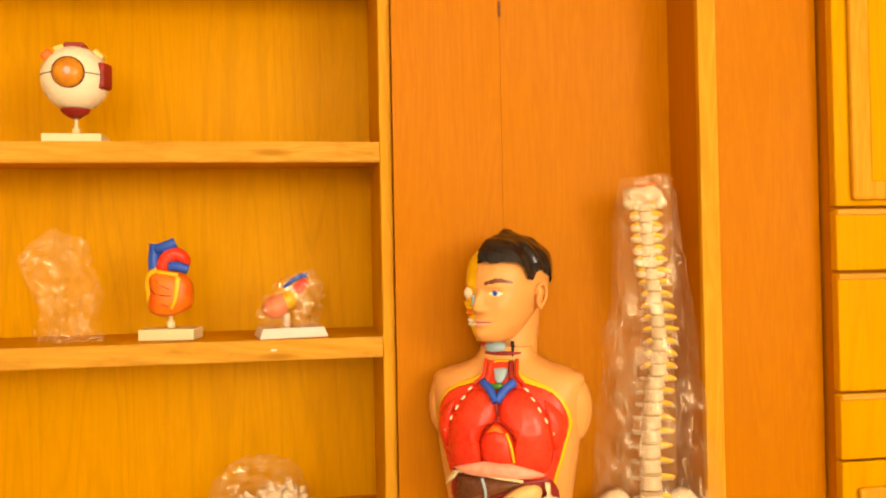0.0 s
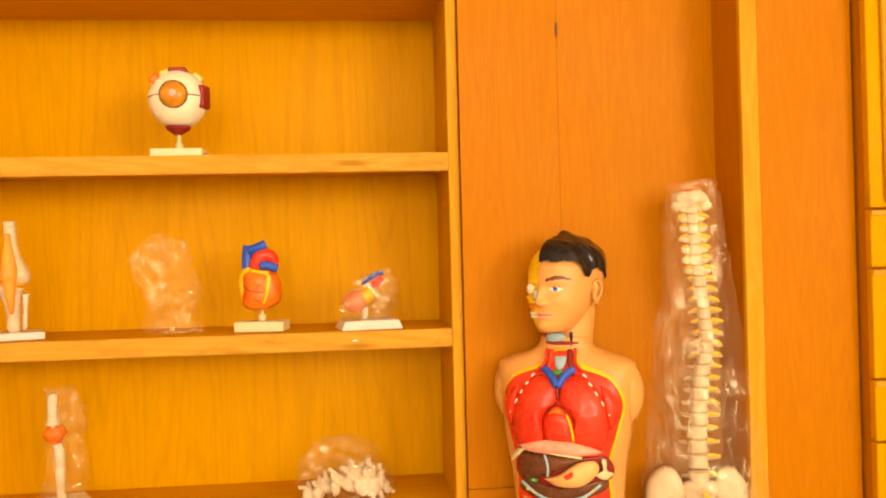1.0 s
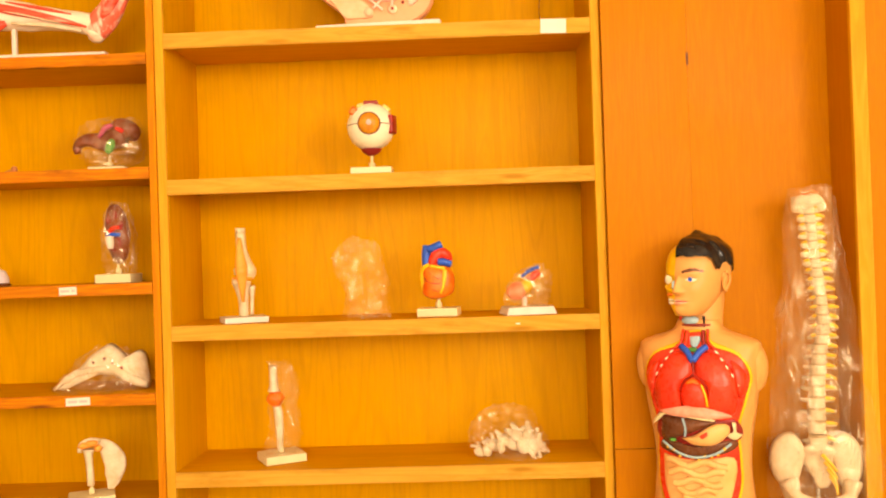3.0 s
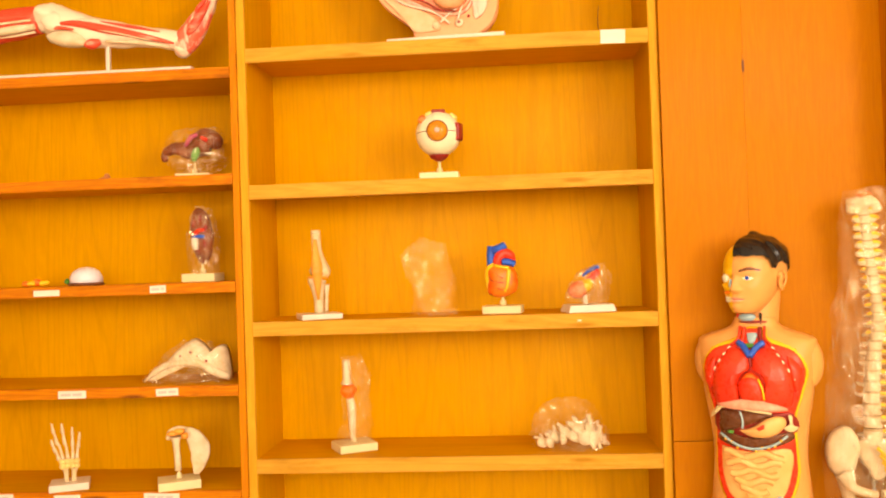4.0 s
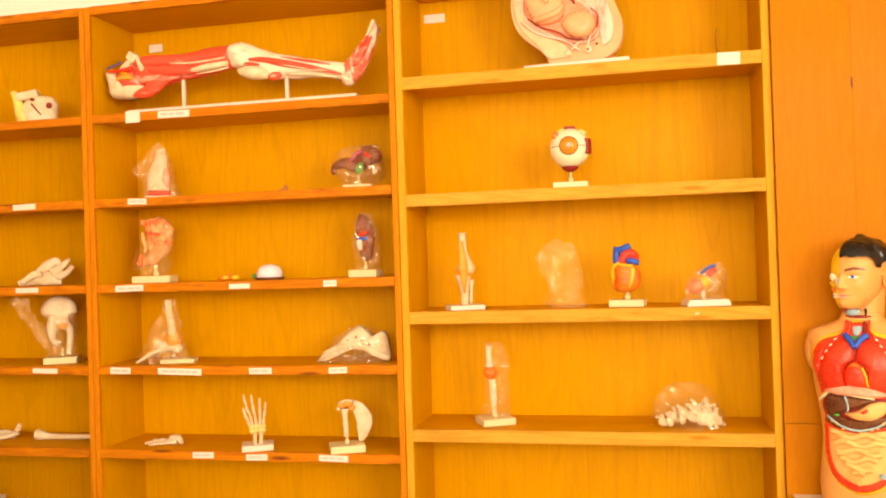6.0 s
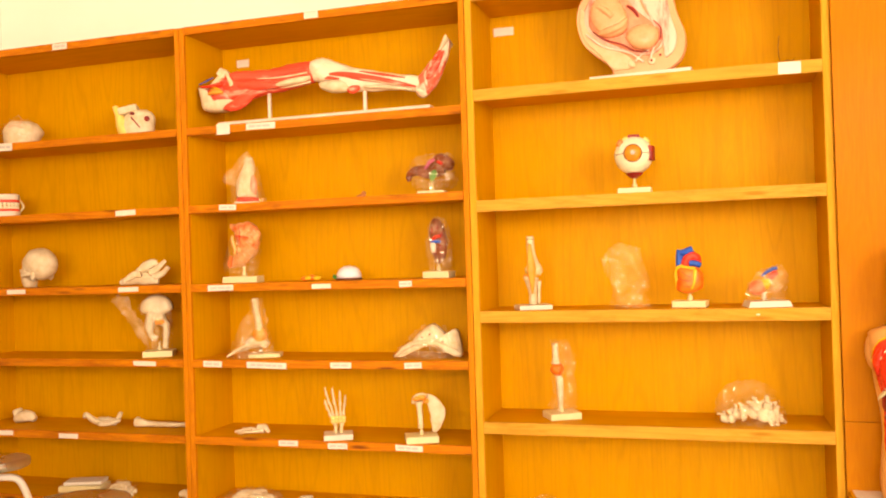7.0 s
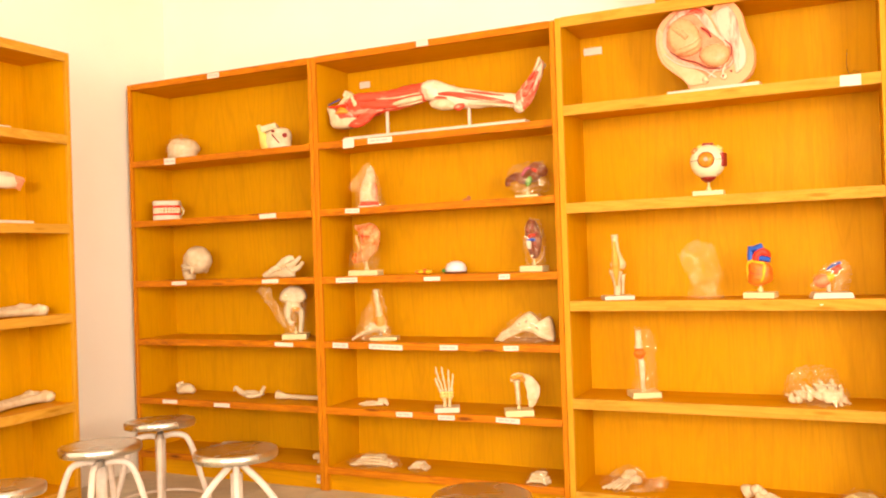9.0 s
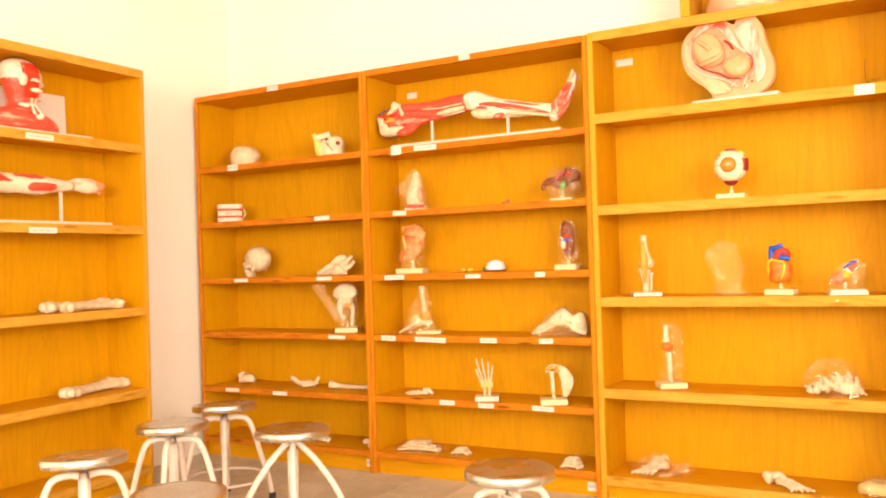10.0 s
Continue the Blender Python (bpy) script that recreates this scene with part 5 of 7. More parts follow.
for k in range(N):
    s = k / (N - 1)
    z = 0.250 + 0.610 * s ** 0.86
    x = float(np.interp(z, SPINE_Z, SPINE_X)) - 0.012
    y = 0.012 * math.sin(2 * math.pi * s * 0.95)
    r = float(np.interp(s, (0, 0.25, 0.55, 0.75, 1.0), (0.0245, 0.0215, 0.0160, 0.0150, 0.0165)))
    gap = 0.610 * ((min(k + 1, N) / (N - 1)) ** 0.86 - s ** 0.86)
    h = 0.42 * gap
    bm = fresh()
    vs = lathe(bm, [(0.0005, -h), (r * 0.94, -h), (r, -h * 0.75), (r * 0.84, 0), (r, h * 0.75), (r * 0.94, h), (0.0005, h)], seg=20, c=(x, y, z))
    wobble(vs, 0.0014, 70, k)
    if s > 0.72:
        for side in (-1, 1):
            wobble(tube(bm, [(x + side * 0.008, y, z, 0.007), (x + side * 0.020, y - 0.002, z - 0.001, 0.0075), (x + side * random.uniform(0.026, 0.031), y + 0.004, z + 0.002, 0.005)], 0, 8, 3), 0.002, 70, k)
    else:
        tube(bm, [(x + 0.4 * r, y + 0.012, z + 0.002, 0.006), (x + r + 0.012, y + 0.014, z + 0.003, 0.0045), (x + r + random.uniform(0.020, 0.030), y + 0.018, z + random.uniform(-0.002, 0.006), 0.0038)], 0, 8, 3)
        tube(bm, [(x - 0.4 * r, y + 0.014, z + 0.002, 0.006), (x - r - 0.004, y + 0.020, z + 0.003, 0.0045), (x - r - random.uniform(0.006, 0.012), y + 0.026, z + random.uniform(-0.002, 0.006), 0.0036)], 0, 8, 3)
    tube(bm, [(x, y + 0.5 * r, z, 0.006), (x + 0.004, y + r + 0.016, z - 0.006, 0.005), (x + 0.006, y + r + 0.028, z - 0.014, 0.004)], 0, 8, 3)
    vb = part("vertebra", bm, SPINE_BONE, th)
    bm = fresh()
    lathe(bm, [(0.0005, -0.07 * gap), (r * 0.93, -0.07 * gap), (r * 0.93, 0.07 * gap), (0.0005, 0.07 * gap)], seg=16, c=(x, y, z + 0.5 * gap))
    part("disc", bm, DISC, vb, "brownish disc")
    bm = fresh()
    d = random.uniform(0.016, 0.026)
    tube(bm, [(x + 0.7 * r, y - 0.004, z + 0.4 * gap, 0.0048), (x + r + 0.006, y - 0.004, z + 0.36 * gap, 0.0056), (x + r + d, y, z + random.uniform(0.0, 0.3) * gap, 0.0034)], 0, 8, 3)
    if s > 0.35:
        tube(bm, [(x - 0.7 * r, y - 0.002, z + 0.4 * gap, 0.0040), (x - r - 0.004, y, z + 0.36 * gap, 0.0044), (x - r - random.uniform(0.008, 0.014), y + 0.002, z + 0.2 * gap, 0.0028)], 0, 8, 3)
    part("nerve", bm, YELLOW, vb, "yellow nerve root")
bm = fresh()
wobble(ball(bm, (-0.004, 0, 0.882), (0.040, 0.034, 0.022), u=24, v=14), 0.008, 40, 3)
for side in (-1, 1):
    wobble(ball(bm, (-0.004 + side * 0.030, -0.006, 0.868), (0.014, 0.014, 0.014)), 0.003, 50, side)
part("skull_base", bm, SPINE_BONE, th)
bm = fresh()
wobble(ball(bm, (0.000, -0.008, 0.904), (0.020, 0.018, 0.007)), 0.003, 60)
part("skull_plate", bm, ORANGE, th)
bm = fresh()
vs = loft(bm, [(0.012, 0.010, 0.135, 0.010, 0.010), (0.008, 0.014, 0.165, 0.026, 0.014), (0.004, 0.010, 0.205, 0.044, 0.018), (0.002, 0, 0.235, 0.042, 0.020), (0.0, 0, 0.246, 0.026, 0.018)], 0, 24)
wobble(vs, 0.005, 40, 8)
part("sacrum", bm, SPINE_BONE, th)
bm = fresh()
for a in range(4):
    tube(bm, [(0.004 + 0.006 * a, -0.020, 0.225 - 0.018 * a, 0.005), (0.022 + 0.004 * a, -0.030, 0.205 - 0.02 * a, 0.004), (0.036, -0.034, 0.185 - 0.02 * a, 0.003)], 0, 8)
part("nerve", bm, YELLOW, th, "yellow sacral nerves")
WING = [(0.030, 0.225), (0.040, 0.255), (0.060, 0.276), (0.088, 0.272), (0.112, 0.245), (0.120, 0.205), (0.112, 0.165), (0.094, 0.140), (0.070, 0.130), (0.052, 0.150), (0.040, 0.185)]
for k in (-1, 1):
    hip = slab("hip_bone", [(k * a * (1.02 if k < 0 else 0.92), b) for a, b in WING], 0.012, -0.014, SPINE_BONE, th)
    bm = fresh()
    vs = tube(bm, [(k * 0.078, -0.012, 0.150, 0.024), (k * 0.064, -0.036, 0.122, 0.015), (k * 0.030, -0.052, 0.112, 0.011), (k * 0.006, -0.056, 0.112, 0.011)], 0, 14)
    vs += tube(bm, [(k * 0.078, 0.0, 0.145, 0.020), (k * 0.070, 0.010, 0.100, 0.016), (k * 0.056, 0.0, 0.070, 0.016), (k * 0.030, -0.030, 0.085, 0.009)], 0, 14)
    wobble(vs, 0.004, 40, k)
    part("pubic_arch", bm, SPINE_BONE, hip)
bag(th, [(0.01, 0, 0.01, 0.11, 0.07), (0.012, 0, 0.08, 0.138, 0.085), (0.010, 0, 0.20, 0.140, 0.088), (0.010, 0, 0.32, 0.130, 0.08), (0.008, 0, 0.48, 0.112, 0.066), (0.006, 0, 0.64, 0.092, 0.056), (0.002, 0, 0.80, 0.070, 0.048), (0.0, 0, 0.88, 0.060, 0.044), (0.0, 0, 0.918, 0.056, 0.038)], 0.009, 14, 21, film_plastic("spine_bag_film", 0.045, 0.60, 15.0, 0.16, 0.038))


# ---- models in the two reddish-edged bookcases ----
th = thing("leg_model", (-1.858, 0.09, 1.685), "life-size red and cream muscle leg model lying on a white stand", "anatomical model")
bm = fresh()
box(bm, -0.456, 0.472, -0.04, 0.04, 0, 0.020, 0.002)
part("base", bm, WHITE_PLASTIC, th)
for x, z in ((-0.235, 0.140), (0.190, 0.112)):
    bm = fresh()
    box(bm, x - 0.006, x + 0.006, -0.006, 0.006, 0.020, z, 0.001)
    part("post", bm, WHITE_PLASTIC, th)
bm = fresh()
vs = tube(bm, [(-0.440, 0, 0.178, 0.040), (-0.40, 0, 0.172, 0.058), (-0.35, 0, 0.170, 0.062), (-0.28, 0, 0.176, 0.054), (-0.20, 0, 0.182, 0.050), (-0.10, 0, 0.194, 0.049), (-0.03, 0, 0.202, 0.044)], 0, 36, 8, flat=0.85)
wobble(vs, 0.007, 16, 2)
wobble(vs, 0.003, 50, 5)
thigh = part("thigh", bm, MUSCLE, th, "red thigh muscles")
for pts in ([(-0.44, -0.020, 0.090, 0.014), (-0.39, -0.030, 0.085, 0.022), (-0.345, -0.034, 0.100, 0.028), (-0.29, -0.034, 0.130, 0.020), (-0.23, -0.030, 0.142, 0.008)], [(-0.42, -0.040, 0.205, 0.014), (-0.33, -0.046, 0.200, 0.022), (-0.22, -0.040, 0.196, 0.018), (-0.09, -0.036, 0.204, 0.010), (-0.04, -0.034, 0.206, 0.005)], [(-0.36, -0.044, 0.168, 0.012), (-0.27, -0.046, 0.160, 0.020), (-0.18, -0.040, 0.152, 0.012), (-0.12, -0.036, 0.158, 0.005)]):
    bm = fresh()
    wobble(tube(bm, pts, 0, 18, 6, flat=0.7), 0.003, 40, pts[0][0])
    part("muscle", bm, MUSCLE, thigh)
for pts in ([(-0.200, -0.040, 0.150, 0.003), (-0.15, -0.044, 0.155, 0.011), (-0.09, -0.044, 0.162, 0.013), (-0.030, -0.038, 0.170, 0.009)], [(-0.28, -0.052, 0.184, 0.0015), (-0.16, -0.050, 0.180, 0.0035), (-0.04, -0.042, 0.190, 0.004)], [(-0.16, -0.040, 0.138, 0.0015), (-0.09, -0.038, 0.144, 0.004), (-0.03, -0.034, 0.154, 0.004)]):
    bm = fresh()
    tube(bm, pts, 0, 12)
    part("tendon", bm, WHITE_BONE, thigh)
bm = fresh()
vs = tube(bm, [(-0.02, 0, 0.206, 0.046), (0.03, 0, 0.196, 0.046), (0.09, 0, 0.168, 0.050), (0.14, 0, 0.150, 0.050), (0.20, 0, 0.144, 0.042), (0.28, 0, 0.132, 0.036), (0.36, 0, 0.120, 0.031), (0.42, 0, 0.110, 0.032), (0.450, 0, 0.108, 0.028)], 0, 36, 8, flat=0.8)
wobble(vs, 0.005, 18, 3)
calf = part("calf", bm, TENDON, th, "cream and red calf")
bm = fresh()
wobble(tube(bm, [(0.006, -0.026, 0.142, 0.006), (0.035, -0.034, 0.132, 0.020), (0.075, -0.036, 0.126, 0.026), (0.115, -0.032, 0.118, 0.020), (0.140, -0.026, 0.112, 0.006)], 0, 18, 6), 0.002, 30)
part("belly", bm, WHITE_BONE, calf, "white calf muscle head")
for pts in ([(0.05, -0.038, 0.176, 0.004), (0.11, -0.044, 0.170, 0.010), (0.19, -0.040, 0.152, 0.013), (0.28, -0.034, 0.132, 0.011), (0.36, -0.030, 0.112, 0.007), (0.415, -0.028, 0.096, 0.003)], [(0.130, -0.030, 0.106, 0.008), (0.155, -0.034, 0.106, 0.017), (0.180, -0.030, 0.114, 0.008)], [(0.02, -0.036, 0.160, 0.003), (0.055, -0.044, 0.160, 0.006), (0.10, -0.046, 0.152, 0.003)], [(0.18, -0.026, 0.178, 0.002), (0.28, -0.028, 0.156, 0.005), (0.37, -0.024, 0.136, 0.002)]):
    bm = fresh()
    tube(bm, pts, 0, 12)
    part("muscle", bm, MUSCLE, calf)
for pts in ([(0.12, -0.046, 0.158, 0.0015), (0.22, -0.046, 0.138, 0.003), (0.34, -0.034, 0.108, 0.0015)], [(0.20, -0.036, 0.112, 0.004), (0.30, -0.032, 0.104, 0.007), (0.40, -0.024, 0.086, 0.005)]):
    bm = fresh()
    tube(bm, pts, 0, 10)
    part("tendon", bm, WHITE_BONE, calf)
bm = fresh()
wobble(ball(bm, (-0.004, -0.010, 0.214), (0.040, 0.044, 0.036), u=24, v=16), 0.008, 26, 4)
wobble(ball(bm, (0.024, -0.026, 0.186), (0.040, 0.026, 0.034), (0, 30, 0), u=20, v=14), 0.006, 30, 6)
part("kneecap", bm, TENDON, th)
bm = fresh()
vs = tube(bm, [(0.412, 0, 0.094, 0.030), (0.440, 0, 0.104, 0.038), (0.468, 0, 0.138, 0.038), (0.496, 0, 0.178, 0.032), (0.520, 0, 0.216, 0.025), (0.536, 0, 0.250, 0.016), (0.542, 0, 0.268, 0.008)], 0, 30, 7, flat=0.8)
wobble(vs, 0.005, 26, 6)
foot = part("foot", bm, plain("streaked_foot_plastic", (0.84, 0.62, 0.44), 0.36, (0.74, 0.13, 0.07), 30.0, contrast=(0.44, 0.56), stretch=(1.0, 1.0, 0.35)), th, "red and cream foot with toes up")
bm = fresh()
wobble(ball(bm, (0.432, 0.0, 0.082), (0.026, 0.028, 0.026)), 0.004, 40)
part("heel", bm, TENDON, foot)
for pts in ([(0.462, -0.030, 0.120, 0.006), (0.482, -0.034, 0.145, 0.014), (0.508, -0.030, 0.185, 0.012), (0.530, -0.022, 0.225, 0.004)], [(0.486, -0.026, 0.190, 0.004), (0.500, -0.030, 0.205, 0.007), (0.520, -0.024, 0.232, 0.004)]):
    bm = fresh()
    tube(bm, pts, 0, 10)
    part("muscle", bm, MUSCLE, foot)
for k in range(5):
    bm = fresh()
    y0 = -0.026 + 0.013 * k
    tube(bm, [(0.500 + 0.002 * k, y0 * 0.8, 0.205, 0.005), (0.522 + 0.002 * k, y0, 0.240, 0.006), (0.536 + 0.002 * k, y0, 0.268 - 0.004 * k, 0.0075), (0.541 + 0.002 * k, y0, 0.284 - 0.005 * k, 0.0045)], 0, 10)
    part("toe", bm, WHITE_BONE, foot)
hip = slab("hip_section", [(-0.564, 0.182), (-0.522, 0.180), (-0.500, 0.150), (-0.470, 0.115), (-0.440, 0.098), (-0.380, 0.112), (-0.374, 0.098), (-0.430, 0.074), (-0.470, 0.068), (-0.538, 0.080), (-0.550, 0.130)], 0.02, -0.042, WHITE_BONE, th, "cream cut hip section")
bm = fresh()
wobble(loft(bm, [(-0.46, 0, 0.085, 0.060, 0.036), (-0.46, 0, 0.12, 0.070, 0.044), (-0.46, 0, 0.16, 0.066, 0.046), (-0.43, 0, 0.20, 0.046, 0.040), (-0.42, 0, 0.216, 0.02, 0.02)], 0, 28), 0.008, 30, 8)
part("pelvic_muscle", bm, MUSCLE, hip)
for c, rot, size in (((-0.425, -0.030, 0.222), 36, (0.020, 0.026, 0.016)), ((-0.452, -0.046, 0.190), -42, (0.030, 0.010, 0.010)), ((-0.392, -0.048, 0.196), 66, (0.034, 0.010, 0.009))):
    bm = fresh()
    box(bm, -size[0], size[0], -size[1], size[1], -size[2], size[2], 0.005, m=pose(*c, 0, rot, 0))
    wobble(bm.verts, 0.003, 50, rot)
    part("cut_bone", bm, WHITE_BONE, hip)
for mat_, pts in ((BLUE, [(-0.540, -0.040, 0.186, 0.0022), (-0.49, -0.054, 0.196, 0.003), (-0.46, -0.058, 0.206, 0.002)]), (CARTILAGE, [(-0.49, -0.050, 0.140, 0.006), (-0.455, -0.056, 0.146, 0.012), (-0.42, -0.056, 0.140, 0.007)]), (YELLOW, [(-0.478, -0.054, 0.158, 0.002), (-0.45, -0.066, 0.160, 0.003), (-0.425, -0.062, 0.150, 0.002)]), (RED, [(-0.535, -0.040, 0.176, 0.004), (-0.48, -0.056, 0.170, 0.007), (-0.42, -0.058, 0.176, 0.009)])):
    bm = fresh()
    tube(bm, pts, 0, 8)
    part("vessel", bm, mat_, hip)

th = thing("larynx_model", (-2.225, 0.12, 1.361), "white and pink larynx model inside a clear bag", "anatomical model", 20)
stand(th, 0.10, 0.075, 0.012, WHITE_PLASTIC)
bm = fresh()
vs = loft(bm, [(0, 0, 0.03, 0.046, 0.034), (0, 0, 0.065, 0.044, 0.034), (-0.004, 0, 0.11, 0.038, 0.030), (0.004, 0, 0.15, 0.024, 0.022), (0.008, 0, 0.185, 0.017, 0.016), (0.008, 0, 0.195, 0.016, 0.015)], 0, 22)
wobble(vs, 0.010, 24, 3)
part("body", bm, WHITE_BONE, th)
bm = fresh()
wobble(ball(bm, (0.028, -0.016, 0.080), (0.016, 0.018, 0.045)), 0.005, 30)
part("muscle", bm, PINK, th)
bm = fresh()
lathe(bm, [(0.0005, 0.012), (0.046, 0.012), (0.048, 0.020), (0.046, 0.030), (0.0005, 0.030)], seg=24)
part("collar", bm, MUSCLE, th)
bag(th, [(0, 0, 0.003, 0.075, 0.05), (0, 0, 0.04, 0.075, 0.05), (-0.006, 0, 0.11, 0.056, 0.042), (0.0, 0, 0.17, 0.036, 0.028), (0.008, 0, 0.215, 0.012, 0.01)], 0.012, 22, 2)
bag(th, [(-0.03, -0.01, 0.07, 0.010, 0.008), (-0.072, -0.012, 0.098, 0.030, 0.012), (-0.055, -0.012, 0.135, 0.030, 0.012), (-0.022, -0.010, 0.185, 0.024, 0.010), (0.004, -0.01, 0.222, 0.006, 0.004)], 0.008, 26, 5, BAG_LIGHT, name="bag_fold")

th = thing("liver_model", (-1.405, 0.11, 1.361), "dark red liver model in a clear bag on a base", "anatomical model", 6)
stand(th, 0.105, 0.075, 0.014)
rod(th, 0.014, 0.05, 0.004)
bm = fresh()
vs = tube(bm, [(-0.088, 0, 0.058, 0.007), (-0.092, 0, 0.082, 0.014), (-0.062, 0, 0.094, 0.019), (-0.022, 0, 0.088, 0.024), (0.014, 0, 0.100, 0.036), (0.046, 0, 0.120, 0.042), (0.068, 0, 0.108, 0.028), (0.076, 0, 0.092, 0.010)], 0, 22, 6, flat=0.6)
wobble(vs, 0.008, 30, 7)
part("liver", bm, MAROON, th)
bm = fresh()
ball(bm, (0.012, -0.034, 0.072), (0.013, 0.012, 0.024), (0, 20, 0))
part("gall_bladder", bm, GREEN, th, "green gall bladder")
for mat_, pts in ((plain("magenta_plastic", (0.55, 0.08, 0.16), 0.35), [(-0.02, -0.03, 0.10, 0.006), (0.0, -0.036, 0.125, 0.008), (0.02, -0.034, 0.135, 0.006)]), (RED, [(0.03, -0.036, 0.125, 0.006), (0.05, -0.036, 0.115, 0.007)])):
    bm = fresh()
    tube(bm, pts, 0, 8)
    part("vessel", bm, mat_, th)
bag(th, [(0.0, 0, 0.012, 0.06, 0.05), (0.01, 0, 0.05, 0.088, 0.06), (0.0, 0, 0.10, 0.10, 0.058), (0.02, 0, 0.145, 0.075, 0.04), (0.03, 0, 0.165, 0.03, 0.02)], 0.012, 22, 4)

th = thing("clay_fragment", (-1.72, 0.14, 1.361), "small reddish brown fragment lying on the shelf", "fragment")
bm = fresh()
for c, r in (((0, 0, 0.010), (0.018, 0.012, 0.010)), ((0.014, 0, 0.022), (0.009, 0.008, 0.011))):
    wobble(ball(bm, c, r), 0.003, 60)
part("lump", bm, plain("fired_clay", (0.50, 0.17, 0.05), 0.6), th)

th = thing("stomach_model", (-2.245, 0.10, 1.035), "orange pink stomach model in a bag on a cream stand", "anatomical model", 8)
stand(th, 0.15, 0.085, 0.026)
rod(th, 0.026, 0.075, 0.005, at=(0.005, 0))
bm = fresh()
vs = tube(bm, [(-0.070, 0, 0.076, 0.006), (-0.058, 0, 0.078, 0.015), (-0.034, 0, 0.086, 0.024), (0.0, 0, 0.106, 0.036), (0.022, 0, 0.142, 0.044), (0.026, 0, 0.180, 0.047), (0.018, 0, 0.214, 0.045), (0.014, 0, 0.236, 0.030)], 0, 28, 6, flat=0.7)
wobble(vs, 0.012, 24, 3)
st = part("stomach", bm, plain("brownish_salmon_plastic", (0.56, 0.22, 0.075), 0.36, (0.66, 0.34, 0.13), 26.0), th)
bm = fresh()
vs = tube(bm, [(0.002, -0.004, 0.120, 0.030), (0.020, -0.005, 0.150, 0.044), (0.026, -0.006, 0.182, 0.050), (0.020, -0.005, 0.214, 0.050), (0.014, -0.002, 0.238, 0.040), (0.010, 0.0, 0.250, 0.022)], 0, 40, 8, flat=0.76)
vs += tube(bm, [(-0.034, -0.006, 0.246, 0.010), (-0.022, -0.010, 0.228, 0.016), (0.0, -0.012, 0.214, 0.018)], 0, 16, 6)
wobble(vs, 0.012, 30, 6)
wobble(vs, 0.006, 80, 2)
part("muscle_layer", bm, plain("ragged_orange_plastic", (0.78, 0.16, 0.035), 0.34, (0.82, 0.40, 0.16), 30.0, contrast=(0.40, 0.60), detail=5.0), st, "ragged orange-red muscle layer")
for k, pts in enumerate(([(-0.016, -0.044, 0.196, 0.0016), (0.020, -0.047, 0.190, 0.0020), (0.060, -0.030, 0.186, 0.0016)], [(0.0, -0.040, 0.236, 0.0016), (0.008, -0.046, 0.206, 0.0018), (0.004, -0.044, 0.170, 0.0014)])):
    bm = fresh()
    tube(bm, pts, 0, 8)
    part("cut_edge", bm, RED, st)
bm = fresh()
wobble(tube(bm, [(-0.050, -0.010, 0.108, 0.006), (-0.046, -0.020, 0.094, 0.010), (-0.050, -0.018, 0.076, 0.009), (-0.056, -0.006, 0.064, 0.005)], 0, 12), 0.005, 44)
part("muscle_band", bm, ORANGE, st)
bm = fresh()
tube(bm, [(-0.034, -0.028, 0.196, 0.004), (-0.030, -0.030, 0.168, 0.007), (-0.020, -0.032, 0.140, 0.006), (-0.024, -0.030, 0.118, 0.003)], 0, 8)
part("vessel", bm, PEACH, st)
bag(th, [(0.0, 0, 0.03, 0.062, 0.04), (-0.008, 0, 0.07, 0.082, 0.044), (0.0, 0, 0.13, 0.070, 0.046), (0.018, 0, 0.20, 0.064, 0.044), (0.02, 0, 0.245, 0.04, 0.025)], 0.009, 24, 6, BAG_LIGHT)

th = thing("gland_model", (-1.935, 0.10, 1.035), "small orange and yellow gland model lying on the shelf", "anatomical model", 12)
bm = fresh()
for c, r, mi in (((-0.022, 0, 0.010), (0.020, 0.014, 0.009), 0), ((0.004, 0.002, 0.013), (0.018, 0.014, 0.012), 0), ((0.026, 0, 0.010), (0.016, 0.014, 0.010), 1), ((-0.008, -0.008, 0.012), (0.014, 0.008, 0.009), 1)):
    wobble(ball(bm, c, r, mi=mi), 0.004, 60, c[0] * 90)
part("gland", bm, [ORANGE, YELLOW], th)

th = thing("brain_half_model", (-1.765, 0.10, 1.035), "pale mauve brain cap model lying face down", "anatomical model")
bm = fresh()
lathe(bm, [(0.0005, 0.058), (0.022, 0.055), (0.040, 0.044), (0.049, 0.026), (0.050, 0.010), (0.046, 0.008), (0.0005, 0.008)], seg=32)
part("cap", bm, MAUVE, th)
bm = fresh()
lathe(bm, [(0.0005, 0.0), (0.052, 0.0), (0.056, 0.005), (0.050, 0.0095), (0.0005, 0.0095)], seg=32)
part("rim", bm, BROWN, th)
bm = fresh()
tube(bm, [(-0.046, -0.02, 0.012, 0.008), (-0.058, -0.014, 0.014, 0.008), (-0.062, 0.0, 0.020, 0.005)], 0, 8)
part("stem", bm, GREEN, th)

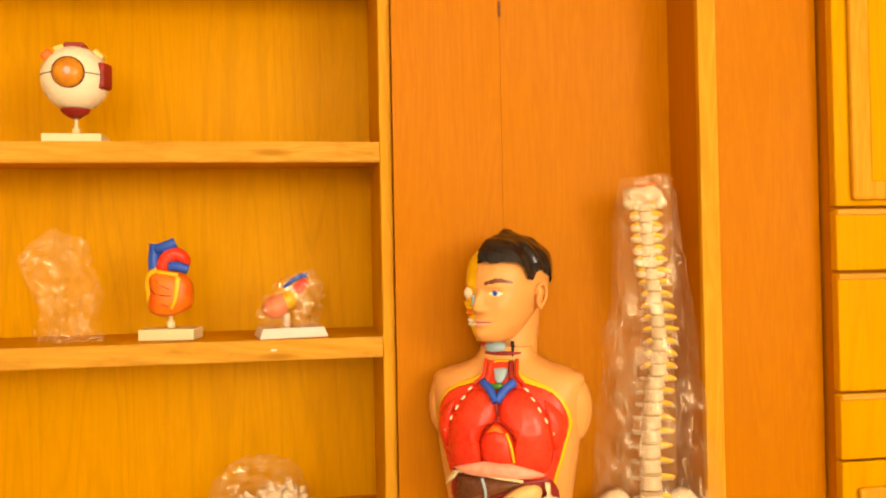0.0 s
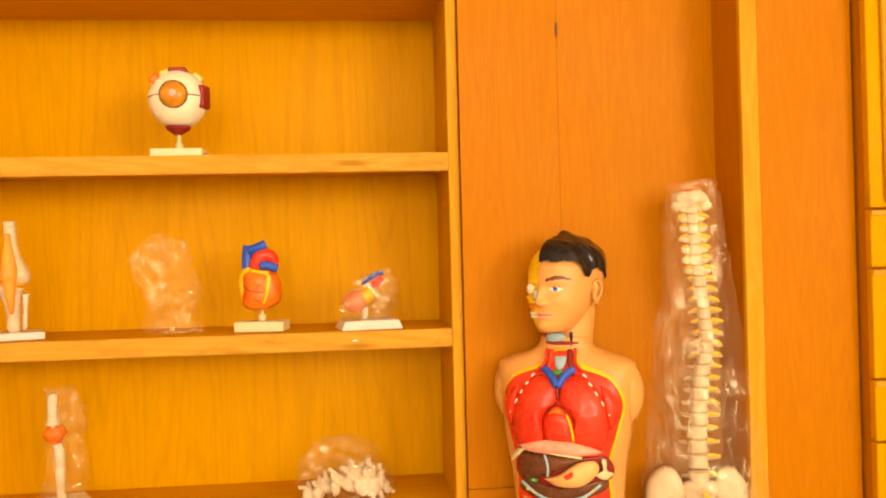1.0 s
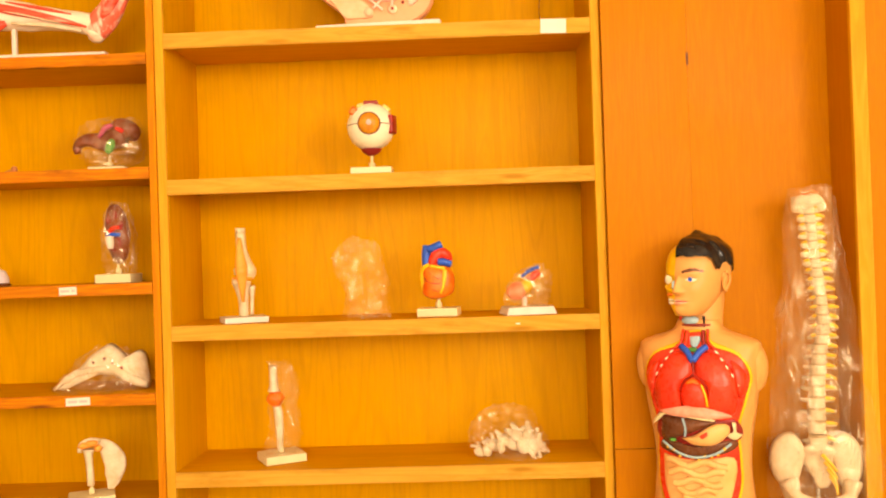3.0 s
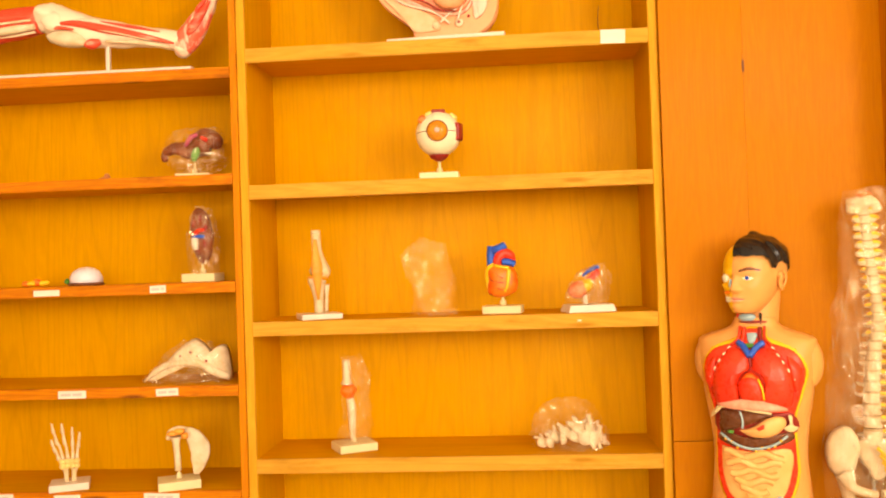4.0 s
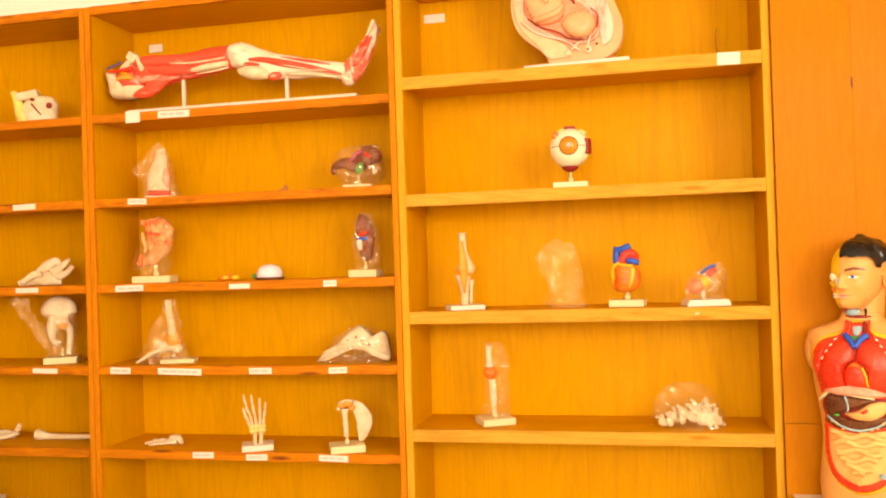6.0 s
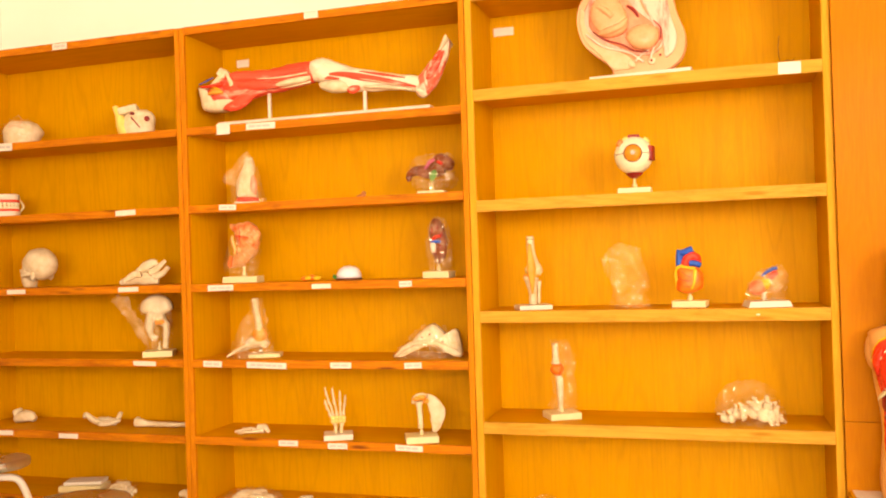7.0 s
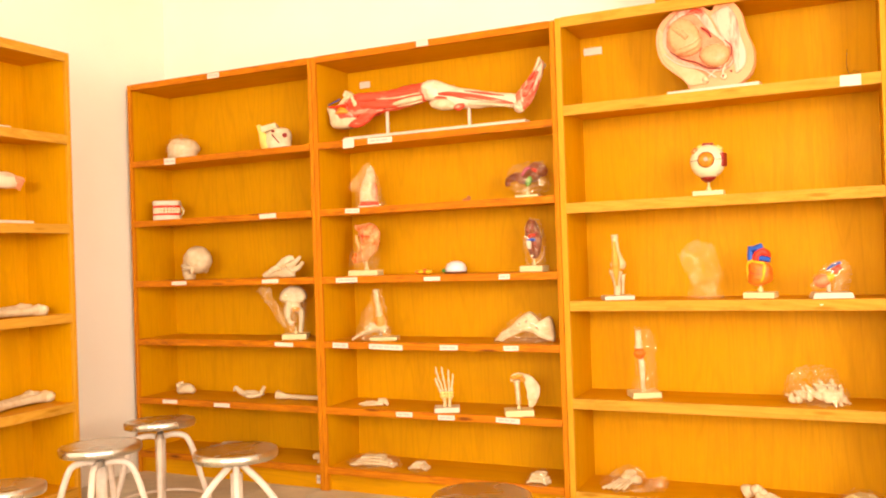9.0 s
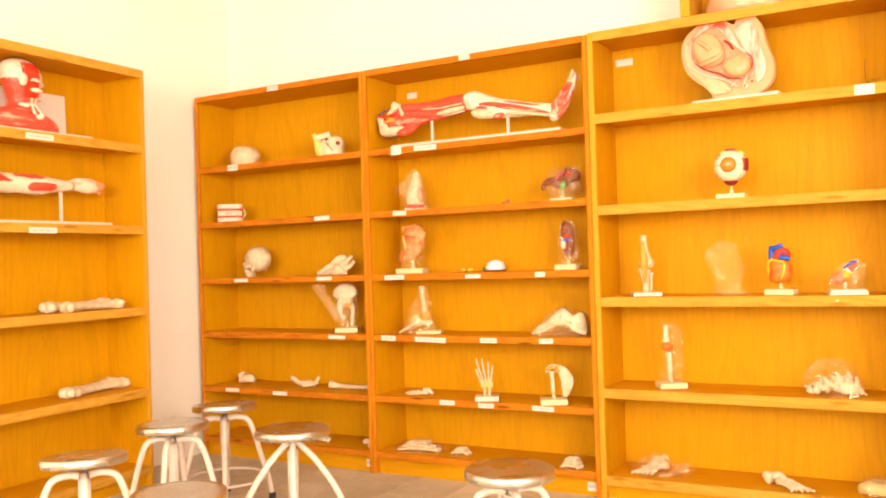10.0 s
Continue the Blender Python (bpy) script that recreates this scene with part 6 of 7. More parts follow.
th = thing("kidney_model", (-1.388, 0.11, 1.035), "dark brown sectioned kidney model in a bag on a cream base", "anatomical model", -4)
stand(th, 0.108, 0.08, 0.026)
rod(th, 0.026, 0.06, 0.004)
bm = fresh()
vs = ball(bm, (0, 0, 0.145), (0.037, 0.026, 0.088), (0, -4, 0), u=28, v=20)
wobble(vs, 0.004, 26, 1)
kd = part("kidney", bm, MAROON, th)
bm = fresh()
for mi, pts in ((0, [(-0.012, -0.024, 0.150, 0.008), (0.002, -0.028, 0.160, 0.007), (0.018, -0.024, 0.162, 0.005)]), (1, [(-0.018, -0.024, 0.140, 0.007), (0.0, -0.028, 0.142, 0.006), (0.02, -0.024, 0.140, 0.005)]), (2, [(-0.012, -0.027, 0.136, 0.011), (-0.010, -0.029, 0.118, 0.012), (-0.008, -0.028, 0.100, 0.008)])):
    tube(bm, pts, mi, 10)
part("vessels", bm, [RED, BLUE, WHITE_PLASTIC], kd)
for k in range(6):
    a = radians(60 * k + 20)
    bm = fresh()
    wobble(ball(bm, (0.022 * math.cos(a), -0.022, 0.150 + 0.050 * math.sin(a)), (0.007, 0.004, 0.012)), 0.002, 60)
    part("lobe", bm, DARK_RED, kd)
bag(th, [(0.006, 0, 0.028, 0.046, 0.034), (0.008, 0, 0.07, 0.052, 0.040), (0.004, 0, 0.14, 0.050, 0.038), (0, 0, 0.20, 0.042, 0.032), (0, 0, 0.238, 0.02, 0.014)], 0.011, 24, 7)

th = thing("ankle_joint_model", (-2.19, 0.10, 0.723), "bagged ankle and foot joint model on a cream base", "anatomical model", 18)
stand(th, 0.13, 0.085, 0.016, CREAM, off=(0.035, 0))
bm = fresh()
tube(bm, [(0.012, 0, 0.105, 0.018), (0.008, 0, 0.15, 0.014), (0.0, 0, 0.20, 0.013), (-0.002, 0, 0.245, 0.014)], 0, 14)
part("tibia", bm, BONE, th)
bm = fresh()
wobble(ball(bm, (0.014, 0, 0.085), (0.030, 0.026, 0.040)), 0.006, 36, 3)
part("ligament", bm, CARTILAGE, th)
bm = fresh()
wobble(tube(bm, [(0.045, 0, 0.050, 0.016), (0.020, 0, 0.062, 0.022), (-0.015, 0, 0.062, 0.022), (-0.045, 0, 0.048, 0.017)], 0, 14), 0.006, 40, 5)
part("heel_bones", bm, WHITE_BONE, th)
for k in range(5):
    bm = fresh()
    tube(bm, [(-0.030, -0.020 + 0.010 * k, 0.054 - 0.002 * k, 0.009), (-0.060, -0.026 + 0.013 * k, 0.042 - 0.003 * k, 0.006), (-0.088, -0.032 + 0.016 * k, 0.026, 0.0075), (-0.102, -0.034 + 0.017 * k, 0.018, 0.005), (-0.118, -0.036 + 0.018 * k, 0.008, 0.0055)], 0, 8)
    part("toe_ray", bm, WHITE_BONE, th)
rod(th, 0.016, 0.06, 0.0045, at=(0.015, 0), material=STEEL)
bag(th, [(-0.02, 0, 0.003, 0.095, 0.058), (-0.025, 0, 0.04, 0.096, 0.055), (-0.010, 0, 0.11, 0.068, 0.042), (0.0, 0, 0.19, 0.036, 0.026), (0.0, 0, 0.252, 0.018, 0.016)], 0.014, 20, 9)

th = thing("hip_bone_model", (-1.435, 0.09, 0.723), "bagged ivory hip bone lying on the shelf", "anatomical model", 6)
blade = slab("bone", [(-0.138, 0.006), (-0.10, 0.032), (-0.069, 0.064), (-0.035, 0.102), (0.0, 0.126), (0.026, 0.134), (0.056, 0.108), (0.080, 0.086), (0.100, 0.112), (0.122, 0.102), (0.132, 0.055), (0.134, 0.010), (0.112, 0.006), (0.070, 0.030), (0.040, 0.048), (-0.010, 0.046), (-0.060, 0.040), (-0.105, 0.006)], 0.020, -0.022, WHITE_BONE, th)
bm = fresh()
wobble(tube(bm, [(-0.135, -0.008, 0.010, 0.006), (-0.08, -0.016, 0.048, 0.010), (-0.03, -0.018, 0.060, 0.012), (0.03, -0.020, 0.060, 0.012), (0.080, -0.022, 0.034, 0.014), (0.130, -0.016, 0.014, 0.010)], 0, 14, 6), 0.005, 40, 4)
part("ridge", bm, WHITE_BONE, blade)
# solid dark spots whose colour gives the shade of small holes
for x, z, r in ((-0.020, 0.084, 0.004), (0.012, 0.094, 0.005), (0.034, 0.082, 0.004), (-0.004, 0.068, 0.003), (0.060, 0.066, 0.006)):
    bm = fresh()
    ball(bm, (x, -0.021, z), (r, 0.004, r), u=10, v=6)
    part("hole_spot", bm, DARK_RED, blade, "small dark spot on the bone, coloured as a shaded hole")
bag(th, [(0, 0, 0.0, 0.135, 0.06), (0, 0, 0.02, 0.142, 0.064), (0.015, 0, 0.06, 0.11, 0.05), (0.02, 0, 0.10, 0.08, 0.036), (0.02, 0, 0.128, 0.04, 0.02)], 0.012, 20, 12)

th = thing("small_bones", (-2.215, 0.09, 0.406), "few loose small wrist bones lying on the shelf", "anatomical model", 8)
for k, pts in enumerate(([(-0.078, -0.01, 0.008, 0.005), (-0.045, 0, 0.014, 0.005), (-0.01, 0.008, 0.018, 0.009)], [(-0.05, 0.02, 0.016, 0.006), (-0.02, 0.01, 0.018, 0.006), (0.03, 0.0, 0.016, 0.010)], [(-0.06, -0.02, 0.006, 0.005), (0.0, -0.015, 0.010, 0.006), (0.05, -0.01, 0.014, 0.010)], [(0.02, 0.0, 0.026, 0.010), (0.05, 0.0, 0.026, 0.012), (0.072, -0.012, 0.012, 0.008)])):
    bm = fresh()
    wobble(tube(bm, pts, 0, 10), 0.003, 50, k)
    part("bone", bm, WHITE_BONE, th)

th = thing("hand_skeleton", (-1.812, 0.055, 0.406), "yellowed upright hand skeleton on a white base", "anatomical model", 24)
stand(th, 0.115, 0.095, 0.022, WHITE_PLASTIC)
for x, mat_ in ((-0.010, BONE), (0.012, BONE)):
    bm = fresh()
    tube(bm, [(x, 0, 0.022, 0.008), (x, 0, 0.045, 0.007), (x * 1.2, 0, 0.062, 0.010)], 0, 10)
    part("forearm_bone", bm, mat_, th)
bm = fresh()
for k in range(8):
    wobble(ball(bm, (-0.021 + 0.014 * (k % 4), -0.004, 0.070 + 0.014 * (k // 4)), (0.010, 0.009, 0.009), u=10, v=8), 0.002, 80, k)
part("wrist", bm, plain("yellowed_bone_plastic", (0.80, 0.58, 0.20), 0.45, (0.72, 0.48, 0.14), 40.0), th, "yellowed wrist bones")
for k, (x, L, lean) in enumerate(((-0.030, 0.066, -0.020), (-0.018, 0.116, -0.030), (-0.004, 0.114, -0.016), (0.010, 0.100, 0.000), (0.021, 0.082, 0.010))):
    bm = fresh()
    z0 = 0.090
    tube(bm, [(x, 0, z0, 0.006), (x + 0.3 * lean, -0.002, z0 + 0.36 * L, 0.0036), (x + 0.55 * lean, -0.003, z0 + 0.46 * L, 0.0055), (x + 0.75 * lean, -0.004, z0 + 0.70 * L, 0.0034), (x + 0.85 * lean, -0.005, z0 + 0.76 * L, 0.0046), (x + lean, -0.008, z0 + L, 0.0024)], 0, 8, 4)
    part("finger", bm, WHITE_BONE, th)

th = thing("shoulder_joint_model", (-1.462, 0.055, 0.406), "ivory shoulder blade and joint model on a cream base", "anatomical model", 24)
stand(th, 0.125, 0.10, 0.026)
rod(th, 0.026, 0.055, 0.004, at=(0.0, 0))
bm = fresh()
tube(bm, [(-0.002, 0, 0.050, 0.010), (-0.003, 0, 0.09, 0.0095), (-0.006, 0, 0.135, 0.011), (-0.006, 0, 0.155, 0.018)], 0, 14)
part("humerus", bm, WHITE_BONE, th)
bm = fresh()
vs = tube(bm, [(0.012, 0.0, 0.168, 0.012), (0.042, 0.0, 0.155, 0.022), (0.064, 0.0, 0.115, 0.030), (0.062, 0.0, 0.070, 0.024), (0.052, 0, 0.032, 0.008)], 0, 18, 6, flat=0.35)
wobble(vs, 0.003, 40, 5)
part("shoulder_blade", bm, WHITE_BONE, th)
bm = fresh()
for c, r in (((-0.018, -0.016, 0.168), (0.016, 0.012, 0.009)), ((0.004, -0.020, 0.174), (0.016, 0.012, 0.009)), ((0.020, -0.016, 0.158), (0.012, 0.012, 0.010))):
    wobble(ball(bm, c, r), 0.003, 60)
part("ligament", bm, CARTILAGE, th)
bm = fresh()
tube(bm, [(-0.030, -0.01, 0.150, 0.006), (-0.024, -0.012, 0.172, 0.007), (0.0, -0.01, 0.182, 0.006), (0.026, -0.004, 0.176, 0.006)], 0, 10)
part("collar_bone", bm, WHITE_BONE, th)

for x, y, w, h, seed, lab in ((-2.225, 0.085, 0.135, 0.066, 3, "flat clear bag of long white bones on the bottom shelf"), (-1.985, 0.09, 0.052, 0.034, 5, "small clear bag of bone pieces on the bottom shelf"), (-1.372, 0.03, 0.055, 0.062, 8, "small crumpled bag of white bones on the bottom shelf"), (-2.885, 0.10, 0.075, 0.060, 9, "clear bag of pale bone pieces on the bottom shelf")):
    th = thing("bag_of_bones", (x, y, 0.116), lab, "anatomical model", random.uniform(-10, 10), "bagged bones on the bottom shelves")
    for k in range(6):
        bm = fresh()
        z = 0.010 + 0.7 * h * (k % 3) / 3
        s = 1 - 0.25 * (k % 3)
        yy = (k // 3 - 0.5) * 0.03
        wobble(tube(bm, [(-w * 0.85 * s, yy - 0.01, z, 0.006), (-w * 0.3, yy, z + 0.006, 0.008), (w * 0.3, yy + 0.008, z + 0.005, 0.008), (w * 0.82 * s, yy, z, 0.009)], 0, 8), 0.004, 40, seed + k)
        part("bone", bm, WHITE_BONE, th)
    bag(th, [(0, 0, 0.0, w, 0.055), (0, 0, h * 0.4, w * 1.03, 0.056), (0.1 * w, 0, h * 0.85, w * 0.62, 0.034), (0.1 * w, 0, h * 1.05, w * 0.25, 0.012)], 0.010, 24, seed)

th = thing("skull_cap_model", (-3.375, 0.11, 1.685), "pale skull cap half model wrapped in thin film", "anatomical model", 30)
bm = fresh()
vs = loft(bm, [(0, 0, 0.0, 0.062, 0.058), (0, 0, 0.03, 0.064, 0.06), (0.004, 0, 0.07, 0.072, 0.066), (0.002, 0, 0.105, 0.058, 0.054), (0, 0, 0.125, 0.032, 0.030), (0, 0, 0.130, 0.008, 0.008)], 0, 28)
for v in vs:
    v.co = Vector((v.co.x * 1.18, v.co.y * 1.06, v.co.z * 0.90))
wobble(vs, 0.005, 30)
sk = part("cap", bm, WHITE_BONE, th)
bm = fresh()
for pts in ([(-0.06, -0.035, 0.075, 0.0012), (-0.02, -0.068, 0.085, 0.0014), (0.03, -0.062, 0.075, 0.0014), (0.07, -0.02, 0.09, 0.001)], [(0.0, -0.066, 0.085, 0.0012), (0.01, -0.06, 0.105, 0.0012), (0.006, -0.035, 0.124, 0.001)], [(0.03, -0.062, 0.075, 0.0012), (0.045, -0.055, 0.05, 0.0012), (0.05, -0.045, 0.02, 0.001)]):
    tube(bm, pts, 0, 6)
part("suture", bm, PINK, sk)
bag(th, [(-0.01, 0, 0.0, 0.08, 0.07), (-0.01, 0, 0.05, 0.084, 0.074), (-0.005, 0, 0.10, 0.07, 0.06), (0, 0, 0.135, 0.03, 0.03)], 0.006, 22, 15, BAG_LIGHT)

th = thing("ear_model", (-2.755, 0.085, 1.685), "cream and yellow inner ear section model with red canals", "anatomical model", 26)
bm = fresh()
vs = loft(bm, [(0.02, 0, 0.0, 0.070, 0.045), (0.02, 0, 0.03, 0.072, 0.046), (0.026, 0, 0.07, 0.070, 0.042), (0.032, 0, 0.10, 0.052, 0.036), (0.034, 0, 0.112, 0.03, 0.02)], 0, 24)
wobble(vs, 0.006, 22, 5)
body = part("body", bm, WHITE_BONE, th)
bm = fresh()
wobble(tube(bm, [(-0.030, -0.01, 0.003, 0.026), (-0.042, -0.012, 0.04, 0.024), (-0.055, -0.01, 0.085, 0.016), (-0.075, -0.004, 0.128, 0.010)], 0, 14), 0.005, 30, 4)
part("outer_ear", bm, plain("pale_yellow_plastic", (0.86, 0.64, 0.16), 0.38), th)
bm = fresh()
box(bm, -0.046, 0.036, -0.036, 0.036, -0.020, 0.012, 0.007, m=pose(-0.014, 0.0, 0.116, 0, -14, 0))
part("bone_block", bm, WHITE_BONE, th, "cream bone block on top")
bm = fresh()
for c, r in (((0.064, -0.036, 0.070), (0.012, 0.008, 0.012)), ((0.004, -0.040, 0.092), (0.010, 0.006, 0.007))):
    ball(bm, c, r)
tube(bm, [(0.0, -0.043, 0.075, 0.003), (0.02, -0.045, 0.05, 0.003), (0.036, -0.044, 0.03, 0.003)], 0, 8)
part("canal", bm, DARK_RED, body)

th = thing("dental_model", (-3.475, 0.085, 1.361), "red and white set of jaws and teeth model", "anatomical model", 36)
for z0, z1, mat_, nm in ((0.0, 0.026, WHITE_PLASTIC, "lower_block"), (0.078, 0.104, WHITE_PLASTIC, "upper_block"), (0.026, 0.036, RED, "gum"), (0.068, 0.078, RED, "gum")):
    bm = fresh()
    loft(bm, [(0, 0, z0, 0.072, 0.052), (0, 0, 0.5 * (z0 + z1), 0.073, 0.053), (0, 0, z1, 0.072, 0.052)], 0, 28, 2, 3.0)
    part(nm, bm, mat_, th)
for row, z in enumerate((0.044, 0.060)):
    for k in range(11):
        a = radians(-90 + 15 * (k - 5))
        bm = fresh()
        wobble(ball(bm, (0.066 * math.cos(a), 0.048 * math.sin(a), z), (0.0085, 0.0075, 0.0095), u=8, v=6), 0.001, 90, k)
        part("tooth", bm, IVORY, th)
bm = fresh()
tube(bm, [(0.066, 0.02, 0.02, 0.005), (0.085, 0.02, 0.05, 0.005), (0.066, 0.02, 0.085, 0.005)], 0, 8)
part("hinge", bm, CREAM, th)

th = thing("skull_model", (-3.315, 0.12, 1.035), "cream human skull model resting on the shelf", "anatomical model", -8)
bm = fresh()
vs = ball(bm, (0.018, 0.0, 0.106), (0.080, 0.066, 0.074), (0, 14, 0), u=40, v=28)
vs += ball(bm, (-0.028, 0.0, 0.110), (0.044, 0.054, 0.046), u=30, v=20)
vs += loft(bm, [(-0.052, 0, 0.001, 0.024, 0.030), (-0.054, 0, 0.016, 0.027, 0.034), (-0.052, 0, 0.040, 0.026, 0.040), (-0.046, 0, 0.070, 0.028, 0.048), (-0.036, 0, 0.098, 0.034, 0.050)], 0, 30)
for k in (-1, 1):
    vs += tube(bm, [(0.020, k * 0.056, 0.064, 0.008), (-0.014, k * 0.058, 0.060, 0.010), (-0.046, k * 0.044, 0.056, 0.012)], 0, 12)
    vs += tube(bm, [(0.026, k * 0.046, 0.070, 0.014), (0.024, k * 0.048, 0.046, 0.011), (0.020, k * 0.046, 0.032, 0.006)], 0, 12)
wobble(vs, 0.003, 26, 2)
for v in bm.verts:
    v.co.z = max(v.co.z, 0.001)
sk = part("cranium", bm, WHITE_BONE, th)
for k in (-1, 1):
    bm = fresh()
    wobble(ball(bm, (-0.072, k * 0.023, 0.075), (0.010, 0.015, 0.013), (0, -16, 0)), 0.002, 60)
    part("eye_socket", bm, BONE, sk)
bm = fresh()
wobble(ball(bm, (-0.078, 0.0, 0.050), (0.005, 0.009, 0.011)), 0.002, 60)
part("nose_opening", bm, BONE, sk)
for k in range(8):
    bm = fresh()
    a = radians(180 + 17 * (k - 3.5))
    ball(bm, (-0.050 + 0.031 * math.cos(a), 0.034 * math.sin(a), 0.024), (0.004, 0.004, 0.007), u=8, v=6)
    part("tooth", bm, IVORY, sk)

th = thing("skull_base_bones", (-2.735, 0.11, 1.035), "loose ivory skull base bones lying on the shelf", "anatomical model", 18)
for k, pts in enumerate(([(-0.11, 0, 0.008, 0.010), (-0.06, 0.0, 0.022, 0.020), (0.0, 0, 0.026, 0.026), (0.06, 0, 0.020, 0.018)], [(-0.04, 0.0, 0.04, 0.016), (0.0, 0.0, 0.075, 0.022), (0.035, 0, 0.095, 0.018), (0.055, 0, 0.085, 0.010)], [(0.02, -0.01, 0.05, 0.018), (0.06, -0.01, 0.072, 0.012), (0.09, 0, 0.105, 0.008)], [(0.04, -0.012, 0.03, 0.016), (0.08, -0.008, 0.05, 0.012), (0.105, 0, 0.075, 0.007)], [(-0.09, -0.02, 0.014, 0.010), (-0.05, -0.02, 0.040, 0.014), (-0.01, -0.02, 0.048, 0.012)])):
    bm = fresh()
    wobble(tube(bm, pts, 0, 14, 6, flat=0.55), 0.006, 34, k * 3)
    for v in bm.verts:
        v.co.z = max(v.co.z, 0.001)
    part("bone", bm, WHITE_BONE, th)

th = thing("hip_joint_model", (-2.675, 0.115, 0.723), "ivory hip joint model on a cream base in a clear bag", "anatomical model", 24)
stand(th, 0.125, 0.10, 0.026)
bm = fresh()
vs = tube(bm, [(-0.020, 0, 0.19, 0.020), (-0.034, 0, 0.155, 0.022), (-0.040, 0, 0.12, 0.017), (-0.030, 0, 0.085, 0.012), (-0.008, 0, 0.078, 0.009)], 0, 14)
vs += ball(bm, (-0.004, 0.004, 0.165), (0.034, 0.024, 0.026), u=20, v=14)
wobble(vs, 0.005, 34, 7)
part("pelvis_bone", bm, WHITE_BONE, th)
slab("ilium", [(-0.030, 0.165), (-0.046, 0.182), (-0.074, 0.196), (-0.076, 0.220), (-0.058, 0.250), (-0.020, 0.268), (0.024, 0.262), (0.052, 0.238), (0.060, 0.206), (0.044, 0.192), (0.022, 0.182), (0.012, 0.165)], 0.014, -0.014, WHITE_BONE, th)
bm = fresh()
wobble(tube(bm, [(0.012, 0, 0.150, 0.020), (0.030, 0, 0.135, 0.016), (0.030, 0, 0.09, 0.012), (0.024, 0, 0.035, 0.012)], 0, 14), 0.003, 40)
part("femur", bm, WHITE_BONE, th)
bm = fresh()
wobble(ball(bm, (0.006, -0.012, 0.15), (0.022, 0.016, 0.014)), 0.003, 60)
part("ligament", bm, CARTILAGE, th)
rod(th, 0.026, 0.06, 0.004)
bag(th, [(0, 0, 0.026, 0.058, 0.046), (0, 0, 0.08, 0.060, 0.045), (-0.006, 0, 0.16, 0.060, 0.042), (-0.012, 0, 0.23, 0.070, 0.036), (-0.01, 0, 0.28, 0.03, 0.016)], 0.010, 22, 16, BAG_LIGHT)
bag(th, [(-0.045, -0.02, 0.06, 0.010, 0.008), (-0.075, -0.02, 0.115, 0.022, 0.012), (-0.105, -0.015, 0.165, 0.026, 0.014), (-0.135, -0.01, 0.210, 0.034, 0.016), (-0.155, -0.01, 0.245, 0.040, 0.014), (-0.15, -0.01, 0.270, 0.022, 0.008)], 0.013, 30, 3, BAG, name="bag_fold")

for nm, x, lab, shapes in (("wrist_bone", -3.43, "small pale wrist bone piece on the shelf", ([(-0.05, 0, 0.018, 0.016), (-0.02, 0, 0.030, 0.026), (0.015, 0, 0.032, 0.026), (0.045, 0, 0.016, 0.014)], [(-0.04, 0, 0.03, 0.012), (-0.05, 0, 0.055, 0.010), (-0.02, 0, 0.062, 0.008)])),
                             ("jaw_bone", -3.005, "loose ivory jaw-like bone lying on the shelf", ([(-0.09, 0.01, 0.035, 0.008), (-0.075, 0, 0.052, 0.009), (-0.045, 0, 0.028, 0.014), (0.0, 0, 0.012, 0.012), (0.06, 0, 0.014, 0.014)], [(-0.03, 0.02, 0.025, 0.010), (0.02, 0.02, 0.020, 0.014), (0.06, 0.01, 0.022, 0.012), (0.085, 0, 0.055, 0.007)], [(-0.01, -0.02, 0.010, 0.010), (0.04, -0.02, 0.012, 0.010), (0.085, -0.01, 0.025, 0.008)])),
                             ("shin_bone", -2.665, "long slim ivory limb bone lying on the shelf", ([(-0.155, 0, 0.024, 0.022), (-0.135, 0, 0.020, 0.020), (-0.10, 0, 0.016, 0.0125), (0.0, 0, 0.014, 0.0105), (0.10, 0, 0.015, 0.012), (0.165, 0, 0.018, 0.018)], [(-0.16, -0.01, 0.034, 0.009), (-0.13, 0, 0.030, 0.008), (-0.11, 0, 0.022, 0.006)])),
                             ("knuckle_bone", -2.525, "small white knuckle bone on the bottom shelf", ([(-0.02, 0, 0.030, 0.012), (0.0, 0, 0.035, 0.016), (0.02, 0, 0.024, 0.012)], [(0.0, 0, 0.014, 0.013), (0.022, 0, 0.012, 0.012)]))):
    th = thing(nm, (x, 0.055 if nm == "knuckle_bone" else 0.145, 0.116 if nm == "knuckle_bone" else 0.406), lab, "anatomical model", 14 if nm != "shin_bone" else 3)
    for k, pts in enumerate(shapes):
        bm = fresh()
        wobble(tube(bm, pts, 0, 14), 0.004, 40, k + x)
        for v in bm.verts:
            v.co.z = max(v.co.z, 0.001)
        part("bone", bm, WHITE_BONE, th)

th = thing("flat_package", (-3.10, 0.13, 0.116), "pale wrapped flat package on the bottom shelf", "package", 10)
bm = fresh()
box(bm, -0.10, 0.10, -0.05, 0.05, 0, 0.03, 0.006)
part("body", bm, CREAM, th)
bm = fresh()
box(bm, -0.08, 0.09, -0.04, 0.05, 0.031, 0.046, 0.004, m=pose(0, 0, 0, 0, 0, 8))
part("upper_sheet", bm, PAPER, th)


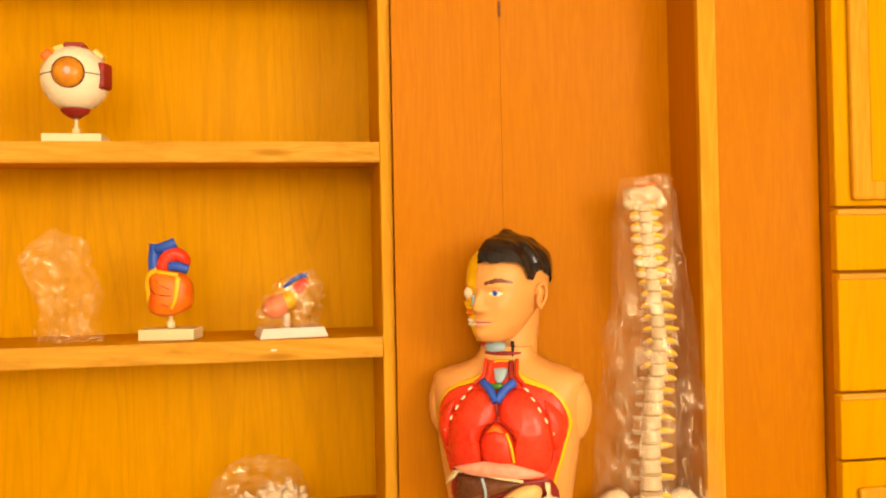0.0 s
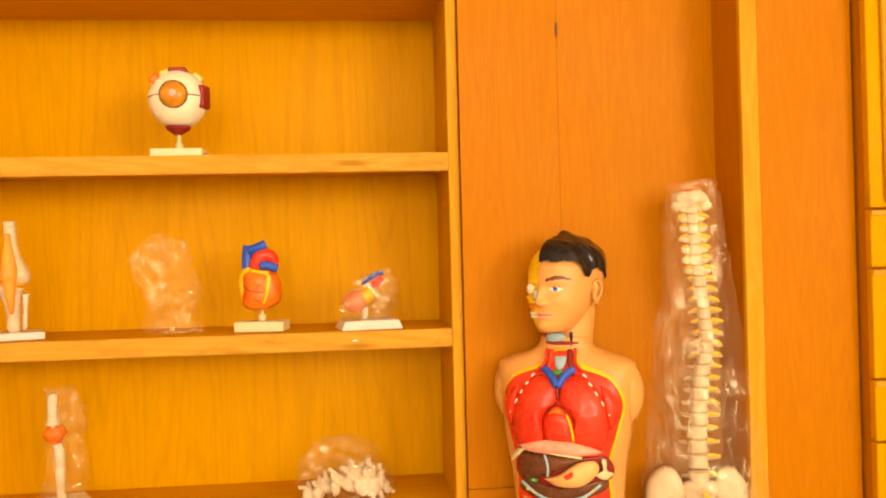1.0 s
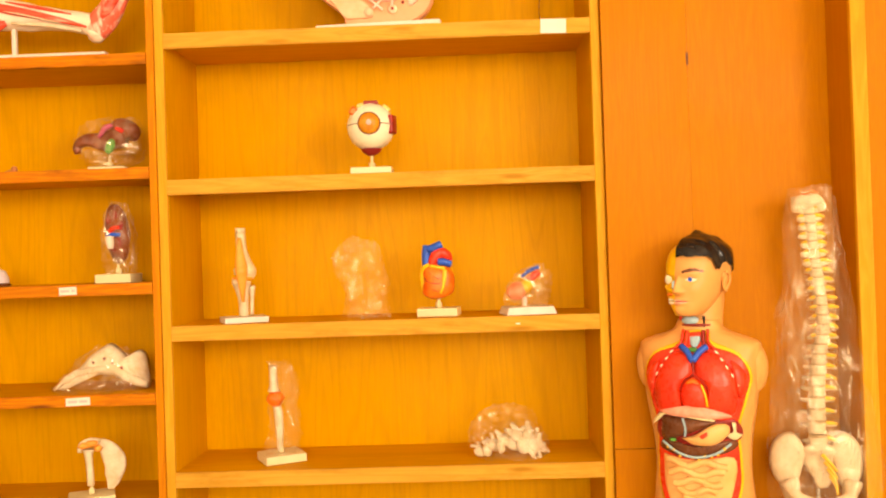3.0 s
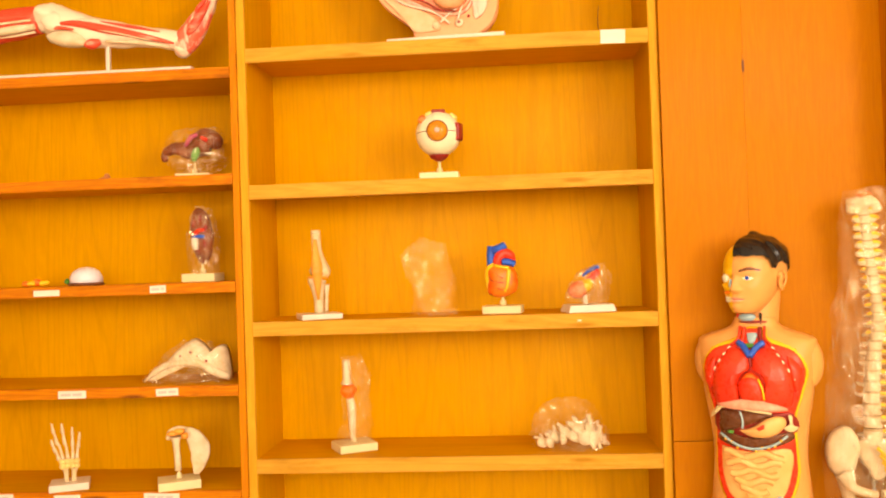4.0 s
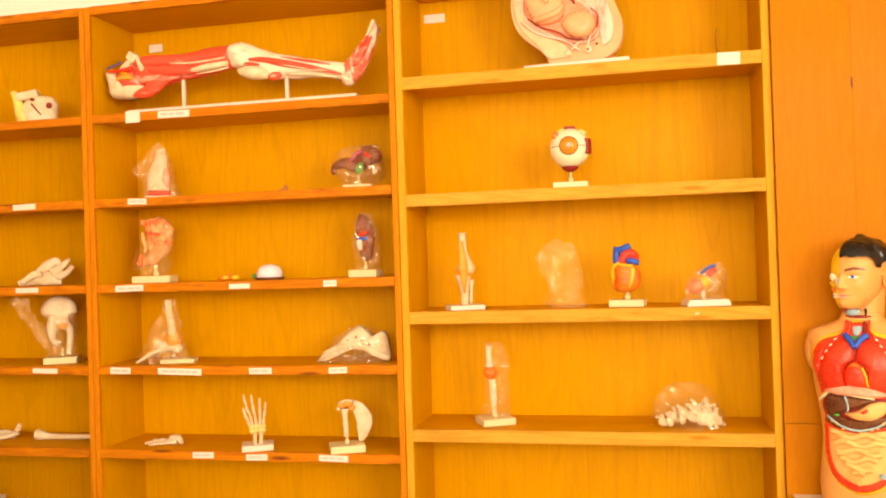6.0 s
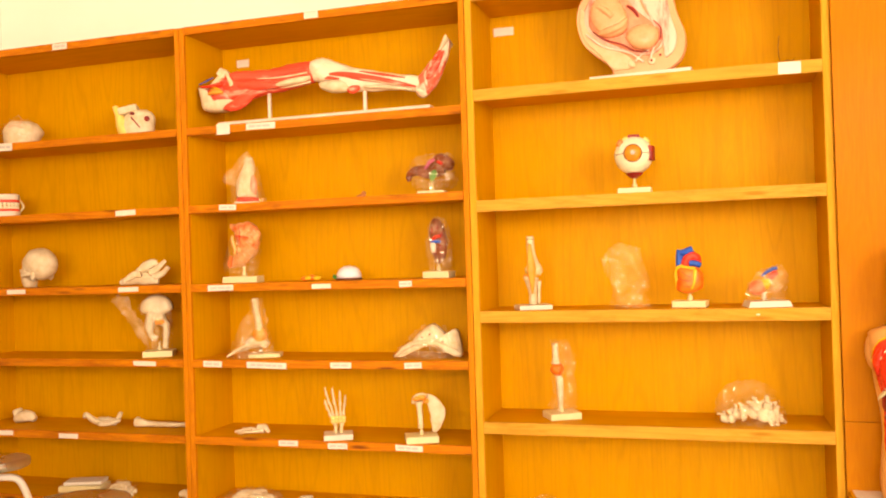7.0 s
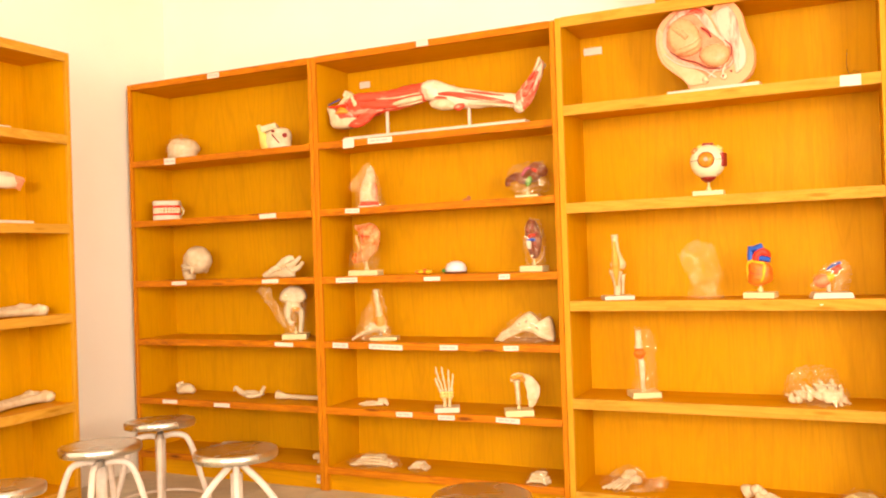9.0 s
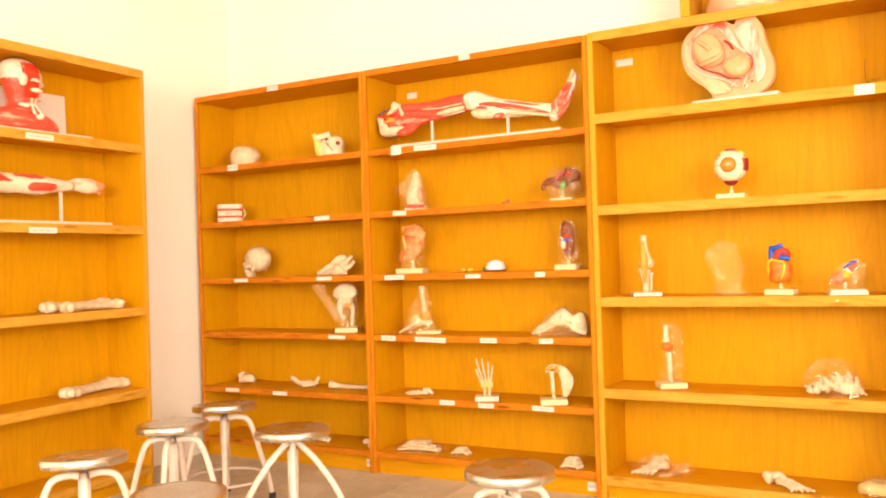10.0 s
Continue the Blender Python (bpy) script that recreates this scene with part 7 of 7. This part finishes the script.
# ---- models in the bookcase on the side wall ----
th = thing("head_muscle_bust", (-3.53, -1.235, 1.736), "red and cream muscle bust on a white base board", "anatomical model", 90)
bm = fresh()
box(bm, -0.30, 0.34, -0.09, 0.09, 0, 0.016, 0.002)
part("base_board", bm, WHITE_PLASTIC, th)
bm = fresh()
mats = [MUSCLE, TENDON, RED, IVORY]
vs = loft(bm, [(0, 0, 0.017, 0.215, 0.085), (0, 0, 0.06, 0.205, 0.082), (0.0, 0, 0.095, 0.15, 0.07), (0.01, 0, 0.115, 0.078, 0.058), (0.015, 0, 0.135, 0.056, 0.052), (0.02, 0, 0.165, 0.055, 0.055)], 0, 30, 4)
wobble(vs, 0.006, 24, 3)
vs = loft(bm, [(0.015, 0, 0.15, 0.05, 0.05), (0.03, 0, 0.175, 0.072, 0.055), (0.03, 0, 0.21, 0.085, 0.064), (0.028, 0, 0.25, 0.094, 0.07), (0.022, 0, 0.29, 0.096, 0.07), (0.015, 0, 0.325, 0.078, 0.058), (0.012, 0, 0.345, 0.04, 0.03), (0.012, 0, 0.35, 0.01, 0.01)], 2, 32, 4)
for f in {f for v in vs for f in v.link_faces}:
    c = f.calc_center_median()
    f.material_index = 1 if c.x > 0.082 or c.z > 0.325 or (c.x < -0.01 and c.z > 0.25) else (0 if c.x < 0.0 else 2)
for c, r, mi in (((0.122, 0, 0.246), (0.018, 0.012, 0.018), 1), ((0.112, 0, 0.278), (0.012, 0.034, 0.010), 1), ((0.112, 0, 0.180), (0.016, 0.024, 0.014), 1), ((0.110, -0.012, 0.226), (0.012, 0.024, 0.007), 0), ((0.06, -0.058, 0.205), (0.034, 0.012, 0.012), 1), ((0.045, -0.064, 0.250), (0.040, 0.008, 0.008), 1), ((0.03, -0.03, 0.130), (0.050, 0.040, 0.016), 1), ((0.07, -0.05, 0.085), (0.030, 0.036, 0.022), 1)):
    wobble(ball(bm, c, r, mi=mi), 0.004, 50, c[2] * 40)
ball(bm, (0.112, 0, 0.205), (0.014, 0.022, 0.012), mi=3)
ball(bm, (0.098, -0.030, 0.262), (0.014, 0.012, 0.011), mi=3)
wobble(ball(bm, (-0.01, -0.066, 0.245), (0.022, 0.012, 0.030), mi=1), 0.003, 50)
for k in range(4):
    tube(bm, [(0.03 + 0.012 * k, -0.05, 0.165, 0.007), (0.025 + 0.008 * k, -0.06, 0.135, 0.007), (0.02 + 0.02 * k, -0.075, 0.09, 0.008)], 1 if k % 2 else 0, 8)
part("bust", bm, mats, th)

th = thing("picture_card", (-3.668, -1.07, 1.737), "plain pinkish white card leaning on the back board", "card", 90)
bm = fresh()
box(bm, -0.20, 0.20, -0.003, 0.003, 0, 0.245, 0.001, m=pose(0, 0, 0, -2, 0, 0))
part("card", bm, plain("pinkish_card", (0.86, 0.70, 0.60), 0.6, (0.82, 0.64, 0.52), 5.0), th)

th = thing("arm_model", (-3.53, -1.15, 1.322), "red and cream muscle arm model on a white stand", "anatomical model", 90)
bm = fresh()
box(bm, -0.40, 0.40, -0.04, 0.04, 0, 0.018, 0.002)
part("base", bm, WHITE_PLASTIC, th)
for x in (-0.22, 0.135):
    bm = fresh()
    box(bm, x - 0.006, x + 0.006, -0.006, 0.006, 0.018, 0.175, 0.001)
    part("post", bm, WHITE_PLASTIC, th)
bm = fresh()
vs = tube(bm, [(-0.40, 0, 0.20, 0.05), (-0.28, 0, 0.195, 0.055), (-0.12, 0, 0.188, 0.044), (0.0, 0, 0.185, 0.044), (0.10, 0, 0.19, 0.034), (0.20, 0, 0.196, 0.022)], 0, 22, 6, flat=0.85)
wobble(vs, 0.006, 20, 4)
arm = part("arm", bm, TENDON, th)
for pts in ([(-0.40, -0.028, 0.21, 0.022), (-0.27, -0.032, 0.212, 0.032), (-0.17, -0.028, 0.20, 0.014), (-0.13, -0.026, 0.195, 0.005)], [(-0.07, -0.026, 0.178, 0.010), (-0.03, -0.028, 0.176, 0.020), (0.03, -0.027, 0.178, 0.021), (0.085, -0.022, 0.182, 0.015), (0.098, -0.018, 0.184, 0.005)], [(-0.12, -0.018, 0.224, 0.008), (-0.02, -0.018, 0.222, 0.012), (0.07, -0.014, 0.216, 0.005)]):
    bm = fresh()
    wobble(tube(bm, pts, 0, 14), 0.004, 30)
    part("muscle", bm, MUSCLE, arm)
bm = fresh()
vs = tube(bm, [(0.18, 0, 0.196, 0.022), (0.24, 0, 0.202, 0.034), (0.30, 0, 0.200, 0.038), (0.34, 0, 0.196, 0.026)], 0, 18, 5, flat=0.6)
wobble(vs, 0.003, 40)
hand = part("hand", bm, TENDON, arm)
for k in range(4):
    bm = fresh()
    tube(bm, [(0.325, -0.018 + 0.01 * k, 0.212 - 0.012 * k, 0.009), (0.358, -0.022 + 0.01 * k, 0.208 - 0.012 * k, 0.008), (0.372, -0.014 + 0.01 * k, 0.198 - 0.012 * k, 0.006)], 0, 8)
    part("finger", bm, PALE_PINK, hand)

for at, ends in (((-3.52, -0.94, 0.905), (((-0.20, -0.03, 0.030), (0.19, 0.04, 0.030)), ((-0.13, -0.075, 0.026), (0.215, -0.03, 0.024)))), ((-3.54, -0.86, 0.497), (((-0.185, -0.05, 0.026), (0.16, 0.05, 0.030)), ((-0.14, -0.04, 0.022), (0.20, 0.0, 0.026))))):
    for a, b in ends:
        th = thing("thigh_bone", at, "long cream thigh bone lying on the shelf", "anatomical model", 90, "long bones on the side bookcase")
        bm = fresh()
        long_bone(bm, a, b, 0.0175, 0.034, 0, a[0] * 20)
        for v in bm.verts:
            v.co.z = max(v.co.z, 0.001)
        part("bone", bm, WHITE_BONE, th)


# ---- floor tiles, last ----
TILE = 0.30
bm = fresh()
box(bm, -TILE / 2 + 0.002, TILE / 2 - 0.002, -TILE / 2 + 0.002, TILE / 2 - 0.002, -0.006, 0.0)
tile_mesh = bpy.data.meshes.new("tile")
bm.to_mesh(tile_mesh)
bm.free()


def tile_stone():
    m, nt, bsdf, _ = nodes_of("grey_tile")
    co = nt.nodes.new("ShaderNodeTexCoord").outputs["Object"]
    rnd = nt.nodes.new("ShaderNodeObjectInfo").outputs["Random"]
    add = node(nt, "ShaderNodeVectorMath", ((co, 0), (rnd, 1)))
    add.operation = "ADD"
    n = node(nt, "ShaderNodeTexNoise", ((add.outputs[0], 0),), Scale=6.0, Detail=5.0, Roughness=0.65)
    a = ramp(nt, n.outputs[0], ((0.3, (0.48, 0.39, 0.26)), (0.7, (0.67, 0.56, 0.39))))
    tone = ramp(nt, rnd, ((0.0, (0.78, 0.78, 0.78)), (1.0, (1.0, 1.0, 1.0))))
    col = mixc(nt, 1.0, a.outputs[0], tone.outputs[0], "MULTIPLY")
    nt.links.new(col, bsdf.inputs["Base Color"])
    bsdf.inputs["Roughness"].default_value = 0.42
    b = node(nt, "ShaderNodeBump", ((n.outputs[0], "Height"),), Strength=0.15, Distance=0.003)
    nt.links.new(b.outputs[0], bsdf.inputs["Normal"])
    return m


tile_mesh.materials.append(tile_stone())
for i in range(14):
    for j in range(10):
        t = new("tile", tile_mesh)
        t.parent = floor
        t.location = (LEFT + 0.15 + TILE * i, 0.16 - TILE * j + (0.15 if i % 2 else 0.0) - 0.15, random.uniform(-0.0012, 0.0))
# the rest of the tiles, joined
corners, quads = [], []
nx, ny = int((RIGHT - LEFT) / TILE) + 1, int((0.16 - REAR) / TILE) + 1
for i in range(nx):
    for j in range(ny):
        if i < 14 and j < 10:
            continue
        x, y = LEFT + 0.15 + TILE * i, 0.16 - TILE * j + (0.15 if i % 2 else 0.0) - 0.15
        x0, x1 = x - TILE / 2 + 0.002, min(x + TILE / 2 - 0.002, RIGHT)
        y0, y1 = max(y - TILE / 2 + 0.002, REAR), y + TILE / 2 - 0.002
        if x1 - x0 < 0.01 or y1 - y0 < 0.01:
            continue
        n = len(corners)
        corners += [(x0, y0, -0.006), (x1, y0, -0.006), (x1, y1, -0.006), (x0, y1, -0.006), (x0, y0, -0.0006), (x1, y0, -0.0006), (x1, y1, -0.0006), (x0, y1, -0.0006)]
        quads += [tuple(n + q for q in f) for f in ((4, 5, 6, 7), (0, 1, 5, 4), (1, 2, 6, 5), (2, 3, 7, 6), (3, 0, 4, 7))]
far = bpy.data.meshes.new("far_tiles")
far.from_pydata(corners, [], quads)
far.materials.append(GREY_STONE)
rest = new("far_tiles", far)
rest.parent = floor
tagged(rest, kind="stuff")
